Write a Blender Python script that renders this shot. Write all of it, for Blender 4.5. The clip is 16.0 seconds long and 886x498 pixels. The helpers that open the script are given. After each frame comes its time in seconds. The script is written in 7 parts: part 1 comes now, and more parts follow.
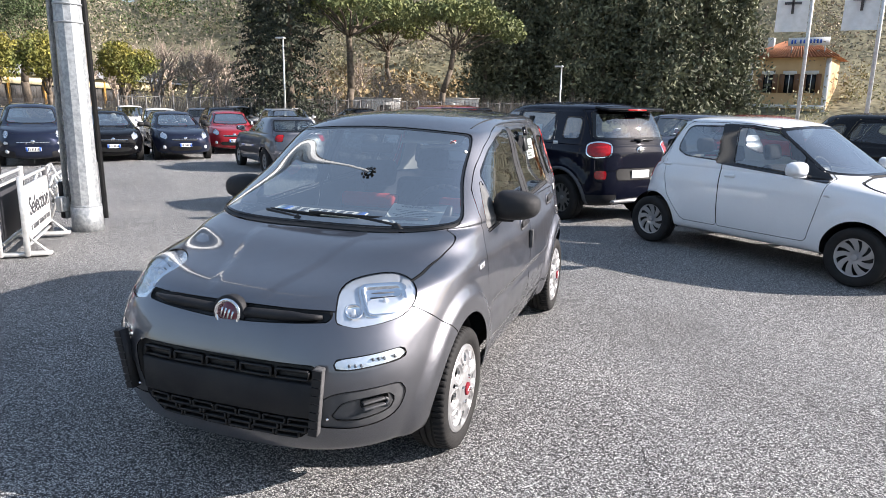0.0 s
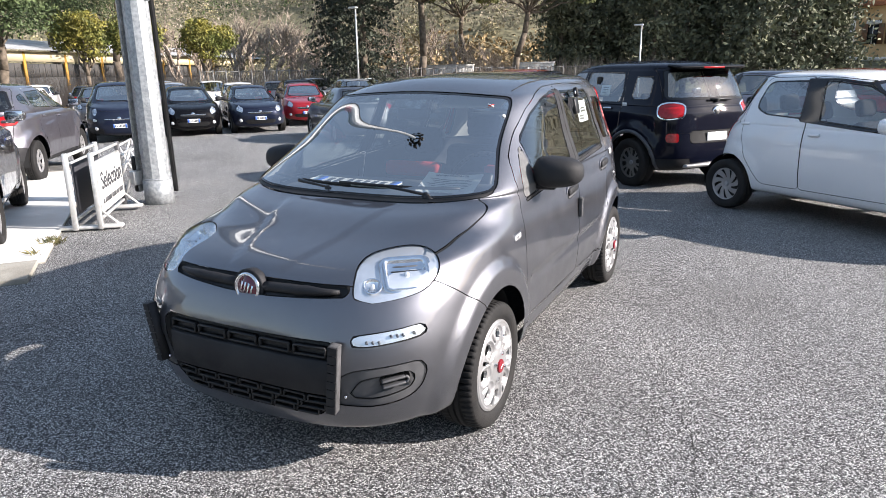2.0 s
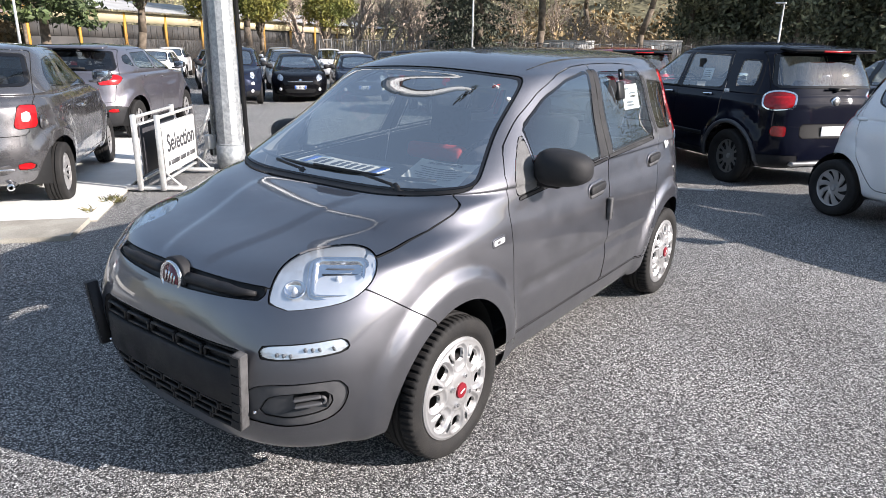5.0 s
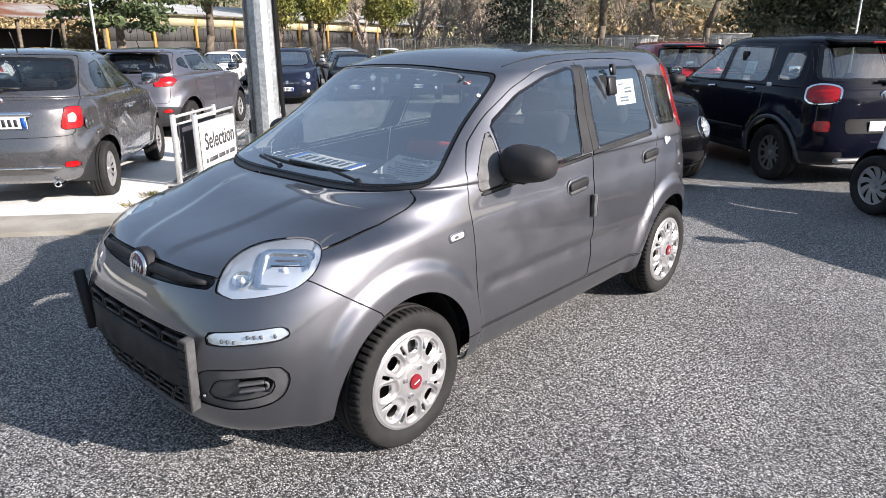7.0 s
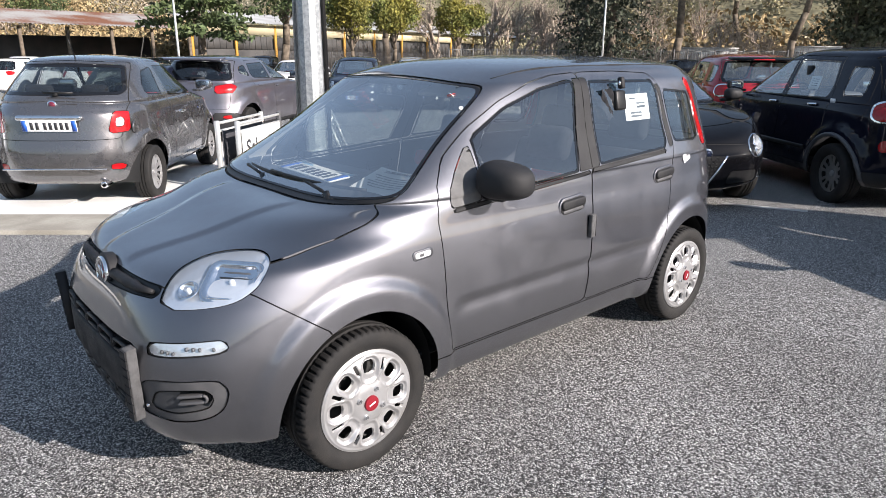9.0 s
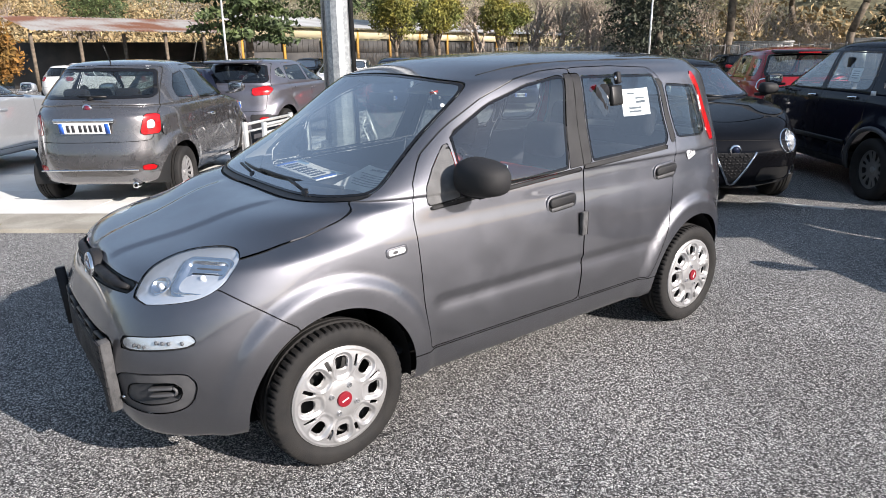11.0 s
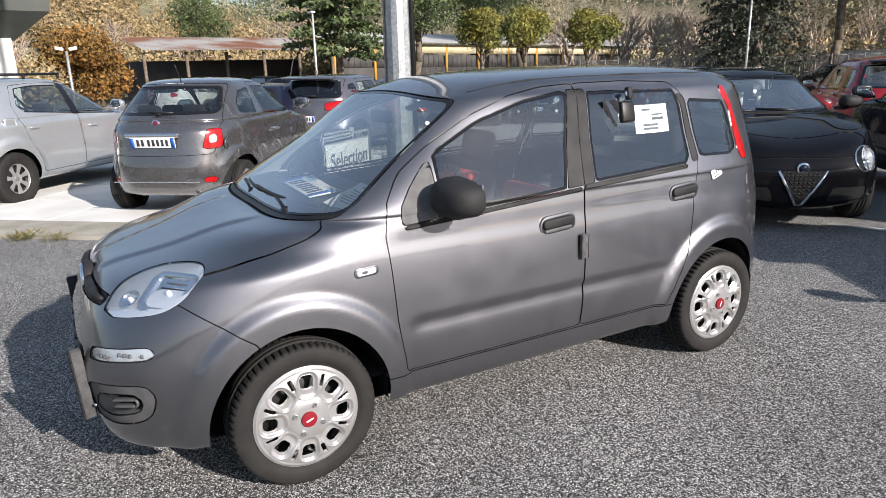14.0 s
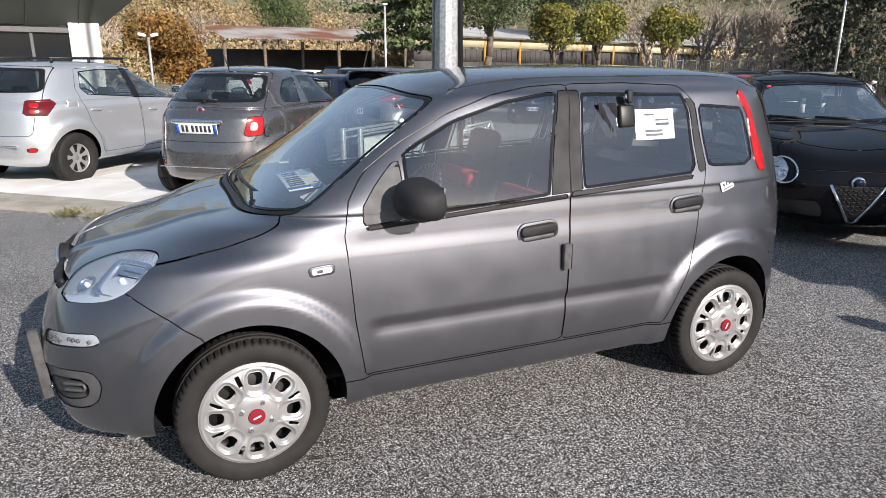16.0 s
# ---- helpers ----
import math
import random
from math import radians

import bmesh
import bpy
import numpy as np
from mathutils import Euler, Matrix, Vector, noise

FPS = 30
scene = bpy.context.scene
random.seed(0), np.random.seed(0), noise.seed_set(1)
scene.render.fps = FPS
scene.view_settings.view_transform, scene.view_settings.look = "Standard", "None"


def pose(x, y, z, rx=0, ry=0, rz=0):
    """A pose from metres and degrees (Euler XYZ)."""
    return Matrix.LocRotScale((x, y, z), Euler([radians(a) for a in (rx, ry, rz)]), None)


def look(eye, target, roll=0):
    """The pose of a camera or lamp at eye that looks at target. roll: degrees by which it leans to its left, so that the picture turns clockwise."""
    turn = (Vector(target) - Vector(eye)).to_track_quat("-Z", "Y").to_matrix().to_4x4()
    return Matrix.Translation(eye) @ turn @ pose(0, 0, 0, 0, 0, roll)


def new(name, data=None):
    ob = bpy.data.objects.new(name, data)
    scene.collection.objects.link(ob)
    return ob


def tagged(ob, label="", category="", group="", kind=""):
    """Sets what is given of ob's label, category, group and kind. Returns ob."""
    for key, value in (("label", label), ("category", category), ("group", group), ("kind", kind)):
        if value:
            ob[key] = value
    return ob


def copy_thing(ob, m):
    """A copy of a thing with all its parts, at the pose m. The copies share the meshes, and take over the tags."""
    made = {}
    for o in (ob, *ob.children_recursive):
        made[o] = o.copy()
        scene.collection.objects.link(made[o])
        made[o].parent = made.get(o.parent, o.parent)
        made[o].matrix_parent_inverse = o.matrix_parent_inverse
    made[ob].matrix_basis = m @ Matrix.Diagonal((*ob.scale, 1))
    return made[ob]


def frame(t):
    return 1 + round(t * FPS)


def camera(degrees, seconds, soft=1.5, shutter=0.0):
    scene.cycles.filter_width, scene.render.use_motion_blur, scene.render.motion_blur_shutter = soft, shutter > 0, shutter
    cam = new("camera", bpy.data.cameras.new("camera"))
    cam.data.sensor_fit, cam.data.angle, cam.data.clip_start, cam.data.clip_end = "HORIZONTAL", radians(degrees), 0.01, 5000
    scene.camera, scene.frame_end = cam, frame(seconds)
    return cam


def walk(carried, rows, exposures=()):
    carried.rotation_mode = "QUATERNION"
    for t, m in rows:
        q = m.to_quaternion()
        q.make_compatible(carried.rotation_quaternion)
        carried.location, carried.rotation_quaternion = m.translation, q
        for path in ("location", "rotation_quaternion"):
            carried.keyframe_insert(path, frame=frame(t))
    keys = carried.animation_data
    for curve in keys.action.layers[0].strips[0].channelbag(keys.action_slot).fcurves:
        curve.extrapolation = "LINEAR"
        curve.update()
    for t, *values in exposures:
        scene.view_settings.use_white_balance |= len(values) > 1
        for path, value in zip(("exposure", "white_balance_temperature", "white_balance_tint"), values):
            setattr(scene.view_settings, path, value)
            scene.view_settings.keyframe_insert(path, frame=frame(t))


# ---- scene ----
import collections

cam = camera(67.4, 16.0, 0.8)
PATH = [
    (0, (1.657, -2.765, 1.587), (1.001, -0.925, 1.158), 1.1),
    (0.5, (1.688, -2.735, 1.585), (0.985, -0.922, 1.118), 0.5),
    (1, (1.735, -2.698, 1.585), (0.978, -0.913, 1.096), 0.4),
    (1.5, (1.783, -2.63, 1.581), (0.929, -0.888, 1.092), -0.3),
    (2, (1.796, -2.541, 1.565), (0.934, -0.813, 1.043), -0.9),
    (2.5, (1.768, -2.411, 1.572), (0.892, -0.699, 1.021), 0.0),
    (3, (1.824, -2.313, 1.569), (0.948, -0.611, 0.989), 0.6),
    (3.5, (1.921, -2.193, 1.572), (0.925, -0.543, 1.036), 0.5),
    (4, (2.008, -2.112, 1.572), (0.948, -0.498, 1.049), -0.2),
    (4.5, (2.054, -2.006, 1.56), (0.957, -0.42, 1.032), -1.0),
    (5, (2.091, -1.88, 1.56), (0.958, -0.342, 0.968), 1.0),
    (5.2, (2.114, -1.855, 1.565), (0.99, -0.323, 0.941), 0.7),
    (7.3, (2.478, -1.585, 1.564), (1.183, -0.186, 0.96), 0.1),
    (7.5, (2.489, -1.529, 1.565), (1.206, -0.125, 0.945), 0.9),
    (8, (2.519, -1.414, 1.566), (1.207, -0.017, 0.994), 2.1),
    (8.5, (2.558, -1.36, 1.568), (1.215, 0.0, 0.978), 0.2),
    (9, (2.653, -1.287, 1.565), (1.22, -0.014, 0.993), 0.4),
    (9.2, (2.682, -1.268, 1.566), (1.231, -0.014, 0.997), 0.2),
    (11.3, (2.837, -1.022, 1.554), (1.297, 0.117, 0.98), -0.0),
    (11.5, (2.819, -0.991, 1.555), (1.271, 0.136, 0.978), 0.8),
    (12, (2.813, -0.894, 1.541), (1.281, 0.25, 0.956), -0.3),
    (12.5, (2.868, -0.776, 1.543), (1.254, 0.254, 0.963), 0.4),
    (13, (2.947, -0.707, 1.555), (1.276, 0.244, 1.003), -0.2),
    (13.5, (3.003, -0.682, 1.557), (1.316, 0.242, 1.012), -0.1),
    (14, (3.017, -0.647, 1.559), (1.335, 0.297, 1.028), -1.4),
    (14.5, (2.987, -0.515, 1.547), (1.279, 0.391, 1.038), 0.3),
    (15, (2.976, -0.445, 1.564), (1.264, 0.432, 1.016), 0.5),
    (15.5, (3.017, -0.329, 1.558), (1.294, 0.524, 1.005), -0.3),
    (16, (3.103, -0.238, 1.562), (1.335, 0.522, 1.018), 0.2),
]
walk(cam, [(t, look(eye, target, roll)) for t, eye, target, roll in PATH], [(0, 1.26, 6560, 16), (4.5, 1.14, 6560, 16), (9, 0.97, 6600, 16), (12.5, 0.85, 6650, 15), (16, 0.66, 6680, 15)])

# ---- light ----
SUN = Vector((2.0, 0.6, 1.0)).normalized()
sun = new("sun", bpy.data.lights.new("sun", "SUN"))
sun.data.energy, sun.data.angle, sun.data.color = 5.0, radians(0.53), (1.0, 0.955, 0.885)
sun.matrix_basis = look(SUN * 50, (0, 0, 0))
world = bpy.data.worlds.new("sky")
scene.world = world
world.use_nodes = True
sky = world.node_tree.nodes.new("ShaderNodeTexSky")
sky.sky_type, sky.sun_disc = "NISHITA", False
sky.sun_elevation, sky.sun_rotation = math.asin(SUN.z), math.atan2(SUN.x, SUN.y)
sky.air_density, sky.dust_density = 1.0, 0.7
bg = world.node_tree.nodes["Background"]
bg.inputs["Strength"].default_value = 0.055
world.node_tree.links.new(sky.outputs[0], bg.inputs[0])
# a thin veil of high cloud over the whole sky
veil = world.node_tree.nodes.new("ShaderNodeBackground")
veil.inputs[0].default_value, veil.inputs[1].default_value = (0.56, 0.77, 1.0, 1.0), 0.155
both = world.node_tree.nodes.new("ShaderNodeAddShader")
world.node_tree.links.new(bg.outputs[0], both.inputs[0])
world.node_tree.links.new(veil.outputs[0], both.inputs[1])
world.node_tree.links.new(both.outputs[0], world.node_tree.nodes["World Output"].inputs[0])


# ---- materials ----
def mat(name, base, rough=0.5, metal=0.0, coat=0.0, spec=0.5, second=None, scale=8.0, amount=0.5, detail=6.0,
        fine=None, bump=0.0, bump_scale=60.0, rough_var=0.0, random=0.0, island=0.0, emit=None, coat_rough=0.03, coat_ior=1.5):
    """Base colour broken by noise at two scales, with fine relief and uneven gloss."""
    m = bpy.data.materials.new(name)
    m.use_nodes = True
    nt = m.node_tree
    b = nt.nodes["Principled BSDF"]
    N = nt.nodes.new
    L = nt.links.new
    b.inputs["Roughness"].default_value, b.inputs["Metallic"].default_value = rough, metal
    b.inputs["Coat Weight"].default_value, b.inputs["Coat Roughness"].default_value = coat, coat_rough
    b.inputs["Specular IOR Level"].default_value = spec
    b.inputs["Coat IOR"].default_value = coat_ior
    co = N("ShaderNodeTexCoord").outputs["Object"]

    def noise(s, d=detail):
        n = N("ShaderNodeTexNoise")
        n.inputs["Scale"].default_value, n.inputs["Detail"].default_value = s, d
        L(co, n.inputs["Vector"])
        return n.outputs["Fac"]

    def mix(fac, a, c, kind="MIX"):
        x = N("ShaderNodeMix")
        x.data_type, x.blend_type = "RGBA", kind
        for sock, v in ((x.inputs[0], fac), (x.inputs[6], a), (x.inputs[7], c)):
            if isinstance(v, bpy.types.NodeSocket):
                L(v, sock)
            else:
                sock.default_value = v if isinstance(v, float) else (*v, 1.0)
        return x.outputs[2]

    def ramp(v, lo, hi, a=0.0, c=1.0):
        r = N("ShaderNodeMapRange")
        L(v, r.inputs[0])
        for k, q in zip((1, 2, 3, 4), (lo, hi, a, c)):
            r.inputs[k].default_value = q
        return r.outputs[0]

    col = tuple(base)
    if second is not None:
        col = mix(ramp(noise(scale), 0.5 - 0.25 * amount, 0.5 + 0.25 * amount), col, tuple(second))
    if fine is not None:
        s, lo, hi = fine
        col = mix(1.0, col, mix(ramp(noise(s, 2.0), 0.3, 0.7), (lo,) * 3, (hi,) * 3), "MULTIPLY")
    if random or island:
        src = N("ShaderNodeObjectInfo").outputs["Random"] if random else N("ShaderNodeNewGeometry").outputs["Random Per Island"]
        k = random or island
        col = mix(1.0, col, mix(src, (1 - k,) * 3, (1 + k,) * 3), "MULTIPLY")
    if isinstance(col, tuple):
        b.inputs["Base Color"].default_value = (*col, 1.0)
    else:
        L(col, b.inputs["Base Color"])
    if rough_var:
        L(ramp(noise(scale * 2 + 3), 0.3, 0.7, max(rough - rough_var, 0.02), min(rough + rough_var, 1.0)), b.inputs["Roughness"])
    if bump:
        bn = N("ShaderNodeBump")
        bn.inputs["Strength"].default_value, bn.inputs["Distance"].default_value = bump, 0.01
        L(noise(bump_scale, 4.0), bn.inputs["Height"])
        L(bn.outputs[0], b.inputs["Normal"])
    if emit:
        b.inputs["Emission Color"].default_value, b.inputs["Emission Strength"].default_value = (*emit[:3], 1.0), emit[3]
    return m


def glass(name, tint, base=0.085, gain=1.0):
    """A thin pane: clear with a tint, and gloss that grows towards grazing view, alike from both sides."""
    m = bpy.data.materials.new(name)
    m.use_nodes = True
    nt = m.node_tree
    nt.nodes.clear()
    N, L = nt.nodes.new, nt.links.new
    t, g, f, mx, out = (N("ShaderNodeBsdf" + k) if k in ("Transparent", "Glossy") else N("ShaderNode" + k)
                        for k in ("Transparent", "Glossy", "LayerWeight", "MixShader", "OutputMaterial"))
    t.inputs[0].default_value = (*tint, 1.0)
    g.inputs["Roughness"].default_value = 0.01
    f.inputs["Blend"].default_value = 0.5
    k, q = N("ShaderNodeMath"), N("ShaderNodeMath")
    k.operation, q.operation, q.use_clamp = "POWER", "MULTIPLY_ADD", True
    k.inputs[1].default_value = 4.0
    q.inputs[1].default_value, q.inputs[2].default_value = (1 - base) * gain, base
    L(f.outputs["Facing"], k.inputs[0])
    L(k.outputs[0], q.inputs[0])
    L(q.outputs[0], mx.inputs[0])
    L(t.outputs[0], mx.inputs[1])
    L(g.outputs[0], mx.inputs[2])
    L(mx.outputs[0], out.inputs[0])
    return m


def paint(name, base, metal=0.0, rough=0.35, dirt=0.12, coat=1.0):
    dull = tuple(c * (1 - dirt) + 0.25 * dirt * 0.3 for c in base)
    return mat(name, base, rough, metal, coat=coat, coat_rough=0.02, coat_ior=1.72 if metal > 0.3 else 1.5, spec=0.5 if metal > 0.3 else 0.03, second=dull, scale=2.2, amount=1.2, fine=(900.0, 0.74, 1.26), rough_var=0.05)


M = {}
M["grey"] = paint("grey_metallic_paint", (0.138, 0.140, 0.157), 0.97, 0.46)
M["warmgrey"] = paint("warm_grey_metallic_paint", (0.14, 0.136, 0.14), 0.75, 0.26)
M["crossover"] = paint("mauve_grey_metallic_paint", (0.17, 0.162, 0.185), 0.7, 0.34)
M["silver"] = paint("silver_metallic_paint", (0.52, 0.54, 0.56), 0.65, 0.34)
M["white"] = paint("white_paint", (0.78, 0.79, 0.80), 0.0, 0.4)
M["black"] = paint("black_paint", (0.002, 0.002, 0.003), 0.0, 0.5, 0.01, 0.5)
M["navy"] = paint("blue_black_paint", (0.002, 0.003, 0.010), 0.0, 0.5, 0.01, 0.5)
M["blue"] = paint("dark_blue_paint", (0.008, 0.012, 0.028), 0.2, 0.35, 0.06, 0.7)
M["red"] = paint("red_paint", (0.30, 0.012, 0.02), 0.2, 0.32)
M["plastic"] = mat("black_textured_plastic", (0.013, 0.013, 0.015), 0.6, spec=0.3, second=(0.021, 0.021, 0.022), scale=5, bump=0.15, bump_scale=700, rough_var=0.1)
M["satin"] = mat("satin_black_plastic", (0.008, 0.008, 0.009), 0.42, spec=0.35, second=(0.013, 0.013, 0.013), scale=6, bump=0.05, bump_scale=500)
M["greyplastic"] = mat("dusty_grey_plastic", (0.055, 0.056, 0.06), 0.5, second=(0.08, 0.08, 0.083), scale=14, bump=0.1, bump_scale=600)
# black grained plastic, its grey sheen in the sun put into the base colour
M["grain"] = mat("grained_grey_plastic", (0.10, 0.10, 0.10), 0.45, second=(0.14, 0.14, 0.14), scale=20, bump=0.5, bump_scale=450)
M["gap"] = mat("dark_seal", (0.006, 0.006, 0.006), 0.8)
M["frit"] = mat("black_enamel", (0.006, 0.006, 0.007), 0.08, spec=0.6)
M["window"] = glass("window_glass", (0.80, 0.87, 0.86), 0.24)
M["windscreen"] = glass("windscreen_glass", (0.90, 0.96, 0.91), 0.52)
M["dark_window"] = glass("tinted_window_glass", (0.58, 0.63, 0.63), 0.11)
M["privacy"] = glass("privacy_window_glass", (0.13, 0.14, 0.15), 0.10)
M["lens"] = glass("headlight_lens", (0.94, 0.96, 0.98), 0.07)
M["chrome"] = mat("chrome", (0.82, 0.83, 0.85), 0.08, 1.0, fine=(60, 0.92, 1.0))
M["reflector"] = mat("headlight_reflector", (0.84, 0.86, 0.88), 0.22, 0.7, bump=0.3, bump_scale=30)
M["alloy"] = mat("silver_wheel_paint", (0.43, 0.43, 0.44), 0.36, 0.6, second=(0.34, 0.335, 0.33), scale=9, amount=0.8)
M["darkalloy"] = mat("dark_alloy", (0.26, 0.26, 0.25), 0.35, 0.6)
M["steel"] = mat("black_steel_wheel", (0.012, 0.012, 0.012), 0.5, 0.2)
M["brake"] = mat("rusty_brake_metal", (0.16, 0.12, 0.09), 0.55, 0.6, second=(0.2, 0.09, 0.04), scale=25)
M["rubber"] = mat("tyre_rubber", (0.010, 0.010, 0.0105), 0.75, spec=0.3, second=(0.021, 0.0195, 0.018), scale=14, amount=1.0, bump=0.12, bump_scale=300)
M["redlens"] = mat("red_lamp_lens", (0.40, 0.006, 0.010), 0.2, coat=0.6, spec=0.3, second=(0.30, 0.005, 0.006), scale=30, amount=0.4)
M["redsmoke"] = mat("dark_red_lamp_lens", (0.10, 0.004, 0.006), 0.15, coat=0.8, spec=0.3)
M["whitelens"] = mat("clear_lamp_lens", (0.75, 0.76, 0.78), 0.1, 0.2, coat=1.0)
M["badge"] = mat("maroon_enamel", (0.12, 0.008, 0.022), 0.15, coat=1.0)
M["redcap"] = mat("red_cap", (0.19, 0.008, 0.016), 0.35)
M["seat"] = mat("dark_seat_cloth", (0.013, 0.014, 0.016), 0.9, spec=0.2, second=(0.022, 0.022, 0.025), scale=40, bump=0.3, bump_scale=400)
M["seatred"] = mat("red_seat_trim", (0.45, 0.035, 0.02), 0.8, bump=0.2, bump_scale=400)
M["dash"] = mat("dashboard_plastic", (0.045, 0.047, 0.05), 0.6, second=(0.06, 0.062, 0.065), scale=12, bump=0.2, bump_scale=500)
M["lining"] = mat("pale_headlining", (0.35, 0.35, 0.34), 0.9, bump=0.1, bump_scale=300)
M["paper"] = mat("white_paper", (0.78, 0.78, 0.77), 0.7, second=(0.72, 0.73, 0.74), scale=7)
M["ink"] = mat("dark_ink", (0.03, 0.03, 0.035), 0.6)
M["ltblue"] = mat("pale_blue_print", (0.25, 0.42, 0.6), 0.6)
M["plate"] = mat("number_plate_white", (0.75, 0.76, 0.76), 0.35)
M["plateblue"] = mat("number_plate_blue", (0.02, 0.10, 0.45), 0.35)
M["galv"] = mat("galvanised_steel", (0.44, 0.46, 0.47), 0.5, 0.55, second=(0.30, 0.32, 0.33), scale=26, amount=0.5, fine=(9, 0.82, 1.12), rough_var=0.12)
M["aluminium"] = mat("pale_aluminium", (0.68, 0.68, 0.66), 0.4, 0.5, second=(0.55, 0.55, 0.53), scale=15)
M["signwhite"] = mat("white_sign_panel", (0.74, 0.74, 0.72), 0.45, second=(0.66, 0.66, 0.63), scale=6)
M["foam"] = mat("grey_foam", (0.055, 0.055, 0.057), 0.9, second=(0.09, 0.09, 0.092), scale=30, bump=0.4, bump_scale=250)


# ---- mesh tools ----
def part(name, bm, material, parent=None, label="", smooth=True):
    """Links a bmesh as one mesh object under a thing or a part."""
    me = bpy.data.meshes.new(name)
    bm.to_mesh(me)
    bm.free()
    return mesh_part(name, me, material, parent, label, smooth)


def mesh_part(name, me, material, parent=None, label="", smooth=True):
    me.materials.append(material)
    if smooth:
        me.polygons.foreach_set("use_smooth", [True] * len(me.polygons))
    ob = new(name, me)
    ob.parent = parent
    return tagged(ob, label)


def empty(name, m, label, category, group="", kind=""):
    ob = new(name)
    ob.empty_display_size = 0.1
    ob.matrix_basis = m
    return tagged(ob, label, category, group, kind)


def box(x, y, z, sx, sy, sz, r=0.0, seg=2, m=None, bm=None):
    """A box of sizes sx, sy, sz about its centre, with rounded edges."""
    bm = bm or bmesh.new()
    v = bmesh.ops.create_cube(bm, size=1.0, matrix=Matrix.Diagonal((sx, sy, sz, 1)))["verts"]
    if r:
        e = list({e for q in v for e in q.link_edges})
        v = [q for q in bmesh.ops.bevel(bm, geom=e, offset=r, segments=seg, affect="EDGES", profile=0.5)["verts"]]
        v = list({q for q in v} | {q for f in {f for q in v for f in q.link_faces} for q in f.verts})
    bmesh.ops.transform(bm, matrix=Matrix.Translation((x, y, z)) @ (m or Matrix()), verts=v)
    return bm


def plate(w, h, r, depth, edge=0.003, bm=None, n=7):
    """A rounded plate in the y-z plane, facing +x, w wide and h high, with a soft front edge."""
    bm = bm or bmesh.new()
    rows = []
    for x, s in ((0.0, 0.0), (depth - edge, 0.0), (depth - edge * 0.3, edge * 0.3), (depth, edge)):
        ring = []
        for q, (cy, cz) in enumerate(((1, 1), (-1, 1), (-1, -1), (1, -1))):
            for k in range(n):
                a = math.pi / 2 * (q + k / (n - 1))
                rr = r - s
                ring.append(bm.verts.new((x, cy * (w / 2 - r) + rr * math.cos(a), cz * (h / 2 - r) + rr * math.sin(a))))
        rows.append(ring)
    for a, b in zip(rows, rows[1:]):
        for k in range(len(a)):
            bm.faces.new((a[k], a[(k + 1) % len(a)], b[(k + 1) % len(a)], b[k]))
    bm.faces.new(rows[-1])
    return bm


def rod(a, b, r, bm=None, seg=12, r2=None):
    """A round bar from a to b."""
    bm = bm or bmesh.new()
    a, b = Vector(a), Vector(b)
    d = b - a
    m = Matrix.Translation((a + b) / 2) @ d.to_track_quat("Z", "Y").to_matrix().to_4x4()
    bmesh.ops.create_cone(bm, cap_ends=True, segments=seg, radius1=r, radius2=r if r2 is None else r2, depth=d.length, matrix=m)
    return bm


def tube(pts, r, seg=8, bm=None):
    """One continuous round bar through the points; r may be a list."""
    bm = bm or bmesh.new()
    pts = [Vector(q) for q in pts]
    rings = []
    side = None
    for i, q in enumerate(pts):
        d = (pts[min(i + 1, len(pts) - 1)] - pts[max(i - 1, 0)]).normalized()
        if side is None:
            side = d.orthogonal().normalized()
        side = (side - d * side.dot(d)).normalized()
        up = d.cross(side)
        rr = r[i] if isinstance(r, (list, tuple)) else r
        rings.append([bm.verts.new(q + (side * math.cos(2 * math.pi * k / seg) + up * math.sin(2 * math.pi * k / seg)) * rr) for k in range(seg)])
    for a, b in zip(rings, rings[1:]):
        for k in range(seg):
            bm.faces.new((a[k], a[(k + 1) % seg], b[(k + 1) % seg], b[k]))
    bm.faces.new(rings[0][::-1])
    bm.faces.new(rings[-1])
    bmesh.ops.recalc_face_normals(bm, faces=bm.faces)
    return bm


def lathe(profile, seg=64, wave=None):
    """Turns a profile of (radius, x) round the x axis. wave(i, j) gives a factor for the radius."""
    bm = bmesh.new()
    rows = []
    for j in range(seg):
        a = 2 * math.pi * j / seg
        rows.append([bm.verts.new((x, r * (wave(i, j) if wave else 1) * math.cos(a), r * (wave(i, j) if wave else 1) * math.sin(a)))
                     for i, (r, x) in enumerate(profile)])
    for j in range(seg):
        p, q = rows[j], rows[(j + 1) % seg]
        for i in range(len(profile) - 1):
            bm.faces.new((p[i], p[i + 1], q[i + 1], q[i]))
    bmesh.ops.recalc_face_normals(bm, faces=bm.faces)
    return bm


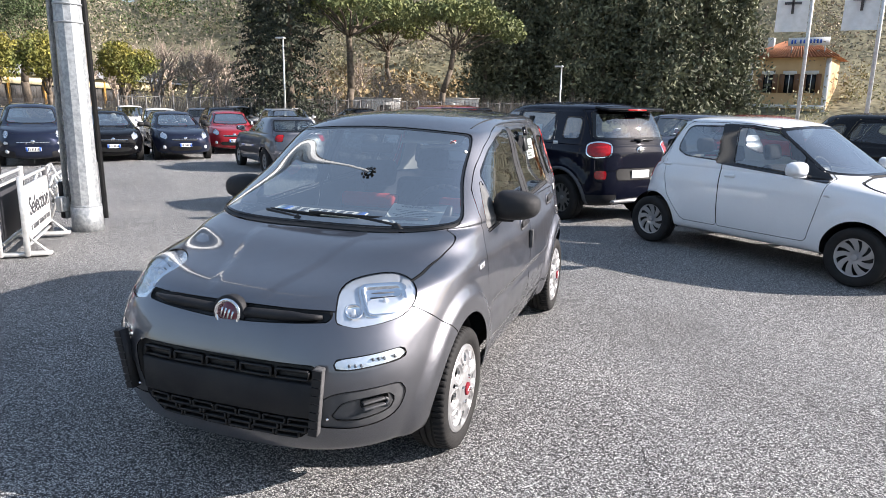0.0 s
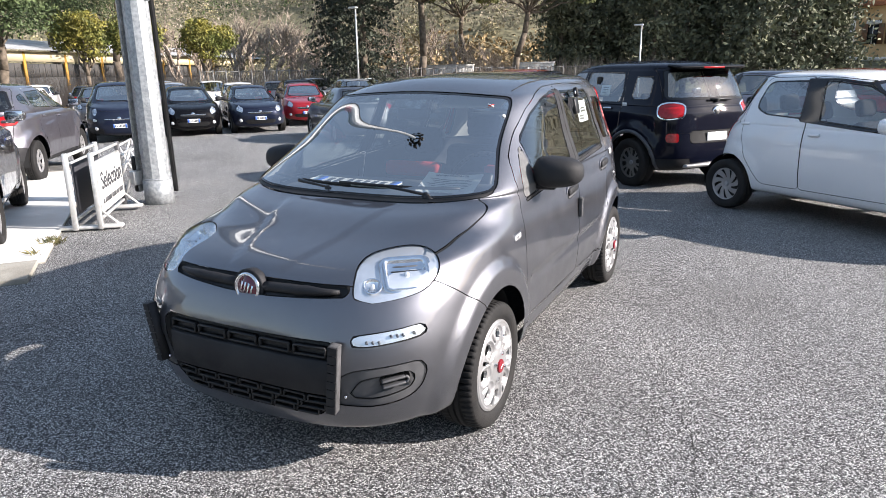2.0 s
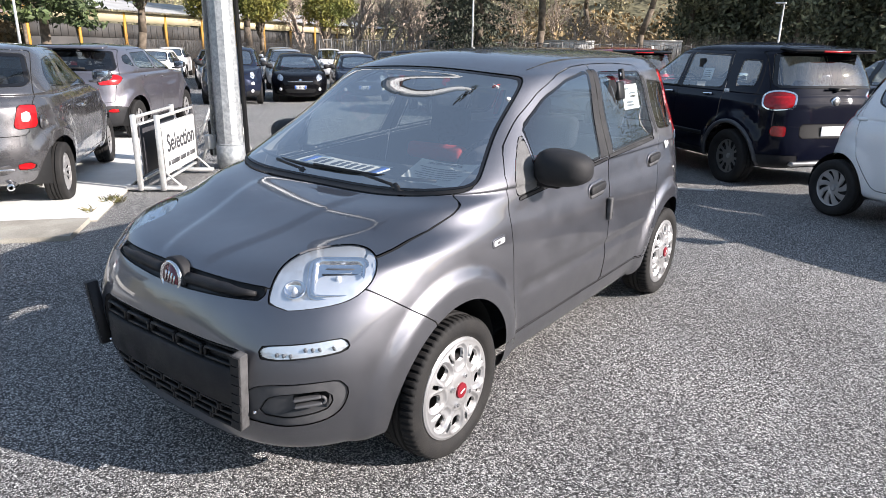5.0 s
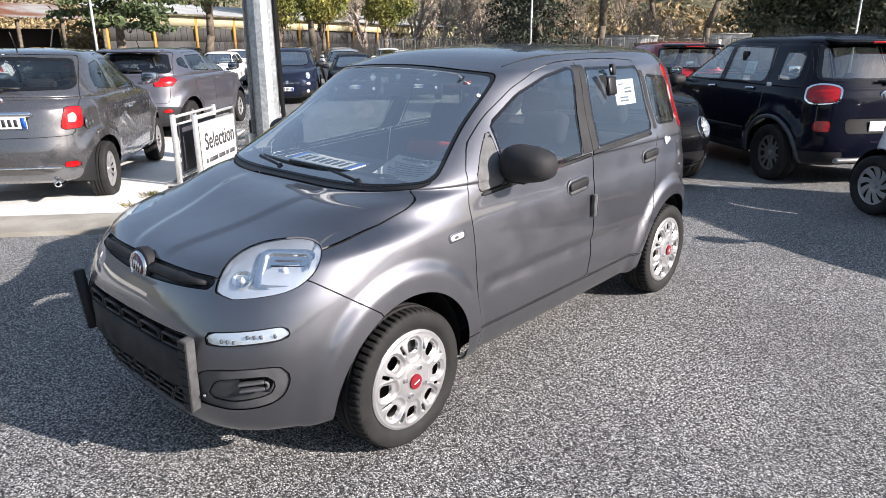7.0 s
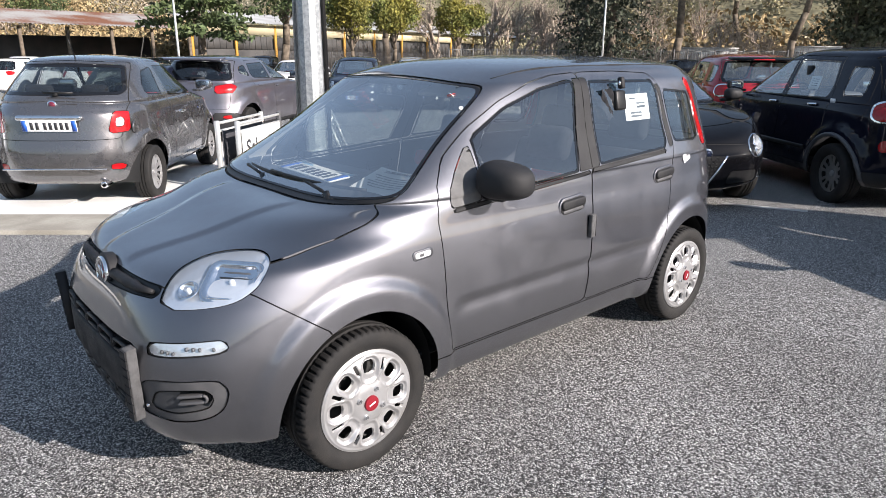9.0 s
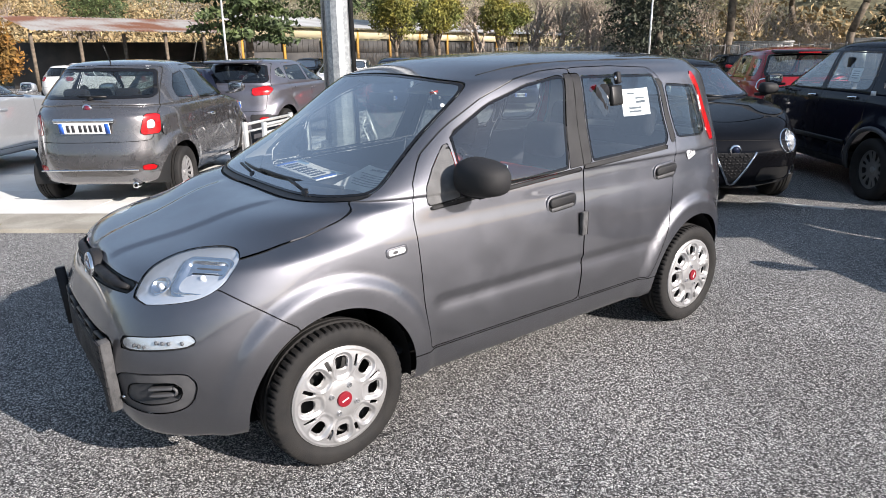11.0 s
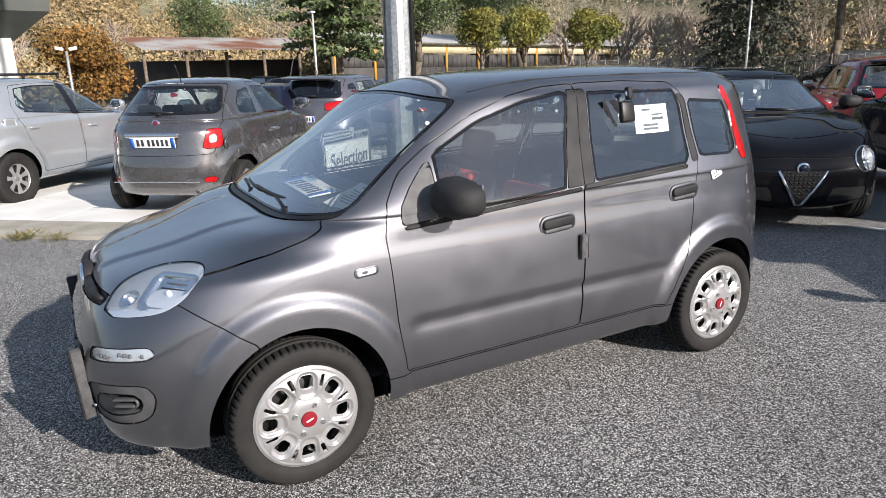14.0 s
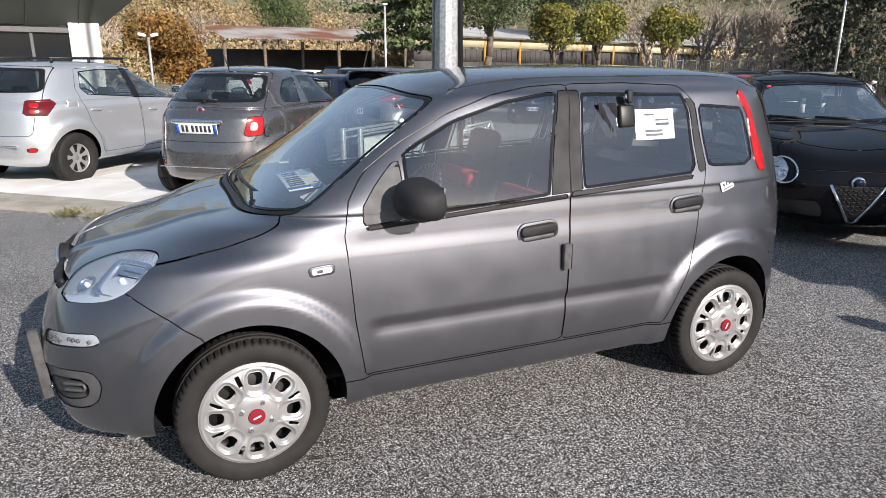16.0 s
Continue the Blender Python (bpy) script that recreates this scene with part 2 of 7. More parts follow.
class Skin:
    """A surface that can be cut along a signed field; its normals stay those of the whole."""

    def __init__(self, V, N, F):
        self.V, self.N, self.F = V, N, F

    def split(self, field):
        d = field(self.V)
        ins = d < 0
        flags = ins.tolist()
        V, N = [self.V], [self.N]
        count, made = len(self.V), {}
        A, B = [], []
        newv, newn = [], []

        def cross(i, j):
            nonlocal count
            key = (i, j) if i < j else (j, i)
            if key not in made:
                t = d[i] / (d[i] - d[j])
                newv.append(self.V[i] * (1 - t) + self.V[j] * t)
                newn.append(self.N[i] * (1 - t) + self.N[j] * t)
                made[key] = count
                count += 1
            return made[key]

        for f in self.F:
            k = sum(flags[i] for i in f)
            if k == len(f):
                A.append(f)
            elif k == 0:
                B.append(f)
            else:
                a, b = [], []
                for n, i in enumerate(f):
                    j = f[(n + 1) % len(f)]
                    (a if flags[i] else b).append(i)
                    if flags[i] != flags[j]:
                        c = cross(i, j)
                        a.append(c)
                        b.append(c)
                if len(a) > 2:
                    A.append(a)
                if len(b) > 2:
                    B.append(b)
        if newv:
            V.append(np.array(newv))
            N.append(np.array(newn))
        V, N = np.vstack(V), np.vstack(N)
        return Skin(V, N, A), Skin(V, N, B)

    def pieces(self):
        """The surface's separate pieces, without slivers."""
        root = {}

        def top(i):
            while root.setdefault(i, i) != i:
                root[i] = root[root[i]]
                i = root[i]
            return i
        for f in self.F:
            a = top(f[0])
            for i in f[1:]:
                root[top(i)] = a
        sets = collections.defaultdict(list)
        for f in self.F:
            sets[top(f[0])].append(f)
        return [Skin(self.V, self.N, F) for F in sets.values() if len(F) > 5]

    def mesh(self, name, offset=0.0, back=0.0):
        """A mesh of the cut, moved by offset along the normals; back: thickness folded in behind the rim."""
        used = sorted({i for f in self.F for i in f})
        at = {i: n for n, i in enumerate(used)}
        nn = self.N[used]
        nn = nn / np.maximum(np.linalg.norm(nn, axis=1), 1e-9)[:, None]
        vv = self.V[used] + nn * (offset(self.V[used])[:, None] if callable(offset) else offset)
        faces = [[at[i] for i in f] for f in self.F]
        deep = back(self.V[used])[:, None] if callable(back) else back
        if back:
            seen = {}
            for f in faces:
                for n, i in enumerate(f):
                    j = f[(n + 1) % len(f)]
                    seen[(i, j)] = 1
            rim = [(i, j) for (i, j) in seen if (j, i) not in seen]
            ids = sorted({i for e in rim for i in e})
            low = {i: len(vv) + n for n, i in enumerate(ids)}
            if ids:
                vv = np.vstack([vv, vv[ids] - nn[ids] * (deep[ids] if callable(back) else deep)])
                nn = np.vstack([nn, nn[ids]])
                faces += [[j, i, low[i], low[j]] for i, j in rim]
        me = bpy.data.meshes.new(name)
        me.from_pydata(vv.tolist(), [], faces)
        me.polygons.foreach_set("use_smooth", [True] * len(me.polygons))
        me.normals_split_custom_set_from_vertices(nn.tolist())
        return me


def poly_field(P, poly, rnd=0.0):
    """Signed distance of 2D points to a polygon, its corners rounded by rnd (negative inside)."""
    q = np.array(poly, float)
    if rnd:
        c = q.mean(0)
        area = 0.5 * np.sum(q[:, 0] * np.roll(q[:, 1], -1) - np.roll(q[:, 0], -1) * q[:, 1])
        out = []
        for i in range(len(q)):
            a, b, e = q[i - 1], q[i], q[(i + 1) % len(q)]
            n1 = np.array([-(b - a)[1], (b - a)[0]]) / np.linalg.norm(b - a) * np.sign(area)
            n2 = np.array([-(e - b)[1], (e - b)[0]]) / np.linalg.norm(e - b) * np.sign(area)
            k = (n1 + n2) / max(1 + n1 @ n2, 0.25)
            out.append(b + k * rnd)
        q = np.array(out)
    d = np.full(len(P), 1e9)
    inside = np.zeros(len(P), bool)
    for i in range(len(q)):
        a, b = q[i - 1], q[i]
        e, w = b - a, P - a
        t = np.clip((w @ e) / max(e @ e, 1e-12), 0, 1)
        d = np.minimum(d, np.sum((w - t[:, None] * e) ** 2, 1))
        c1, c2 = P[:, 1] >= a[1], P[:, 1] >= b[1]
        cr = e[0] * w[:, 1] - e[1] * w[:, 0]
        inside ^= (c1 & ~c2 & (cr < 0)) | (~c1 & c2 & (cr > 0))
    d = np.sqrt(d)
    return np.where(inside, -d, d) - rnd


R2 = math.sqrt(0.5)


def zone(space, poly, rnd=0.02, mid=1.2):
    """A field on a car's skin: a polygon seen from the side, the front, the rear or a front or rear corner."""
    def field(V):
        x, y, z = np.abs(V[:, 0]), V[:, 1], V[:, 2]
        if space == "side":
            return np.maximum(poly_field(np.c_[y, z], poly, rnd), 0.42 - x)
        if space == "shield":
            # windscreen: poly holds the pillar line's foot and head, then the sill and head heights
            (y0, z0), (y1, z1), (lo, hi) = poly
            k = 0.010
            a = (y - (y0 + (z - z0) * (y1 - y0) / (z1 - z0))) * 0.62
            b, c = lo + 0.032 * (x / 0.7) ** 3 - z, z - hi + 0.03 * (x / 0.55) ** 2
            q = np.stack([a, b, c]) / k
            mx = q.max(0)
            return k * (mx + np.log(np.exp(q - mx).sum(0)))
        if space == "front":
            return np.maximum(poly_field(np.c_[x, z], poly, rnd), y - mid)
        if space == "rear":
            return np.maximum(poly_field(np.c_[x, z], poly, rnd), mid - y)
        if space == "lamp":
            # seen from the corner and from above
            p = (x - y) * R2
            return np.maximum(np.maximum(poly_field(np.c_[(x + y) * R2, z * 0.819 - p * 0.574], poly, rnd), y - mid), np.maximum(0.45 - p, 0.6 - z))
        if space == "fcorner":
            return np.maximum(np.maximum(poly_field(np.c_[(x + y) * R2, z], poly, rnd), y - mid), 0.50 - (x - y) * R2)
        if space == "rcorner":
            return np.maximum(poly_field(np.c_[(x - y) * R2, z], poly, rnd), mid - y)
        return np.maximum(poly_field(np.c_[x, y], poly, rnd), 0.6 - z)
    return field


def smooth01(t):
    t = np.clip(t, 0, 1)
    return t * t * (3 - 2 * t)


def curve(keys, steps):
    """Catmull-Rom through the keys, with so many steps from key to key."""
    k = np.array(keys, float)
    p = np.concatenate([[2 * k[0] - k[1]], k, [2 * k[-1] - k[-2]]])
    out = []
    for i in range(len(k) - 1):
        a, b, c, d = p[i:i + 4]
        for s in range(steps):
            t = s / steps
            out.append(0.5 * (2 * b + (c - a) * t + (2 * a - 5 * b + 4 * c - d) * t * t + (3 * b - a - 3 * c + d) * t ** 3))
    out.append(k[-1])
    return np.array(out)


def car_skin(p, fine=1.0):
    """The outer skin of a car. It faces -y, its front axle stands at y = 0. Rings run round the car, from the sill up to the roof."""
    yn, yt, zh, W, wb = p["nose"], p["tail"], p["hood"], p["half"], p["base"]
    (yc, zc), (yh, zd), top, (yb, zb), yr = p["cowl"], p["header"], p["top"], p["belt"], p["rear_roof"]
    wB, wR, low = p["belt_half"], p["roof_half"], p.get("low", 0.19)
    ym = p.get("mid_roof", (yh + yr) / 2)
    ch = p.get("chin", 0.0)
    yf = [yn + 0.15 - ch, yn + 0.05 - ch, yn + 0.012 - ch, yn - ch * 0.9, yn + 0.02 - ch * 0.35, yn + 0.055, yn + 0.13, yn + 0.36, (yn + yc) / 2 + 0.16, yc - 0.06,
          yc + 0.05, (yc + yh) / 2, yh - 0.10, yh, yh + 0.22, (yh + ym) / 2 + 0.1, ym - 0.03]
    hood = lambda t: zh + (zc - zh) * t
    zf = [low, low + 0.06, 0.40, 0.55, zh - 0.10, zh - 0.02, hood(0.22), hood(0.52), hood(0.80), zc, zc + 0.045, (zc + zd) / 2 + 0.005,
          zd - 0.065, zd, (zd + top) / 2 + 0.015, top - 0.006, top]
    for i, (ys, z_) in enumerate(p.get("shield", ())):
        yf[10 + i], zf[10 + i], yf[9] = ys, z_, yc - 0.035
    w = [W - 0.11, W - 0.045, W - 0.012, W, W, W - 0.004, W - 0.012, W - 0.024, (W + wB) / 2 - 0.01, wB + 0.006, wB,
         (wB + wR) / 2 + 0.016, wR + 0.042, wR, wR - 0.07, wR * 0.5, 0.02]
    sh = p.get("shoulder", 0.0)
    zs = [low + 0.05, low + 0.09, 0.40, 0.55, 0.68, 0.77, zb - 0.12, zb - 0.06, zb - 0.02 + sh * 0.6, zb + sh, zb + 0.04 + sh,
          (zb + zd) / 2, zd - 0.06, zd - 0.005, (zd + top) / 2, top - 0.012, top]
    ye, tl = yt - yb, p.get("tail_low", low + 0.07)
    yq = [yt - 0.10, yt - 0.03, yt, yt, yt - ye * 0.15, yt - ye * 0.25, yt - ye * 0.4, yt - ye * 0.6, yt - ye * 0.8, yb, yb - 0.01,
          (yb + yr) / 2 + 0.04, yr + 0.05, yr, yr - 0.12, (yr + ym) / 2, ym + 0.03]
    zr = [tl, tl + 0.06, 0.45, 0.58, 0.70, 0.79, zb - 0.10, zb - 0.05, zb - 0.01, zb + 0.02, zb + 0.06,
          (zb + zd) / 2 + 0.02, zd - 0.04, zd + 0.01, (zd + top) / 2 + 0.01, top - 0.008, top]
    nf = p.get("plan") or [3.5, 3.5, 3.5, 3.5, 3.3, 2.9, 2.55, 2.45, 2.6, 2.9, 3.4, 3.6, 3.6, 3.5, 3.2, 2.6, 2.2]
    K = curve(np.c_[yf, zf, w, zs, yq, zr, nf], max(2, round(7 * fine)))
    n1, n2, n3 = (max(12, round(q * fine)) for q in (64, 76, 50))
    nb = p.get("rear_square", 4.0)
    rows = []
    for yF, zF, wF, zS, yQ, zQ, nF in K:
        ma = min(max(p.get("sweep", (0.5, 0.98))[0], yF + p.get("sweep", (0.5, 0.98))[1]), yF + 0.46 * (yQ - yF))
        mb = max(yt - 1.05, yF + 0.54 * (yQ - yF))
        a = np.linspace(0, math.pi / 2, 300)
        fx, fy = wF * np.sin(a) ** (2 / nF), ma - (ma - yF) * np.cos(a) ** (2 / nF)
        gx, gy = wF * np.cos(a) ** (2 / nb), mb + (yQ - mb) * np.sin(a) ** (2 / nb)
        fz = zF + (zS - zF) * smooth01(fx / max(wF, 1e-6)) ** 1.2
        gz = zS + (zQ - zS) * (1 - smooth01(gx / max(wF, 1e-6))) ** 1.2

        def even(px, py, pz, n):
            s = np.r_[0, np.cumsum(np.hypot(np.diff(px), np.diff(py)))]
            t = np.linspace(0, s[-1], n + 1)
            return np.c_[np.interp(t, s, px), np.interp(t, s, py), np.interp(t, s, pz)]
        mid = np.c_[np.full(n2 + 1, wF), np.linspace(ma, mb, n2 + 1), np.full(n2 + 1, zS)]
        rows.append(np.vstack([even(fx, fy, fz, n1), mid[1:], even(gx, gy, gz, n3)[1:]]))
    G = np.array(rows)
    flare, ra = p.get("flare", 0.022), p.get("arch", 0.345)
    zw = p.get("wheel", 0.288)
    for yw in (0.0, wb):
        r = np.hypot(G[..., 1] - yw, (G[..., 2] - zw) * 0.96)
        edge = ra + p.get("flare_width", 0.13)
        G[..., 0] += flare * smooth01((edge + 0.02 - r) / p.get("flare_soft", 0.085)) * smooth01((G[..., 0] / W - 0.55) / 0.3) * smooth01((zb + 0.1 - G[..., 2]) / 0.2)
    for z0, depth, width in p.get("creases", ()):
        on = smooth01((G[..., 1] - 0.42) / 0.1) * smooth01((wb - 0.36 - G[..., 1]) / 0.1)
        dz = (G[..., 2] - z0) / width
        G[..., 0] -= depth * np.where(dz < 0, np.exp(-dz * dz), np.exp(-dz * dz * 14)) * on * (G[..., 0] > 0.5 * W)
    if "hood_crease" in p:
        (x0, x1), high = p["hood_crease"]
        t = np.clip((G[..., 1] - yn) / (yc - yn), 0, 1)
        on = smooth01((G[..., 2] - zh - 0.005) / 0.03) * smooth01((yc - 0.02 - G[..., 1]) / 0.12)
        G[..., 2] += high * on * smooth01((x0 + (x1 - x0) * t ** 0.8 - G[..., 0]) / 0.035)
    # both halves, one closed row
    left = G[:, ::-1][:, 1:-1] * np.array([-1, 1, 1])
    G = np.concatenate([G, left], axis=1)
    nr, nc = G.shape[:2]
    du = np.roll(G, -1, 1) - np.roll(G, 1, 1)
    dv = np.empty_like(G)
    dv[1:-1], dv[0], dv[-1] = G[2:] - G[:-2], G[1] - G[0], G[-1] - G[-2]
    Nn = np.cross(du, dv)
    Nn /= np.maximum(np.linalg.norm(Nn, axis=2), 1e-9)[..., None]
    Nn[-4:] = (0, 0, 1)
    F = [[i * nc + j, i * nc + (j + 1) % nc, (i + 1) * nc + (j + 1) % nc, (i + 1) * nc + j] for i in range(nr - 1) for j in range(nc)]
    F.append([(nr - 1) * nc + j for j in range(nc)])
    return Skin(G.reshape(-1, 3), Nn.reshape(-1, 3), F), G[0]


def side_only(skin, sign):
    a, b = skin.split(lambda V: -sign * V[:, 0])
    return a


# ---- car parts ----
def disc_skin(rim, dome, n=160, k=30, relief=None):
    """A wheel cover's face in the y-z plane, facing +x; relief(y, z) sinks it in places."""
    r = np.linspace(0.0001, rim, k)
    a = np.linspace(0, 2 * math.pi, n, endpoint=False)
    R, A = np.meshgrid(r, a, indexing="ij")
    X = dome(R / rim)
    V = np.stack([X, R * np.cos(A), R * np.sin(A)], -1)
    e = 1e-3
    sl = (dome(np.clip(R / rim + e, 0, 1)) - dome(np.clip(R / rim - e, 0, 1))) / (2 * e * rim)
    Nn = np.stack([np.ones_like(R), -sl * np.cos(A), -sl * np.sin(A)], -1)
    if relief:
        Y, Z, e = V[..., 1], V[..., 2], 0.0006
        V[..., 0] -= relief(Y, Z)
        Nn[..., 1] += (relief(Y + e, Z) - relief(Y - e, Z)) / (2 * e)
        Nn[..., 2] += (relief(Y, Z + e) - relief(Y, Z - e)) / (2 * e)
    F = [[i * n + j, (i + 1) * n + j, (i + 1) * n + (j + 1) % n, i * n + (j + 1) % n] for i in range(k - 1) for j in range(n)]
    return Skin(V.reshape(-1, 3), Nn.reshape(-1, 3), F)


def pockets(y, z):
    """Eight dished pockets with a raised rim, their floor falling towards the openings."""
    d = polar_holes(8, 0.082, 0.186, 0.036, math.pi / 8, 0.034, 0.0, 0.010)(np.stack([y * 0, y, z], -1).reshape(-1, 3)).reshape(y.shape)
    r = np.hypot(y, z)
    rim_ = -0.0016 * np.exp(-((d - 0.001) / 0.005) ** 2)
    return rim_ + (0.004 + 0.006 * smooth01((r - 0.08) / 0.08)) * smooth01(-d / 0.014)


def polar_holes(n, r1, r2, half, phase=0.0, rnd=0.01, twist=0.0, flare=0.0):
    """n openings between two radii; half: half width in metres; flare: extra width at the outer end."""
    def field(V):
        r = np.hypot(V[:, 1], V[:, 2])
        a = np.arctan2(V[:, 2], V[:, 1]) - phase - twist * (r - r1)
        st = 2 * math.pi / n
        a = (a + st / 2) % st - st / 2
        u = r * np.sin(a)
        h = half + flare * (r - r1) / (r2 - r1)
        qx = np.abs(u) - (h - rnd)
        qy = np.abs(r - (r1 + r2) / 2) - ((r2 - r1) / 2 - rnd)
        return np.hypot(np.maximum(qx, 0), np.maximum(qy, 0)) + np.minimum(np.maximum(qx, qy), 0) - rnd
    return field


WHEELS = {}


def wheel(parent, style, x, y, radius, sign, turn=0.0):
    """A wheel at an axle end: tyre, rim or cover, brake. Meshes are shared between alike wheels."""
    if style not in WHEELS:
        c = WHEEL_STYLES[style]
        R, rim, tw = radius, c["rim"], c.get("width", 0.175) / 2
        prof = [(rim - 0.012, -tw * 0.8), (rim, -tw * 0.95), (R * 0.86, -tw * 1.02), (R * 0.95, -tw * 0.95), (R * 0.985, -tw * 0.8),
                (R * 0.985, -0.036), (R * 0.96, -0.034), (R * 0.96, -0.026), (R, -0.024), (R, -0.004), (R * 0.965, -0.002), (R * 0.965, 0.006),
                (R, 0.008), (R, 0.024), (R * 0.96, 0.026), (R * 0.96, 0.034), (R * 0.99, 0.036), (R * 0.985, tw * 0.8), (R * 0.972, tw * 0.9),
                (R * 0.945, tw * 0.985), (R * 0.90, tw * 1.03), (R * 0.86, tw * 1.05), (R * 0.80, tw * 1.045), (rim + 0.012, tw * 0.97),
                (rim + 0.004, tw * 0.88), (rim - 0.006, tw * 0.86), (rim - 0.014, tw * 0.6)]
        nseg = c.get("seg", 252)
        grooved = {4: 0.98, 5: 0.98, 16: 0.968, 17: 0.968, 18: 0.982}
        tyre = lathe(prof, nseg, lambda i, j: grooved.get(i, 1) if (j % 4 == 0 and nseg > 200) else 1)
        tm = bpy.data.meshes.new("tyre")
        tyre.to_mesh(tm)
        tyre.free()
        tm.materials.append(M["rubber"])
        tm.polygons.foreach_set("use_smooth", [True] * len(tm.polygons))
        tm.set_sharp_from_angle(angle=radians(40))
        face = disc_skin(rim, c["dome"], c.get("n", 160), c.get("k", 34), c.get("relief"))
        for f in c["holes"]:
            _, face = face.split(f)
        fm = face.mesh("wheel_cover", 0.0, 0.014)
        fm.transform(Matrix.Translation((c.get("x", tw * 0.62), 0, 0)))
        fm.materials.append(M[c["mat"]])
        back = bpy.data.meshes.new("steel_wheel")
        lathe([(0.03, tw * 0.25), (rim * 0.55, tw * 0.30), (rim * 0.8, tw * 0.05), (rim * 0.97, -0.01), (rim, tw * 0.4)], 40).to_mesh(back)
        back.materials.append(M["steel"])
        back.polygons.foreach_set("use_smooth", [True] * len(back.polygons))
        extra = []
        for nm, bmf, mt in c.get("extra", ()):
            em = bpy.data.meshes.new(nm)
            bmf().to_mesh(em)
            em.materials.append(M[mt])
            em.polygons.foreach_set("use_smooth", [True] * len(em.polygons))
            em.set_sharp_from_angle(angle=radians(35))
            extra.append((nm, em))
        WHEELS[style] = [("tyre", tm), ("wheel_cover" if c["mat"] == "alloy" and style == "ten_spoke" else "rim", fm), ("steel_wheel", back)] + extra
    hub = new("wheel")
    hub.empty_display_size = 0.05
    hub.parent = parent
    hub.matrix_basis = pose(x, y, radius, 0, 0, 0 if sign > 0 else 180) @ pose(0, 0, 0, turn)
    for nm, me in WHEELS[style]:
        ob = new(nm, me)
        ob.parent = hub
    return hub


def bolts(n, r, x, size, i):
    a = 2 * math.pi * (i + 0.5) / n
    bm = rod((x - 0.02, r * math.cos(a), r * math.sin(a)), (x, r * math.cos(a), r * math.sin(a)), size, None, 10, size * 0.8)
    return bm


def cap(r, x0, x1):
    return lambda: lathe([(0.0005, x1 + 0.002), (r * 0.7, x1 + 0.001), (r * 0.94, x1), (r, x1 - 0.003), (r, x0)], 32)


def spoke_dome(depth, lip=0.93):
    def f(t):
        return np.where(t > lip, 0.004 + 0.008 * np.sin((t - lip) / (1 - lip) * math.pi), 0) - depth * np.exp(-(t / 0.30) ** 4) * 0.35 - depth * 0.3 * (1 - t ** 2)
    return f


WHEEL_STYLES = {
    "ten_spoke": dict(rim=0.205, mat="alloy", x=0.086, dome=lambda t: 0.016 * np.exp(-(t / 0.42) ** 6) + 0.010 * np.sin(np.clip((t - 0.42) / 0.5, 0, 1) * math.pi) - 0.005 * smooth01((t - 0.95) / 0.05),
                  n=352, k=80, relief=pockets,
                  holes=[polar_holes(8, 0.114, 0.170, 0.023, math.pi / 8, 0.018, 0.0, 0.007), polar_holes(8, 0.128, 0.178, 0.0075, 0.0, 0.005, 0.0, 0.002)],
                  extra=[("centre_cap", cap(0.031, 0.08, 0.110), "redcap"), ("cap_bar", lambda: box(0.1125, 0, 0, 0.001, 0.030, 0.006), "paper"), *[("wheel_bolt", (lambda k: lambda: bolts(4, 0.058, 0.109, 0.011, k))(k), "chrome") for k in range(4)],
                         ("brake_disc", lambda: lathe([(0.02, 0.018), (0.12, 0.018), (0.125, 0.0)], 40), "brake")]),
    "five": dict(rim=0.20, mat="alloy", x=0.055, seg=72, n=120, k=20, dome=spoke_dome(0.03),
                 holes=[polar_holes(7, 0.07, 0.178, 0.018, 0.2, 0.014, 0.0, 0.030)], extra=[("centre_cap", cap(0.028, 0.03, 0.05), "darkalloy")]),
    "twist": dict(rim=0.185, mat="alloy", x=0.06, seg=96, n=160, k=24, dome=spoke_dome(0.02),
                  holes=[polar_holes(9, 0.062, 0.165, 0.0065, 0.0, 0.006, 3.8, 0.018)], extra=[("centre_cap", cap(0.03, 0.04, 0.062), "alloy")]),
    "multi": dict(rim=0.195, mat="alloy", x=0.055, seg=72, n=160, k=22, dome=spoke_dome(0.03),
                  holes=[polar_holes(14, 0.075, 0.178, 0.010, 0.0, 0.009, 0.0, 0.014)], extra=[("centre_cap", cap(0.03, 0.03, 0.052), "alloy")]),
    "dark": dict(rim=0.218, mat="darkalloy", x=0.055, seg=96, n=140, k=24, width=0.205, dome=spoke_dome(0.03),
                 holes=[polar_holes(6, 0.09, 0.185, 0.022, 0.0, 0.02, 0.0, 0.016), polar_holes(6, 0.11, 0.19, 0.012, math.pi / 6, 0.01, 0.0, 0.01)],
                 extra=[("centre_cap", cap(0.032, 0.02, 0.05), "alloy")]),
}


def cut_panel(skin, field, gap=0.0028):
    """A panel cut out of a skin, the seam round it, and what is left."""
    panel, rest = skin.split(lambda V: field(V) + gap)
    seam, rest = rest.split(lambda V: field(V) - gap)
    return panel, seam, rest


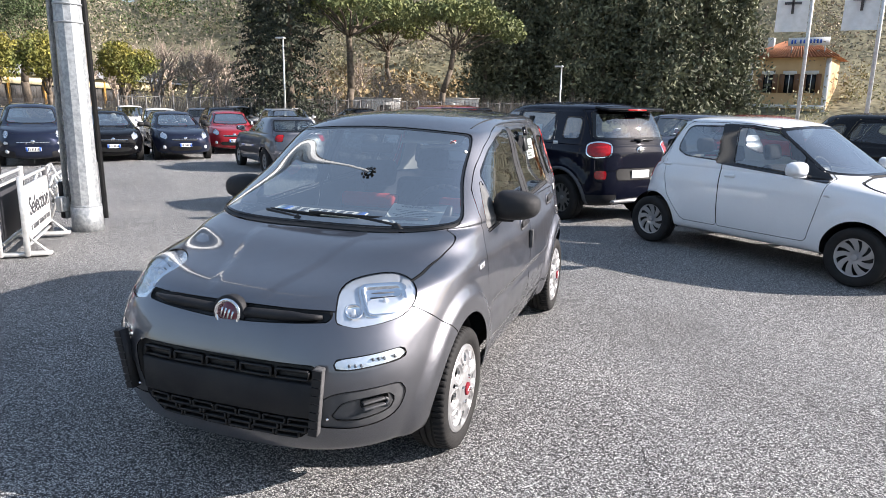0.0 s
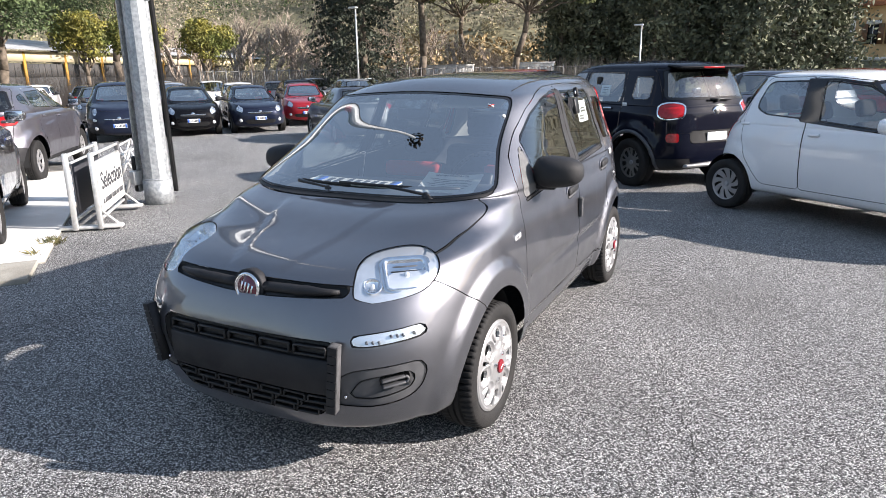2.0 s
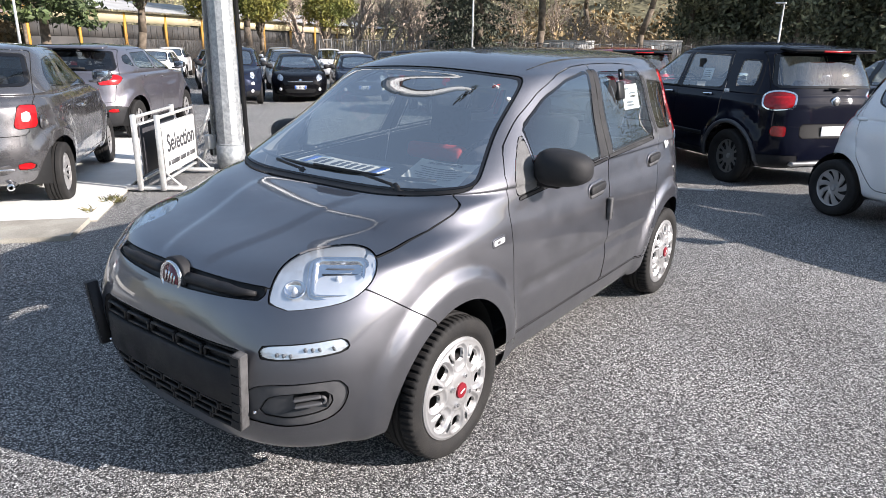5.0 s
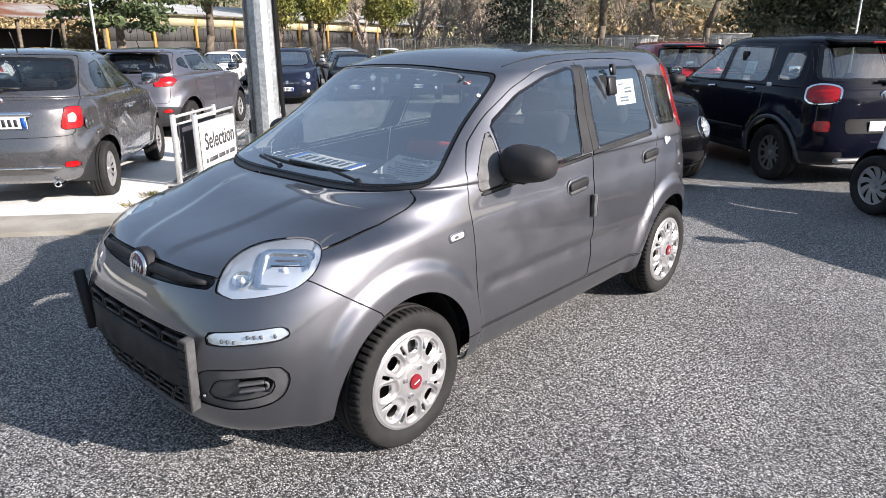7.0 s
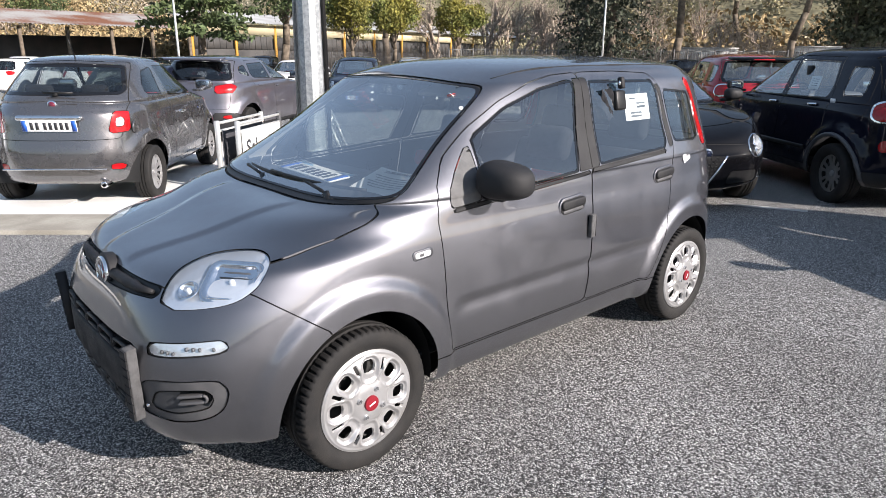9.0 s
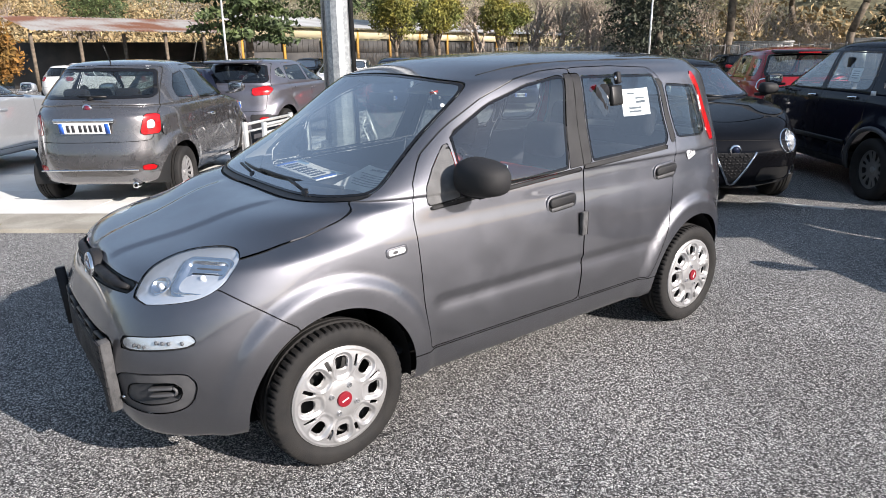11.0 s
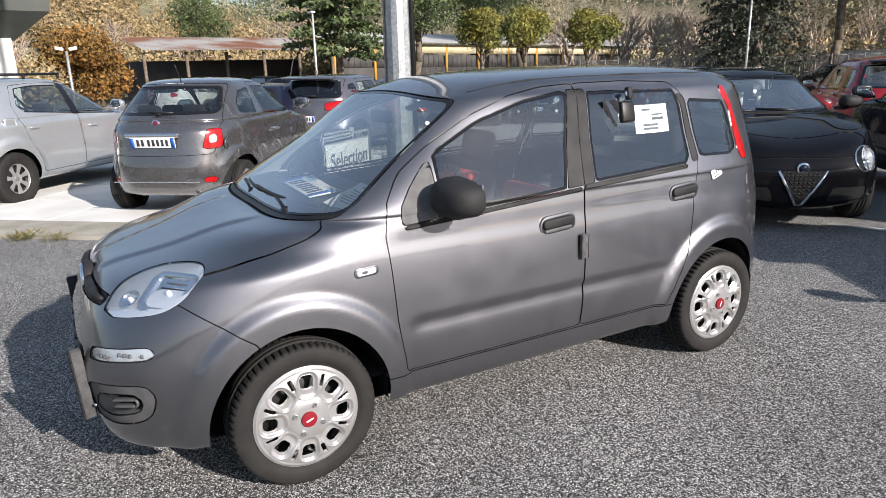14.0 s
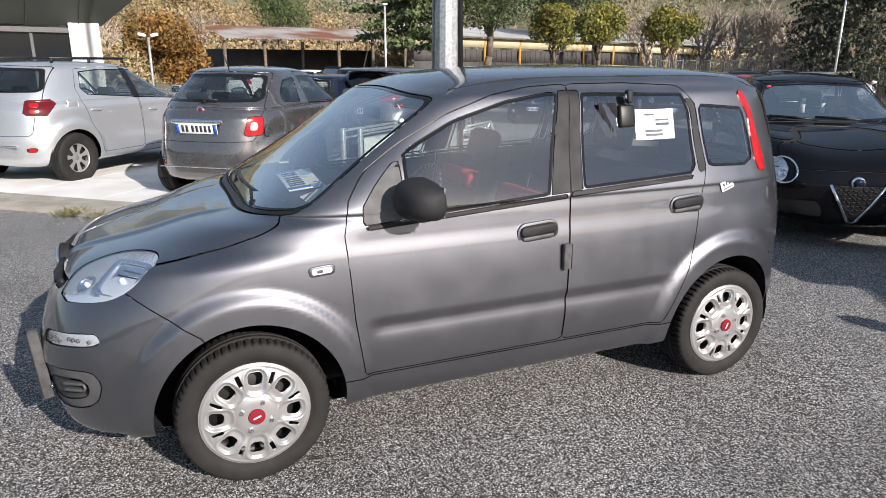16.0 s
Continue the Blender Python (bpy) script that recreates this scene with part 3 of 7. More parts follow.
def seat(parent, x, y, z, wide=0.48, lean=14, rear=False, trim=None, name="seat"):
    """A car seat with cushion, back and headrest."""
    s = new(name)
    s.empty_display_size = 0.05
    s.parent = parent
    s.matrix_basis = pose(x, y, z)
    part("cushion", box(0, -0.22, 0.05, wide, 0.5, 0.18, 0.06, 3), M["seat"], s)
    part("backrest", box(0, 0, 0.30, wide, 0.15, 0.62, 0.06, 3, pose(0, 0, 0, -lean)), M["seat"], s)
    if trim:
        part("trim", box(0, -0.035, 0.56, wide * 0.86, 0.13, 0.10, 0.03, 2, pose(0, 0.05, 0, -lean)), M[trim], s, "red upper band of the seat back")
    for dx in ((-wide / 4, wide / 4) if wide > 0.8 else (0,)):
        part("headrest", box(dx, 0.14, 0.74, 0.27, 0.10, 0.18, 0.045, 3, pose(0, 0, 0, -lean)), M["seat"], s)
    return s


def steering_wheel(parent, x, y, z):
    bm = bmesh.new()
    for i in range(32):
        a, b = 2 * math.pi * i / 32, 2 * math.pi * (i + 1) / 32
        rod((0.18 * math.cos(a), 0, 0.18 * math.sin(a)), (0.18 * math.cos(b), 0, 0.18 * math.sin(b)), 0.014, bm, 8)
    box(0, -0.02, 0, 0.16, 0.05, 0.12, 0.02, 2, None, bm)
    for e in ((-0.17, 0, 0), (0.17, 0, 0), (0, 0, -0.17)):
        rod((0, -0.015, 0), e, 0.014, bm, 8)
    ob = part("steering_wheel", bm, M["satin"], parent)
    ob.matrix_basis = pose(x, y, z, -28)
    return ob


def mirror(parent, x, y, z, sign, material, big=1.0):
    """A door mirror: housing, arm and silvered glass behind."""
    bm = bmesh.new()
    bmesh.ops.create_uvsphere(bm, u_segments=28, v_segments=18, radius=1.0)
    for v in bm.verts:
        c = v.co
        s = lambda q: math.copysign(abs(q) ** 0.72, q)
        px, py, pz = s(c.x), s(c.y), s(c.z)
        py = py * (0.115 if py < 0 else 0.022)
        v.co = (px * 0.125 * big, py * big, pz * 0.077 * big * (1 - 0.12 * px * sign))
    h = part("mirror_housing", bm, material, parent)
    h.matrix_basis = pose(x, y, z, 0, 0, sign * 8)
    part("mirror_glass", box(0, 0.020 * big, 0, 0.185 * big, 0.006, 0.115 * big, 0.002), M["chrome"], h, "silvered mirror glass")
    part("mirror_arm", box(-sign * 0.09 * big, 0.0, -0.075 * big, 0.16 * big, 0.05, 0.035, 0.012), material, h)
    return h


def plate_on(parent, m, bars=True, wide=0.52):
    """A number plate: white, blue ends, dark bars for its characters."""
    p = part("number_plate", box(0, 0, 0, wide, 0.008, 0.11, 0.003), M["plate"], parent, "white number plate with blue ends" if bars else "blank pale plate")
    p.matrix_basis = m
    for x in (0.026 - wide / 2, wide / 2 - 0.026) if bars else ():
        part("blue_end", box(x, -0.0045, 0, 0.045, 0.003, 0.104), M["plateblue"], p, "blue end strip")
    if bars:
        for i in range(7):
            part("character_bar", box((-0.165 + i * 0.052 + (0.02 if i > 1 else 0)) * wide / 0.52, -0.0045, 0, 0.030 * wide / 0.52, 0.003, 0.072), M["ink"], p)
    return p


def car_defaults(p):
    """Panes, doors and seams that every car has, from its main measures."""
    (yc, zc), (yh, zd), (yb, zb) = p["cowl"], p["header"], p["belt"]
    wB, wR, wb, bp = p["belt_half"], p["roof_half"], p["base"], p["bpillar"]
    cp = p.get("cpillar", wb - 0.2)
    tint = p.get("tint", "dark_window")
    up = p.get("rise", 0.04)
    f = [("windshield", "shield", [(yc + 0.20, zc + 0.02), (yh + 0.08, zd - 0.04), (zc + 0.025, zd - 0.01)], 0, "windscreen", "glass", 0.02),
         ("rear_window", "rear", [(-0.3, zb + p.get("rear_sill", 0.06)), (wB - 0.12, zb + p.get("rear_sill", 0.06)), (wR - 0.05, zd - 0.02), (-0.3, zd)], 0.05, p.get("rear_tint", tint), "glass", 0.03),
         ("front_side_window", "side", p.get("glass_f", [(yc + 0.26, zb + 0.005), (bp - 0.05, zb + up * 0.6), (bp - 0.035, zd - 0.035), (yh + 0.22, zd - 0.045), (yh - 0.02, zd - 0.11)]), 0.02, tint, "glass", 0.012)]
    if p.get("doors", 5) == 5:
        f.append(("rear_side_window", "side", p.get("glass_r", [(bp + 0.05, zb + up * 0.6), (cp, zb + up), (cp + 0.02, zb + 0.16), (cp - 0.06, zd - 0.05), (bp + 0.06, zd - 0.035)]), 0.02, p.get("tint_r", tint), "glass", 0.012))
    if "glass_q" in p:
        f.append(("quarter_window", "side", p["glass_q"], 0.03, p.get("tint_r", tint), "glass", 0.012))
    for nm, sp, poly, mt in p.get("lamps", ()):
        f.append((nm, sp, poly, 0.025, mt, "lamp", 0))
    for nm, sp, poly, mt, rnd in p.get("trims", ()):
        f.append((nm, sp, poly, rnd, mt, "panel", 0))
    f.append(("hood", "side", [(-2, zc + 0.03), (-2, p["hood"] - 0.012), (p["nose"] + 0.14, p["hood"] + 0.0), (p["nose"] + 0.4, zb - 0.12), (0.0, zb - 0.055), (yc - 0.06, zc - 0.01), (yc + 0.02, zc + 0.03)], 0.004, "paint", "hood", 0))
    f.append(("front_door", "side", p.get("door_f", [(0.40, 0.34), (0.37, zb - 0.12), (yc + 0.06, zb + 0.0), (yh - 0.07, zd - 0.055), (yh + 0.2, zd - 0.005), (bp, zd + 0.012), (bp, 0.34)]), 0.03, "paint", "panel", 0))
    if p.get("doors", 5) == 5:
        f.append(("rear_door", "side", p.get("door_r", [(bp + 0.002, 0.34), (bp + 0.002, zd + 0.012), (cp - 0.02, zd), (cp + 0.07, zb + 0.06), (wb - 0.27, 0.62), (wb - 0.40, 0.34)]), 0.03, "paint", "panel", 0))
    f.append(("tailgate", "rear", [(-0.3, p.get("gate_low", 0.62)), (wB - 0.14, p.get("gate_low", 0.62)), (wB - 0.1, zb), (wR - 0.02, zd + 0.005), (-0.3, zd + 0.03)], 0.05, "paint", "hood", 0))
    return f


def lamp_inside(ob, pc, p):
    """Reflector cell, bulb, indicator bowl and ribs behind a headlight's lens."""
    ids = sorted({i for f in pc.F for i in f})
    P = pc.V[ids]
    c = Vector(P.mean(0))
    nrm = Vector(pc.N[ids].mean(0)).normalized()
    m = Matrix.Translation(c) @ nrm.to_track_quat("X", "Z").to_matrix().to_4x4()
    flat = np.array([m.inverted() @ Vector(q) for q in P])
    wide, tall = np.ptp(flat[:, 1]), np.ptp(flat[:, 2])
    out = 1 if (m.to_3x3() @ Vector((0, 1, 0))).x * c.x > 0 else -1
    k = min(wide, tall)
    # dark housing behind, a squarish bright cell round the bulb
    cell = part("reflector_cell", lamp_cell(0.60 * k, 0.52 * k, 0.022, 0.045), M["chrome"], ob, "bright squarish reflector cell")
    cell.matrix_basis = m @ pose(-0.020, out * 0.10 * wide, 0.04 * tall)
    for i in range(5):
        part("reflector_rib", box(-0.026, 0, (i - 2) * 0.085 * k, 0.006, 0.44 * k, 0.009, 0.002, 1), M["satin" if i % 2 else "greyplastic"], cell)
    bm = bmesh.new()
    bmesh.ops.create_uvsphere(bm, u_segments=12, v_segments=8, radius=0.011, matrix=Matrix.Translation((-0.012, 0, 0)))
    rod((-0.04, 0, 0), (-0.012, 0, 0), 0.008, bm, 8)
    part("bulb", bm, M["whitelens"], cell)
    rim = part("cell_rim", lamp_cell(0.70 * k, 0.60 * k, 0.04, 0.02), M["chrome"], ob, "bright frame round the reflector cell")
    rim.matrix_basis = m @ pose(-0.026, out * 0.10 * wide, 0.04 * tall)
    turn = part("indicator_bowl", lathe([(0.006, -0.022), (0.020, -0.018), (0.032, -0.004), (0.034, 0.0), (0.037, -0.004)], 24), M["chrome"], ob, "round indicator bowl")
    turn.matrix_basis = m @ pose(-0.018, -out * 0.31 * wide, -0.14 * tall)
    part("indicator_bulb", lathe([(0.0005, 0.004), (0.008, 0.0), (0.010, -0.02)], 12), M["whitelens"], turn)


def lamp_cell(w, h, r, deep):
    """An open dish of rounded outline, facing +x."""
    r = min(r, 0.48 * w, 0.48 * h)
    bm = bmesh.new()
    rows = []
    for x, q in ((-deep - 0.002, 0.02), (-deep, 0.45), (-deep * 0.75, 0.72), (-deep * 0.3, 0.92), (0.0, 1.0), (-0.002, 1.05), (-0.02, 1.06)):
        ring = []
        for n, (cy, cz) in enumerate(((1, 1), (-1, 1), (-1, -1), (1, -1))):
            for i in range(7):
                a = math.pi / 2 * (n + i / 6)
                ring.append(bm.verts.new((x, q * (cy * (w / 2 - r) + r * math.cos(a)), q * (cz * (h / 2 - r) + r * math.sin(a)))))
        rows.append(ring)
    for a, b in zip(rows, rows[1:]):
        for i in range(len(a)):
            bm.faces.new((a[i], b[i], b[(i + 1) % len(a)], a[(i + 1) % len(a)]))
    bm.faces.new(rows[0])
    bmesh.ops.recalc_face_normals(bm, faces=bm.faces)
    return bm


def build_car(name, p, colour, place, label, style, fine=0.5, extra=None, seats=True, group=""):
    """A car from its measures, on its own Empty. extra(car, skin) may cut more and add parts; it returns the rest of the skin."""
    car = empty(name, place, label, "car", group)
    skin, base = car_skin(p, fine)
    zw, ra, wb = p.get("wheel", 0.288), p.get("arch", 0.355), p["base"]
    for yw in (0.0, wb):
        _, skin = skin.split(lambda V: np.maximum(np.hypot(V[:, 1] - yw, (V[:, 2] - zw) * p.get("arch_flat", 0.97)) - ra, 0.45 - np.abs(V[:, 0])))
    seams = None
    whole = skin
    todo = p["feats"] if "feats" in p else car_defaults(p)
    for nm, sp, poly, rnd, mt, kind, frit in todo:
        field = zone(sp, poly, rnd, p.get("mid", 1.2))
        if kind in ("hood", "bumper") and sp == "side":
            pl, zz, back = poly, rnd, p["cowl"][0] + p.get("hood_back", 0.16) if kind == "hood" else 9.0
            field = lambda V: np.maximum(poly_field(np.c_[V[:, 1], V[:, 2]], pl, zz), V[:, 1] - back)
        panel, seam, skin = cut_panel(skin, field, p.get("gap", 0.003))
        seams = seam if seams is None else Skin(skin.V, skin.N, seams.F + seam.F)
        one = kind in ("hood", "bumper") or sp in ("front", "rear", "shield")
        material = M[colour] if mt == "paint" else M[mt]
        for sg in ((0,) if one else (1, -1)):
            pc = panel if one else side_only(panel, sg)
            if not pc.F:
                continue
            if kind == "glass":
                pane, ring = pc.split(lambda V: field(V) + frit)
                ob = mesh_part(nm, pane.mesh(nm, -0.003), material, car)
                ob.visible_shadow = False
                for piece in ring.pieces():
                    mesh_part("window_seal", piece.mesh("window_seal", -0.002), M["frit"], ob, "black edge of the pane")
            elif kind == "lamp":
                if mt == "lens":
                    pc, edge = pc.split(lambda V: field(V) + 0.0022)
                    ob = mesh_part(nm, pc.mesh(nm, -0.001), M["lens"], car, "clear headlight")
                    for piece in sorted(edge.pieces(), key=lambda q: -len(q.F))[:1]:
                        mesh_part("lamp_edge", piece.mesh("lamp_edge", -0.003), M["greyplastic"], ob, "dark edge of the lamp")
                    mesh_part("reflector", pc.mesh("reflector", lambda V: -0.005 - np.minimum(0.05, -np.minimum(field(V), 0) * 0.9)), M["reflector"], ob)
                    if nm == "daytime_lamp":
                        ids = sorted({i for f in pc.F for i in f})
                        lo, hi = pc.V[ids].min(0), pc.V[ids].max(0)
                        for k in range(7):
                            t = 0.25 + 0.1 * k
                            d2 = (np.abs(pc.V[ids][:, 0]) - (min(abs(lo[0]), abs(hi[0])) + t * (hi[0] - lo[0]))) ** 2 + (pc.V[ids][:, 2] - (lo[2] + hi[2]) / 2 - (t - 0.5) * 0.03) ** 2
                            q = ids[int(np.argmin(d2))]
                            fin = part("lamp_fin", box(-0.012, 0, -0.006, 0.012, 0.010, 0.014, 0.003, 1), M["greyplastic"], ob)
                            fin.matrix_basis = Matrix.Translation(Vector(pc.V[q])) @ Vector(pc.N[q]).to_track_quat("X", "Z").to_matrix().to_4x4() @ pose(0, 0, 0, 25)
                        continue
                    lamp_inside(ob, pc, p)
                else:
                    mesh_part(nm, pc.mesh(nm, 0.004, 0.012), material, car)
            elif kind == "inset":
                mesh_part(nm, pc.mesh(nm, -frit, 0.002 - frit), material, car)
            elif kind == "bowl":
                # shallow at its inner end, deep at the outer
                dip = lambda V: -0.008 - 0.040 * smooth01(((np.abs(V[:, 0]) + V[:, 1]) * R2 + 0.11) / 0.10)
                mesh_part(nm, pc.mesh(nm, dip, lambda V: dip(V) + 0.004), material, car, "dusty grey bowl of the blank fog lamp")
            else:
                for piece in pc.pieces():
                    mesh_part(nm, piece.mesh(nm), material, car)
    if extra:
        skin = extra(car, skin, whole)
    mesh_part("body", skin.mesh("body"), M[colour], car)
    seams = Skin(whole.V if len(whole.V) > len(skin.V) else skin.V, skin.N, seams.F)
    mesh_part("panel_seam", seams.mesh("panel_seam", -0.007), M["gap"], car)
    # underside, floor and wheel tubs
    bm = bmesh.new()
    ring = [bm.verts.new((q[0] * 0.97, q[1], q[2] + 0.015)) for q in base]
    bm.faces.new(ring)
    part("underbody", bm, M["gap"], car)
    W = p["half"]
    for yw in (0.0, wb):
        for sg in (1, -1):
            tub = bmesh.new()
            n = 20
            rows = []
            for i in range(n + 1):
                a = math.radians(-8 + 196 * i / n)
                q = (ra + 0.015)
                rows.append([tub.verts.new((sg * x, yw + q * math.cos(a), zw + q * math.sin(a))) for x in (W - 0.065, W * 0.52)])
            for i in range(n):
                tub.faces.new((rows[i][0], rows[i][1], rows[i + 1][1], rows[i + 1][0]))
            tub.faces.new([r[1] for r in rows])
            part("wheel_tub", tub, M["gap"], car)
            wheel(car, style, sg * (p.get("track", W - 0.085)), yw, zw, sg, 20.0 * (1 + yw) * sg)
    if seats:
        yB = p["bpillar"]
        floor_z = p.get("floor", 0.36)
        part("cabin_floor", box(0, (p["cowl"][0] + wb + 0.3) / 2, 0.33, W * 1.7, wb - p["cowl"][0] + 0.2, 0.02), M["seat"], car)
        for sx in (-0.36, 0.36):
            seat(car, sx, yB - 0.02, floor_z, trim=p.get("seat_trim"))
        seat(car, 0, min(yB + 0.85, wb - 0.05), floor_z + 0.03, wide=1.1, name="rear_seat")
        yc, zc = p["cowl"]
        part("dashboard", box(0, yc + 0.42, zc - 0.10, p["belt_half"] * 1.66, 0.46, 0.20, 0.07, 3), M["dash"], car)
        steering_wheel(car, p.get("drive", 0.36), yc + 0.74, zc - 0.03)
    for sg in (1, -1):
        mx, my, mz = p.get("mirror", (p["belt_half"] + 0.13, p["cowl"][0] + 0.28, p["belt"][1] + 0.09))
        mirror(car, sg * mx, my, mz, sg, M["plastic"] if p.get("mirror_mat", "plastic") == "plastic" else M[colour], p.get("mirror_size", 0.9))
    return car


def flowing(pts, steps=4):
    """A closed smooth outline through the points."""
    k = [pts[-2], pts[-1], *pts, pts[0], pts[1]]
    out = curve(k, steps)
    return [tuple(q) for q in out[2 * steps:-2 * steps - 1]]


# ---- the grey hatchback ----
HATCH = dict(nose=-0.70, chin=0.03, sweep=(0.22, 0.80), shoulder=0.03, plan=[3.8, 3.9, 4.0, 4.0, 3.7, 3.3, 3.0, 3.0, 3.5, 4.4, 5.0, 5.4, 5.2, 4.6, 3.6, 2.6, 2.2], tail=2.94, hood=0.785, half=0.785, base=2.30, cowl=(0.07, 0.98), header=(0.76, 1.452), top=1.548, belt=(2.90, 0.965),
             rear_roof=2.80, belt_half=0.742, roof_half=0.565, wheel=0.288, arch=0.352, low=0.165, flare=0.024, flare_width=0.100, flare_soft=0.055, bpillar=1.385, track=0.70, shield=((0.105, 1.034), (0.415, 1.256), (0.66, 1.397)), hood_crease=((0.10, 0.33), 0.007),
             creases=((0.565, 0.012, 0.035),), tail_low=0.31, rear_square=3.6, mid_roof=1.75, gap=0.0021, mirror=(0.848, 0.668, 1.066), mirror_size=1.0, seat_trim="seatred")
HATCH["feats"] = [
    ("windshield", "shield", [(0.205, 1.0), (0.83, 1.42), (0.998, 1.450)], 0, "windscreen", "glass", 0.009),
    ("scuttle", "shield", [(0.195, 1.0), (0.83, 1.42), (0.981, 1.10)], 0, "satin", "panel", 0),
    ("rear_window", "rear", [(-0.3, 1.06), (0.60, 1.06), (0.52, 1.43), (-0.3, 1.45)], 0.05, "dark_window", "glass", 0.03),
    ("mirror_triangle", "side", [(0.448, 0.962), (0.450, 1.03), (0.505, 1.098), (0.569, 1.160), (0.622, 1.205), (0.617, 0.975)], 0.012, "grain", "panel", 0),
    ("front_side_window", "side", [(0.624, 0.976), (1.266, 1.020), (1.290, 1.10), (1.378, 1.430), (1.340, 1.436), (1.112, 1.404), (0.868, 1.334), (0.64, 1.220)], 0.012, "window", "glass", 0.012),
    ("rear_side_window", "side", [(1.440, 1.034), (2.045, 1.062), (2.078, 1.10), (2.085, 1.34), (2.060, 1.422), (1.495, 1.430)], 0.016, "window", "glass", 0.012),
    ("quarter_window", "side", [(2.155, 1.088), (2.40, 1.080), (2.466, 1.11), (2.472, 1.20), (2.442, 1.350), (2.145, 1.372)], 0.02, "window", "glass", 0.012),
    ("pillar_trim", "side", [(1.274, 1.020), (1.434, 1.030), (1.490, 1.442), (1.384, 1.440)], 0, "plastic", "panel", 0),
    ("belt_seal", "side", [(0.455, 0.944), (1.352, 1.000), (1.352, 1.0175), (0.455, 0.9595)], 0.001, "plastic", "panel", 0),
    ("rear_belt_seal", "side", [(1.375, 1.006), (2.06, 1.040), (2.06, 1.0575), (1.375, 1.0255)], 0.001, "plastic", "panel", 0),
    ("corner_trim", "side", [(2.092, 1.065), (2.094, 1.34), (2.070, 1.40), (2.125, 1.39), (2.137, 1.20), (2.14, 1.075)], 0, "plastic", "panel", 0),
    ("tail_lamp", "side", [(2.415, 1.428), (2.470, 1.428), (2.515, 1.33), (2.560, 1.12), (2.560, 1.040), (2.500, 1.045), (2.482, 1.10), (2.480, 1.30)], 0.02, "redlens", "lamp", 0),
    ("headlight", "lamp", flowing([(-0.104, 0.176), (-0.097, 0.237), (-0.058, 0.322), (0.012, 0.380), (0.125, 0.398), (0.205, 0.384), (0.246, 0.333), (0.239, 0.256), (0.196, 0.200), (0.133, 0.165), (0.036, 0.148), (-0.066, 0.150)]), 0, "lens", "lamp", 0),
    ("daytime_lamp", "fcorner", flowing([(-0.134, 0.590), (-0.137, 0.614), (-0.115, 0.630), (0.03, 0.646), (0.122, 0.653), (0.146, 0.640), (0.136, 0.614), (0.009, 0.600), (-0.110, 0.588)]), 0, "lens", "lamp", 0),
    ("fog_bowl", "fcorner", flowing([(-0.148, 0.384), (-0.135, 0.425), (-0.095, 0.464), (0.050, 0.484), (0.088, 0.468), (0.088, 0.436), (0.055, 0.408), (-0.09, 0.376)]), 0, "greyplastic", "bowl", 0),
    ("fog_recess", "fcorner", flowing([(-0.192, 0.348), (-0.195, 0.43), (-0.172, 0.478), (-0.10, 0.505), (0.09, 0.520), (0.13, 0.50), (0.142, 0.466), (0.112, 0.40), (0.035, 0.362), (-0.11, 0.342)]), 0, "greyplastic", "inset", 0.006),
    ("intake", "front", [(-0.3, 0.275), (0.33, 0.285), (0.42, 0.36), (0.445, 0.58), (0.40, 0.602), (-0.3, 0.594)], 0.03, "satin", "inset", 0.02),
    ("grille_slot", "front", [(-0.3, 0.730), (0.10, 0.733), (0.30, 0.745), (0.43, 0.754), (0.437, 0.772), (0.43, 0.790), (-0.3, 0.790)], 0.004, "satin", "inset", 0.014),
    ("bumper", "side", [(-2, 0), (-0.30, 0), (-0.155, 0.62), (-0.39, 0.788), (-0.52, 0.788), (-2, 0.788)], 0.004, "paint", "bumper", 0),
    ("hood", "side", [(-2, 1.04), (-2, 0.784), (-0.60, 0.785), (-0.50, 0.805), (-0.40, 0.848), (-0.30, 0.864), (-0.21, 0.879), (-0.05, 0.912), (0.074, 0.950), (0.146, 0.981), (0.185, 1.04)], 0.004, "paint", "hood", 0),
    ("front_door", "side", [(0.43, 0.362), (0.395, 0.60), (0.372, 0.93), (0.400, 1.055), (0.475, 1.148), (0.645, 1.256), (0.85, 1.358), (1.06, 1.428), (1.25, 1.458), (1.438, 1.468), (1.366, 1.006), (1.354, 0.80), (1.344, 0.362)], 0.012, "paint", "panel", 0),
    ("rear_door", "side", [(1.348, 0.362), (1.358, 0.80), (1.370, 1.006), (1.442, 1.468), (1.75, 1.470), (2.06, 1.456), (2.13, 1.37), (2.140, 1.09), (2.12, 1.04), (2.08, 0.90), (2.05, 0.70), (1.99, 0.56), (1.935, 0.43), (1.90, 0.362)], 0.012, "paint", "panel", 0),
    ("sill", "side", [(0.30, 0.0), (0.30, 0.352), (1.98, 0.352), (1.98, 0.0)], 0.002, "paint", "panel", 0),
]


def on_skin(whole, x, z, front=True):
    """The y of the skin's front at (x, z)."""
    V = whole.V
    sel = V[(V[:, 1] < 0.3)] if front else V
    d = (np.abs(sel[:, 0]) - abs(x)) ** 2 + (sel[:, 2] - z) ** 2
    k = np.argsort(d)[:6]
    return float(sel[k, 1].mean())


def side_x(whole, y, z):
    V = whole.V[whole.V[:, 0] > 0.4]
    d = (V[:, 1] - y) ** 2 + (V[:, 2] - z) ** 2
    return float(V[np.argsort(d)[:5], 0].mean())


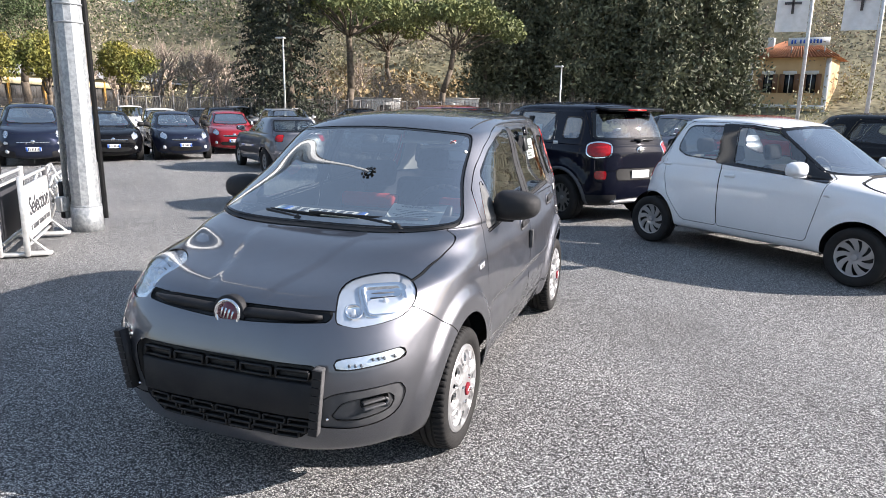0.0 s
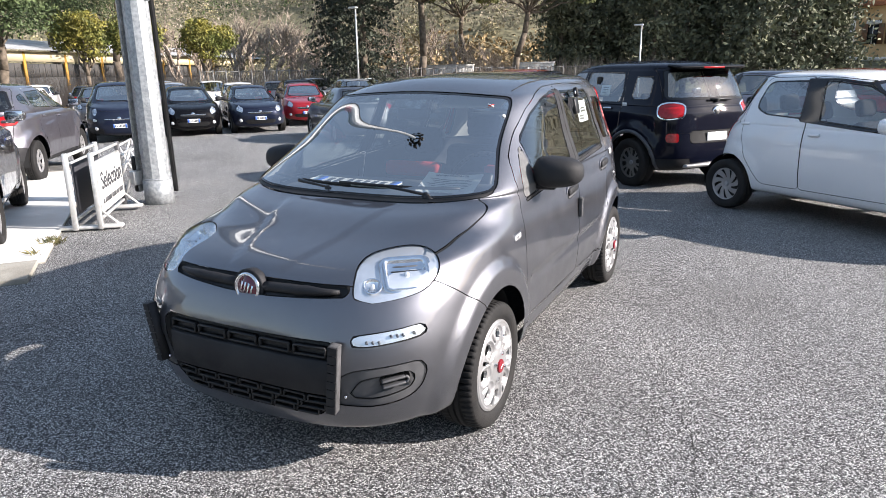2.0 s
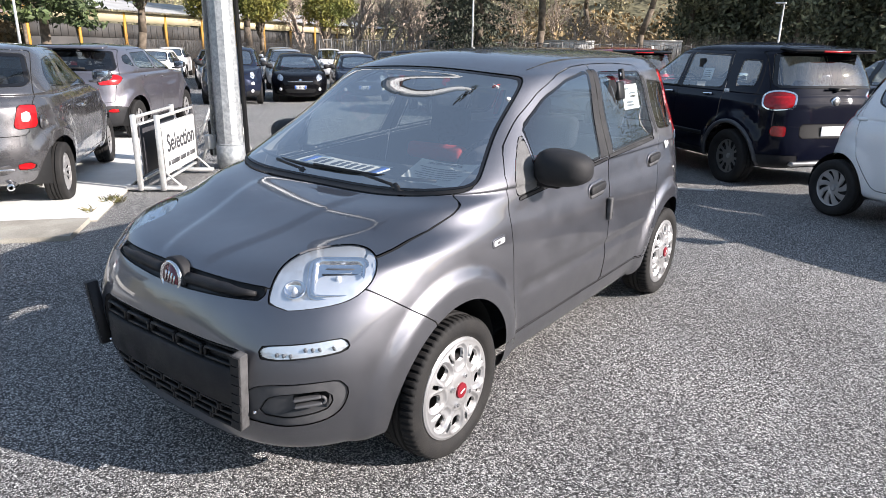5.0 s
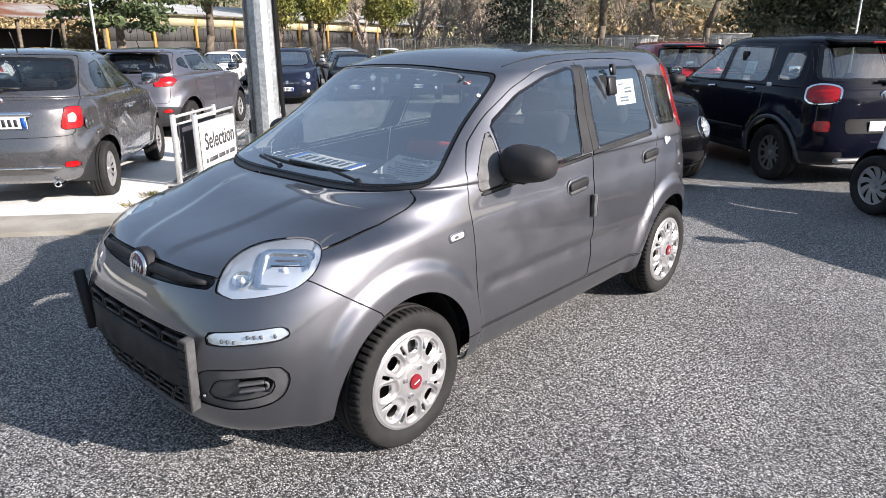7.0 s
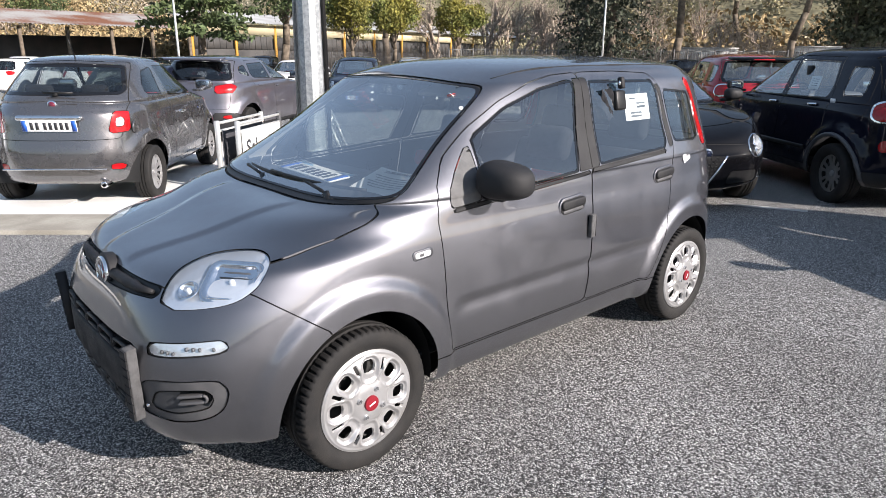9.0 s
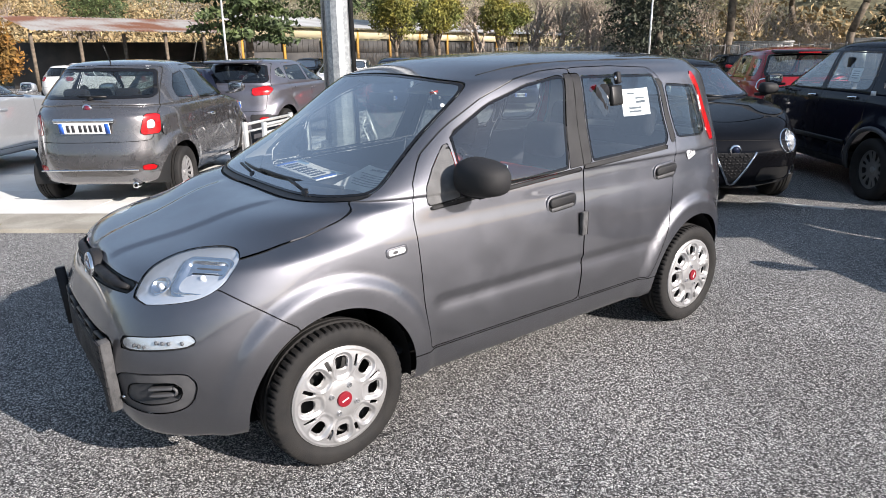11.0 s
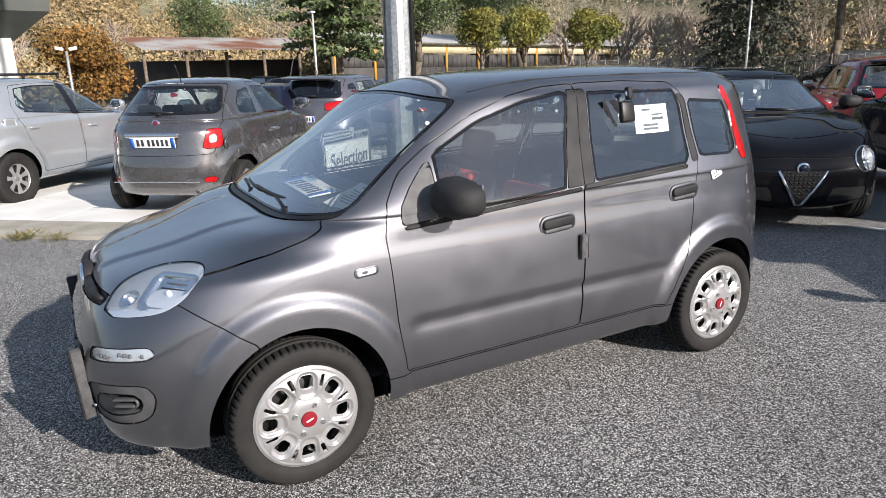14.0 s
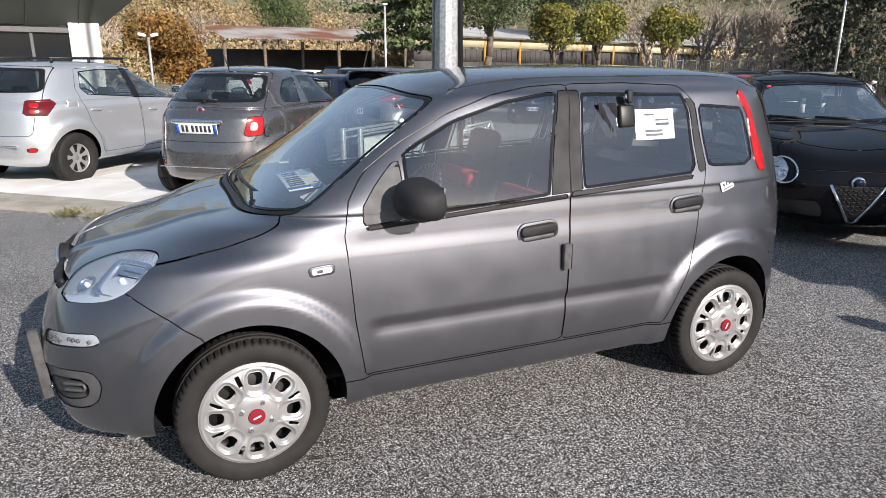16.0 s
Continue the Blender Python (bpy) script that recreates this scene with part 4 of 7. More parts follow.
def slot_row(parent, whole, z, n, half, tall, inset=0.012):
    """A row of hollow honeycomb openings across the intake."""
    for i in range(n):
        c = (i - (n - 1) / 2) * 2 * half / n
        w = half / n * 0.86
        bm = bmesh.new()
        for sx, sz, ox, oz in ((2 * w, 0.010, 0, tall / 2), (2 * w, 0.010, 0, -tall / 2), (0.010, tall, -w, 0), (0.010, tall, w, 0)):
            box(ox, 0, oz, sx, 0.024, sz, 0.003, 1, None, bm)
        y = on_skin(whole, c, z)
        slope = math.degrees(math.atan2(on_skin(whole, abs(c) + 0.05, z) - on_skin(whole, max(abs(c) - 0.05, 0), z), 0.1)) * (1 if c > 0 else -1)
        ob = part("grille_bar", bm, M["satin"], parent)
        ob.matrix_basis = pose(c, y + inset, z, 0, 0, slope)


def hatch_details(car, skin, whole):
    # bonnet badge and the bar across the grille slot
    yb = on_skin(whole, 0, 0.745)
    for sg in (1, -1):
        pts = [(sg * (0.07 + i * 0.033), on_skin(whole, 0.07 + i * 0.033, 0.762) + 0.006, 0.757 + 0.0012 * i) for i in range(11)]
        part("grille_strip", tube(pts, [0.021] * 6 + [0.020, 0.018, 0.015, 0.012, 0.008], 12), M["plastic"], car, "matt black strip across the nose")
    turn = pose(0, yb + 0.006, 0.750, -16, 0, -90) @ pose(0, 0, 0, 0, -5, 0)
    surround = part("badge_surround", lathe([(0.03, 0.006), (0.070, 0.008), (0.074, 0.002), (0.073, -0.03)], 40), M["plastic"], car)
    surround.matrix_basis = turn
    badge = part("badge", lathe([(0.0005, 0.014), (0.048, 0.013), (0.050, 0.018), (0.058, 0.018), (0.061, 0.013), (0.061, 0.0)], 40), M["chrome"], car, "round chrome badge with a maroon field")
    badge.matrix_basis = turn
    part("badge_field", lathe([(0.0005, 0.0155), (0.047, 0.0145), (0.047, 0.009)], 40), M["badge"], badge, "maroon enamel field")
    for i, (dy, tall_) in enumerate(((-0.027, 0.040), (-0.010, 0.046), (0.008, 0.046), (0.027, 0.040))):
        part("badge_bar", box(0.0165, dy * 0.92, 0, 0.004, 0.0065, tall_ * 0.92), M["chrome"], badge)
    # intake: blank plate carrier between two rows of openings
    bm = bmesh.new()
    rows = []
    for i in range(25):
        x = -0.405 + 0.81 * i / 24
        y = on_skin(whole, x, 0.45) - 0.004
        rows.append([bm.verts.new((x, y + dy, z)) for z, dy in ((0.386, 0.03), (0.386, 0.006), (0.392, 0.0), (0.520, 0.0), (0.528, 0.006), (0.528, 0.03))])
    for a, b in zip(rows, rows[1:]):
        for k in range(5):
            bm.faces.new((a[k], b[k], b[k + 1], a[k + 1]))
    part("plate_carrier", bm, M["plastic"], car, "blank dark plate carrier across the intake")
    slot_row(car, whole, 0.560, 5, 0.40, 0.034)
    slot_row(car, whole, 0.356, 7, 0.395, 0.024)
    slot_row(car, whole, 0.327, 6, 0.37, 0.024)
    slot_row(car, whole, 0.298, 6, 0.335, 0.022)
    # foam corner guards taped to the bumper
    for sg in (1, -1):
        x, zg, lg = (0.432, 0.470, 0.285) if sg > 0 else (-0.500, 0.500, 0.265)
        y = on_skin(whole, x, zg)
        g = part("corner_guard", box(0, 0, 0, 0.036, 0.036, lg, 0.004), M["foam"], car, "grey foam guard strip on the bumper corner")
        g.matrix_basis = pose(x, y - 0.016, zg, 4, sg * 7, sg * 10)
        bm = bmesh.new()
        for i in range(8):
            box(-sg * 0.002, 0, -lg / 2 + (i + 0.5) * lg / 8, 0.036, 0.006, lg / 8 - 0.005, 0.0, 1, None, bm)
        ridges = part("guard_ribs", bm, M["plastic"], g, "black ribbed face of the guard", smooth=False)
        ridges.matrix_basis = pose(0, -0.0205, 0)
        cheek = part("guard_cheek", box(0, 0, 0, 0.003, 0.038, lg - 0.004), M["plastic"], g, "black inner cheek of the guard")
        cheek.matrix_basis = pose(-sg * 0.0195, 0, 0)
        # fog lamp blank: finger bars over a black plate for the hollow's shade
        fx = sg * 0.640
        fy = on_skin(whole, fx, 0.445)
        hollow = part("fog_hollow", plate(0.118, 0.056, 0.024, 0.004, 0.001), M["gap"], car, "black hollow of the blank fog lamp")
        hollow.matrix_basis = pose(fx, fy, 0.442, 0, 0, -45 if sg > 0 else -135) @ pose(-0.044, -sg * 0.012, 0, sg * 7)
        for dz in (-0.012, 0.012):
            part("fog_bar", box(0.022, -sg * 0.010, dz, 0.030, 0.092, 0.011, 0.005), M["greyplastic"], hollow)
        part("fog_bar_end", tube([(0.030, sg * (0.035 + 0.012 * math.sin(k * math.pi / 8)), 0.012 * math.cos(k * math.pi / 8)) for k in range(9)], 0.0055, 6), M["greyplastic"], hollow)
        eye = part("tow_cap", box(0, 0, 0, 0.014, 0.014, 0.014, 0.006, 2), M["chrome"], car, "small bright bolt head")
        eye.matrix_basis = pose(sg * 0.456, on_skin(whole, 0.456, 0.388) - 0.003, 0.388)
    # door handles, repeaters
    for sg in (1, -1):
        for y, z in ((1.20, 0.872), (2.005, 0.925)):
            x = side_x(whole, y, z)
            b = part("handle_bowl", plate(0.20, 0.092, 0.044, 0.014), M["grey"], car)
            b.matrix_basis = pose(sg * (x - 0.008), y, z, sg * 4, 0, 0 if sg > 0 else 180)
            part("handle_recess", plate(0.176, 0.070, 0.033, 0.002, 0.001), M["gap"], b).matrix_basis = pose(0.0135, 0, 0)
            part("door_handle", plate(0.172, 0.042, 0.019, 0.022, 0.008), M["plastic"], b, "black door handle").matrix_basis = pose(0.006, 0, 0.011)
            part("handle_lip", plate(0.150, 0.016, 0.0075, 0.012, 0.004), M["greyplastic"], b).matrix_basis = pose(0.008, 0, -0.022)
        x = side_x(whole, 0.275, 0.815)
        rp = part("repeater_frame", plate(0.100, 0.040, 0.016, 0.010), M["grey"], car)
        rp.matrix_basis = pose(sg * (x - 0.006), 0.275, 0.815, sg * 4, 0, 0 if sg > 0 else 180)
        part("repeater_lens", plate(0.078, 0.024, 0.010, 0.004, 0.002), M["whitelens"], rp, "clear side indicator").matrix_basis = pose(0.008, 0, 0)
        part("repeater_bulb", plate(0.022, 0.012, 0.004, 0.001, 0.0005), M["greyplastic"], rp).matrix_basis = pose(0.0125, -0.008, 0)
        gap_line = [(sg * (side_x(whole, 1.372 + 0.066 * t, 1.03 + 0.41 * t) - 0.001), 1.372 + 0.066 * t, 1.03 + 0.41 * t) for t in np.linspace(0, 1, 12)]
        part("door_gap", tube(gap_line, 0.0034, 6), M["gap"], car)
    top_ = whole.V[whole.V[:, 2] > 1.38]
    for sg in (1, -1):
        line = []
        for y in np.linspace(0.90, 2.62, 22):
            x = 0.503 - 0.012 * ((y - 0.9) / 1.7) ** 2
            k = np.argsort((top_[:, 0] - x) ** 2 + (top_[:, 1] - y) ** 2)[:4]
            line.append((sg * x, y, float(top_[k, 2].mean()) - 0.001))
        part("roof_seam", tube(line, 0.0045, 6), M["gap"], car, "dark joint along the roof edge")
    # wipers and scuttle
    for x0, x1 in ((0.42, -0.06), (-0.12, -0.55)):
        bm = rod((x0 + 0.02, 0.085, 0.985), (x0 - 0.03, 0.095, 1.015), 0.016, None, 12)
        rod((x0, 0.09, 1.012), ((x0 + x1) / 2, 0.115, 1.038), 0.008, bm, 8)
        arm = part("wiper", bm, M["satin"], car)
        xs = [x0 + 0.10 + (x1 - x0 - 0.12) * i / 10 for i in range(11)]
        part("wiper_blade", tube([(q, 0.105 + 0.22 * abs(q / 0.72) ** 2.6, 1.034 + 0.001 * i) for i, q in enumerate(xs)], 0.008, 6), M["satin"], arm)
    # door-edge guard, aerial, roof rails
    x = side_x(whole, 1.345, 0.76)
    pad = part("door_guard", box(0, 0, 0, 0.022, 0.040, 0.115, 0.005), M["foam"], car, "dark foam guard on the door edge")
    pad.matrix_basis = pose(x + 0.012, 1.335, 0.755, 0, 0, 8)
    part("guard_side", box(0.003, 0.021, 0, 0.016, 0.004, 0.110), M["plastic"], pad)
    # marks on the glass and paint
    def shield_at(x, z):
        V = whole.V[(whole.V[:, 1] < 1.0) & (whole.V[:, 2] > 1.01)]
        d = (V[:, 0] - x) ** 2 + (V[:, 2] - z) ** 2
        k = np.argsort(d)[:6]
        return Vector(V[k].mean(0)), Vector(whole.N[np.arange(len(whole.V))[(whole.V[:, 1] < 1.0) & (whole.V[:, 2] > 1.01)][k]].mean(0)).normalized()
    pt, nr_ = shield_at(0.545, 1.325)
    dot = part("white_dot", lathe([(0.0005, 0.002), (0.009, 0.002), (0.010, 0.0)], 16), M["paper"], car, "small round white sticker")
    dot.matrix_basis = Matrix.Translation(pt + nr_ * 0.001) @ nr_.to_track_quat("X", "Z").to_matrix().to_4x4()
    pt, nr_ = shield_at(0.47, 1.375)
    cross = part("cross_mark", box(0, 0, 0, 0.002, 0.036, 0.004, 0, 1, pose(0, 0, 0, 24)), M["seatred"], car, "small red cross marked on the glass")
    cross.matrix_basis = Matrix.Translation(pt + nr_ * 0.001) @ nr_.to_track_quat("X", "Z").to_matrix().to_4x4()
    part("cross_stroke", box(0, 0, 0, 0.002, 0.036, 0.004, 0, 1, pose(0, 0, 0, -38)), M["paper"], cross)
    pt, nr_ = shield_at(0.0, 1.425)
    base = part("mirror_base", plate(0.34, 0.05, 0.02, 0.004, 0.001), M["frit"], car, "black mirror base on the glass")
    base.matrix_basis = Matrix.Translation(pt - nr_ * 0.008) @ nr_.to_track_quat("X", "Z").to_matrix().to_4x4()
    # sticker on the rear wing
    x = side_x(whole, 2.26, 0.99)
    st = part("wing_sticker", plate(0.088, 0.044, 0.004, 0.002, 0.0005), M["paper"], car, "small white sticker with dark marks")
    st.matrix_basis = pose(x + 0.001, 2.258, 0.995, 14, -14, 6)
    for k in range(3):
        part("sticker_mark", box(0.002, -0.022 + k * 0.02, 0.006, 0.001, 0.010, 0.014), M["ink"], st)
    part("sticker_mark", box(0.002, 0, -0.013, 0.001, 0.06, 0.005), M["ink"], st)
    # pale lining behind the roof and pillars
    lin, _ = skin.split(lambda V: 1.02 - V[:, 2])
    mesh_part("headlining", lin.mesh("headlining", -0.025), M["lining"], car, "pale grey headlining")
    part("sun_visor", box(0.30, 0.86, 1.39, 0.36, 0.15, 0.02, 0.008, 2, pose(0, 0, 0, 18)), M["lining"], car)
    part("rear_mirror", box(0.0, 0.72, 1.33, 0.20, 0.03, 0.06, 0.012), M["satin"], car)
    return skin


build_car("hatchback_car", HATCH, "grey", pose(0, 0, 0), "dark grey metallic small hatchback parked on asphalt", "ten_spoke", 1.0, hatch_details)


# ---- setting ----
def slab(name, poly, lift, material, label, steps=(12, 12)):
    """A raised sheet over the quadrangle poly, following the fall of the ground, with its sides."""
    bm = bmesh.new()
    a, b, c, d = (Vector(q) for q in poly)
    nu, nv = steps
    g = []
    for i in range(nu + 1):
        row = []
        for j in range(nv + 1):
            q = a.lerp(b, i / nu).lerp(d.lerp(c, i / nu), j / nv)
            row.append(bm.verts.new((q.x, q.y, ground_z(q.x, q.y) + lift)))
        g.append(row)
    for i in range(nu):
        for j in range(nv):
            bm.faces.new((g[i][j], g[i + 1][j], g[i + 1][j + 1], g[i][j + 1]))
    rim = [g[i][0] for i in range(nu)] + [g[nu][j] for j in range(nv)] + [g[i][nv] for i in range(nu, 0, -1)] + [g[0][j] for j in range(nv, 0, -1)]
    low = [bm.verts.new((v.co.x, v.co.y, v.co.z - lift - 0.05)) for v in rim]
    for k in range(len(rim)):
        q = (k + 1) % len(rim)
        bm.faces.new((rim[k], low[k], low[q], rim[q]))
    bmesh.ops.recalc_face_normals(bm, faces=bm.faces)
    ob = part(name, bm, material, None, "", False)
    return tagged(ob, label, name.replace("_", " "), "", "structure")



def asphalt():
    """Worn asphalt: pale and dark stones set in grey binder, with large faint stains."""
    m = mat("worn_asphalt", (0.2, 0.2, 0.2), 0.85)
    nt = m.node_tree
    N, L = nt.nodes.new, nt.links.new
    co = N("ShaderNodeTexCoord").outputs["Object"]

    def ramp(v, stops):
        r = N("ShaderNodeValToRGB")
        r.color_ramp.interpolation = "LINEAR"
        e = r.color_ramp.elements
        while len(e) < len(stops):
            e.new(0.5)
        for k, (p_, c) in zip(e, stops):
            k.position, k.color = p_, (c[0], c[1], c[2], 1)
        L(v, r.inputs[0])
        return r.outputs[0]

    def mul(a, b):
        x = N("ShaderNodeMix")
        x.data_type, x.blend_type = "RGBA", "MULTIPLY"
        x.inputs[0].default_value = 1.0
        L(a, x.inputs[6])
        L(b, x.inputs[7])
        return x.outputs[2]
    v = N("ShaderNodeTexVoronoi")
    v.inputs["Scale"].default_value = 190.0
    L(co, v.inputs["Vector"])
    sep = N("ShaderNodeSeparateColor")
    L(v.outputs["Color"], sep.inputs[0])
    stones = ramp(sep.outputs[0], [(0.0, (0.015, 0.015, 0.016)), (0.34, (0.06, 0.06, 0.06)), (0.58, (0.21, 0.208, 0.204)), (0.82, (0.53, 0.525, 0.51)), (1.0, (0.78, 0.775, 0.75))])
    gaps = ramp(v.outputs["Distance"], [(0.0, (1, 1, 1)), (0.42, (0.95, 0.95, 0.95)), (0.75, (0.40, 0.40, 0.40))])
    n1 = N("ShaderNodeTexNoise")
    n1.inputs["Scale"].default_value, n1.inputs["Detail"].default_value = 0.7, 6.0
    L(co, n1.inputs["Vector"])
    big = ramp(n1.outputs[0], [(0.30, (0.78, 0.77, 0.76)), (0.5, (1.0, 1.0, 1.0)), (0.7, (1.12, 1.11, 1.09))])
    n2 = N("ShaderNodeTexNoise")
    n2.inputs["Scale"].default_value, n2.inputs["Detail"].default_value = 38.0, 3.0
    L(co, n2.inputs["Vector"])
    mid = ramp(n2.outputs[0], [(0.3, (0.7, 0.7, 0.7)), (0.7, (1.28, 1.28, 1.28))])
    b = nt.nodes["Principled BSDF"]
    L(mul(mul(stones, gaps), mul(big, mid)), b.inputs["Base Color"])
    bn = N("ShaderNodeBump")
    bn.inputs["Strength"].default_value, bn.inputs["Distance"].default_value = 0.6, 0.006
    bn.invert = True
    L(v.outputs["Distance"], bn.inputs["Height"])
    L(bn.outputs[0], b.inputs["Normal"])
    return m


M["asphalt"] = asphalt()
M["slab"] = mat("white_paving", (0.72, 0.72, 0.70), 0.75, second=(0.62, 0.61, 0.58), scale=1.5, bump=0.1, bump_scale=100, random=0.06)
M["apron"] = mat("beige_concrete", (0.36, 0.34, 0.29), 0.9, second=(0.26, 0.24, 0.20), scale=3.0, bump=0.3, bump_scale=90, fine=(150, 0.8, 1.2))


def ground_z(x, y):
    """The car park falls away gently beyond the display stand."""
    n = -0.766 * x + 0.643 * y
    t = min(max((n - 2) / 20, 0), 1)
    return -0.32 * t * t * (3 - 2 * t)


steps = [-700, -300, -150, -100] + list(range(-70, 71, 2)) + [100, 150, 300, 700]
bm = bmesh.new()
gv = [[bm.verts.new((x, y, ground_z(x, y))) for y in steps] for x in steps]
for i in range(len(steps) - 1):
    for j in range(len(steps) - 1):
        bm.faces.new((gv[i][j], gv[i + 1][j], gv[i + 1][j + 1], gv[i][j + 1]))
ground = tagged(part("ground", bm, M["asphalt"]), "light grey worn asphalt of the car park", "ground", "", "structure")
E_ = Vector((0.643, 0.766))
H_ = Vector((-0.766, 0.643))


def ne(n, e):
    """A place from its distance along the parking bays and across them."""
    return (H_.x * n + E_.x * e, H_.y * n + E_.y * e)


# concrete base, then paving slabs one by one on it
slab("paving", [ne(3.45, -14), ne(3.45, -1.75), ne(11, -1.75), ne(11, -14)], 0.012, M["apron"], "white paved display stand for cars")
slab("kerb", [ne(2.84, -14), ne(2.84, -1.8), ne(3.446, -1.8), ne(3.446, -14)], 0.04, M["apron"], "worn beige concrete edge strip")
paving = bpy.data.objects["paving"]
tile_mesh = bpy.data.meshes.new("paving_slab")
tb = box(0, 0, 0, 1.192, 1.192, 0.03, 0.0015, 1)
tb.to_mesh(tile_mesh)
tb.free()
tile_mesh.materials.append(M["slab"])
for i in range(6):
    for j in range(10):
        n, e = 3.45 + 0.6 + i * 1.2, -1.75 - 0.6 - j * 1.2
        x, y = ne(n, e)
        ob = new("paving_slab", tile_mesh)
        ob.parent = paving
        drop = (ground_z(*ne(n + 0.6, e)) - ground_z(*ne(n - 0.6, e))) / 1.2
        ob.matrix_basis = pose(x, y, ground_z(x, y) + 0.018, 0, 0, 140) @ pose(0, 0, 0, 0, -math.degrees(math.atan(drop)), 0)


def polar(az, d, o=(2.0, -1.6)):
    """A place from the bearing (degrees from +y towards +x) and distance seen from the middle of the walk."""
    return (o[0] + d * math.sin(radians(az)), o[1] + d * math.cos(radians(az)))


# ---- parked cars ----
CITY = dict(nose=-0.70, tail=2.73, hood=0.76, half=0.785, base=2.34, cowl=(0.22, 0.95), header=(0.95, 1.432), top=1.505, belt=(2.58, 0.95), rear_roof=2.30,
            belt_half=0.735, roof_half=0.56, wheel=0.275, arch=0.325, flare=0.015, bpillar=1.46, track=0.70, rise=0.09, mirror_mat="paint", mirror=(0.87, 0.60, 1.03), mirror_size=0.95, tint="window", rear_square=3.0,
            glass_f=[(0.62, 0.968), (1.345, 1.020), (1.405, 1.400), (1.30, 1.402), (1.0, 1.362), (0.76, 1.238), (0.65, 1.13)],
            glass_r=[(1.545, 1.035), (1.95, 1.055), (2.09, 1.105), (2.12, 1.17), (2.06, 1.36), (1.98, 1.395), (1.58, 1.405)],
            door_f=[(0.47, 0.34), (0.40, 0.62), (0.345, 0.89), (0.335, 0.94), (0.52, 1.10), (0.74, 1.275), (1.0, 1.405), (1.30, 1.436), (1.535, 1.44), (1.47, 1.0), (1.45, 0.34)],
            door_r=[(1.455, 0.34), (1.475, 1.0), (1.54, 1.44), (2.05, 1.43), (2.22, 1.26), (2.26, 1.05), (2.21, 0.80), (2.12, 0.60), (1.90, 0.34)],
            lamps=[("headlight", "fcorner", [(-0.12, 0.62), (0.0, 0.78), (0.24, 0.86), (0.22, 0.72)], "lens"), ("tail_lamp", "rcorner", [(-1.52, 0.76), (-1.34, 0.76), (-1.34, 1.02), (-1.50, 1.02)], "redlens")],
            trims=[("window_frame", "side", [(0.335, 0.912), (0.80, 0.955), (1.40, 0.998), (1.56, 1.012), (1.60, 1.42), (1.30, 1.424), (1.0, 1.386), (0.74, 1.256), (0.52, 1.08)], "frit", 0.008)])
TALL = dict(nose=-0.82, tail=3.30, hood=0.88, half=0.87, base=2.612, cowl=(0.12, 1.10), header=(0.90, 1.56), top=1.67, belt=(3.22, 1.08), rear_roof=3.0, belt_half=0.815, roof_half=0.64,
            wheel=0.33, arch=0.395, flare=0.025, bpillar=1.42, cpillar=2.30, track=0.775, doors=5, tint="window", rear_square=4.0, low=0.21, gate_low=0.75, rear_sill=0.09,
            glass_q=[(2.52, 1.16), (2.84, 1.17), (2.80, 1.46), (2.50, 1.47)],
            lamps=[("headlight", "fcorner", [(-0.06, 0.78), (0.0, 0.95), (0.14, 0.98), (0.18, 0.84), (0.06, 0.75)], "lens"),
                   ("fog_lamp", "fcorner", [(-0.12, 0.58), (-0.10, 0.68), (0.02, 0.70), (0.04, 0.60)], "whitelens"),
                   ("tail_lamp", "rcorner", flowing([(-1.885, 0.955), (-1.91, 1.03), (-1.885, 1.105), (-1.74, 1.130), (-1.615, 1.100), (-1.590, 1.03), (-1.615, 0.960), (-1.74, 0.932)]), "redlens"),
                   ("lamp_surround", "rcorner", flowing([(-1.902, 0.940), (-1.932, 1.03), (-1.902, 1.120), (-1.74, 1.150), (-1.598, 1.115), (-1.570, 1.03), (-1.598, 0.945), (-1.74, 0.912)]), "chrome"),
                   ("rear_reflector", "rcorner", [(-1.87, 0.635), (-1.87, 0.755), (-1.70, 0.755), (-1.70, 0.635)], "redlens")],
            trims=[("bumper_cladding", "side", [(-3, 0), (-3, 0.50), (-0.46, 0.42), (0.4, 0.36), (2.2, 0.36), (3.05, 0.42), (5, 0.48), (5, 0)], "plastic", 0.01),
                   ("plate_panel", "rear", [(-0.3, 0.62), (0.44, 0.62), (0.44, 0.78), (-0.3, 0.78)], "satin", 0.02)])
ROUND = dict(nose=-0.64, tail=2.90, hood=0.78, half=0.79, base=2.30, cowl=(0.20, 0.985), header=(0.92, 1.432), top=1.512, belt=(2.74, 1.04), rear_roof=2.26, belt_half=0.735, roof_half=0.555,
            wheel=0.292, arch=0.345, flare=0.02, bpillar=1.60, track=0.70, doors=3, tint="dark_window", rear_square=2.8, gate_low=0.70, rear_sill=0.085, mirror_mat="paint",
            glass_q=[(1.77, 1.085), (2.18, 1.110), (2.13, 1.22), (1.97, 1.350), (1.65, 1.385)],
            lamps=[("headlight", "fcorner", [(-0.06, 0.68), (0.0, 0.86), (0.16, 0.90), (0.2, 0.74), (0.06, 0.66)], "lens"),
                   ("reverse_lamp", "rcorner", [(-1.525, 0.815), (-1.490, 0.915), (-1.415, 0.918), (-1.418, 0.820)], "silver"),
                   ("tail_lamp", "rcorner", [(-1.60, 0.755), (-1.52, 0.968), (-1.345, 0.970), (-1.362, 0.765)], "redlens"),
                   ("rear_reflector", "rcorner", [(-1.62, 0.405), (-1.62, 0.445), (-1.46, 0.445), (-1.46, 0.405)], "redlens")])
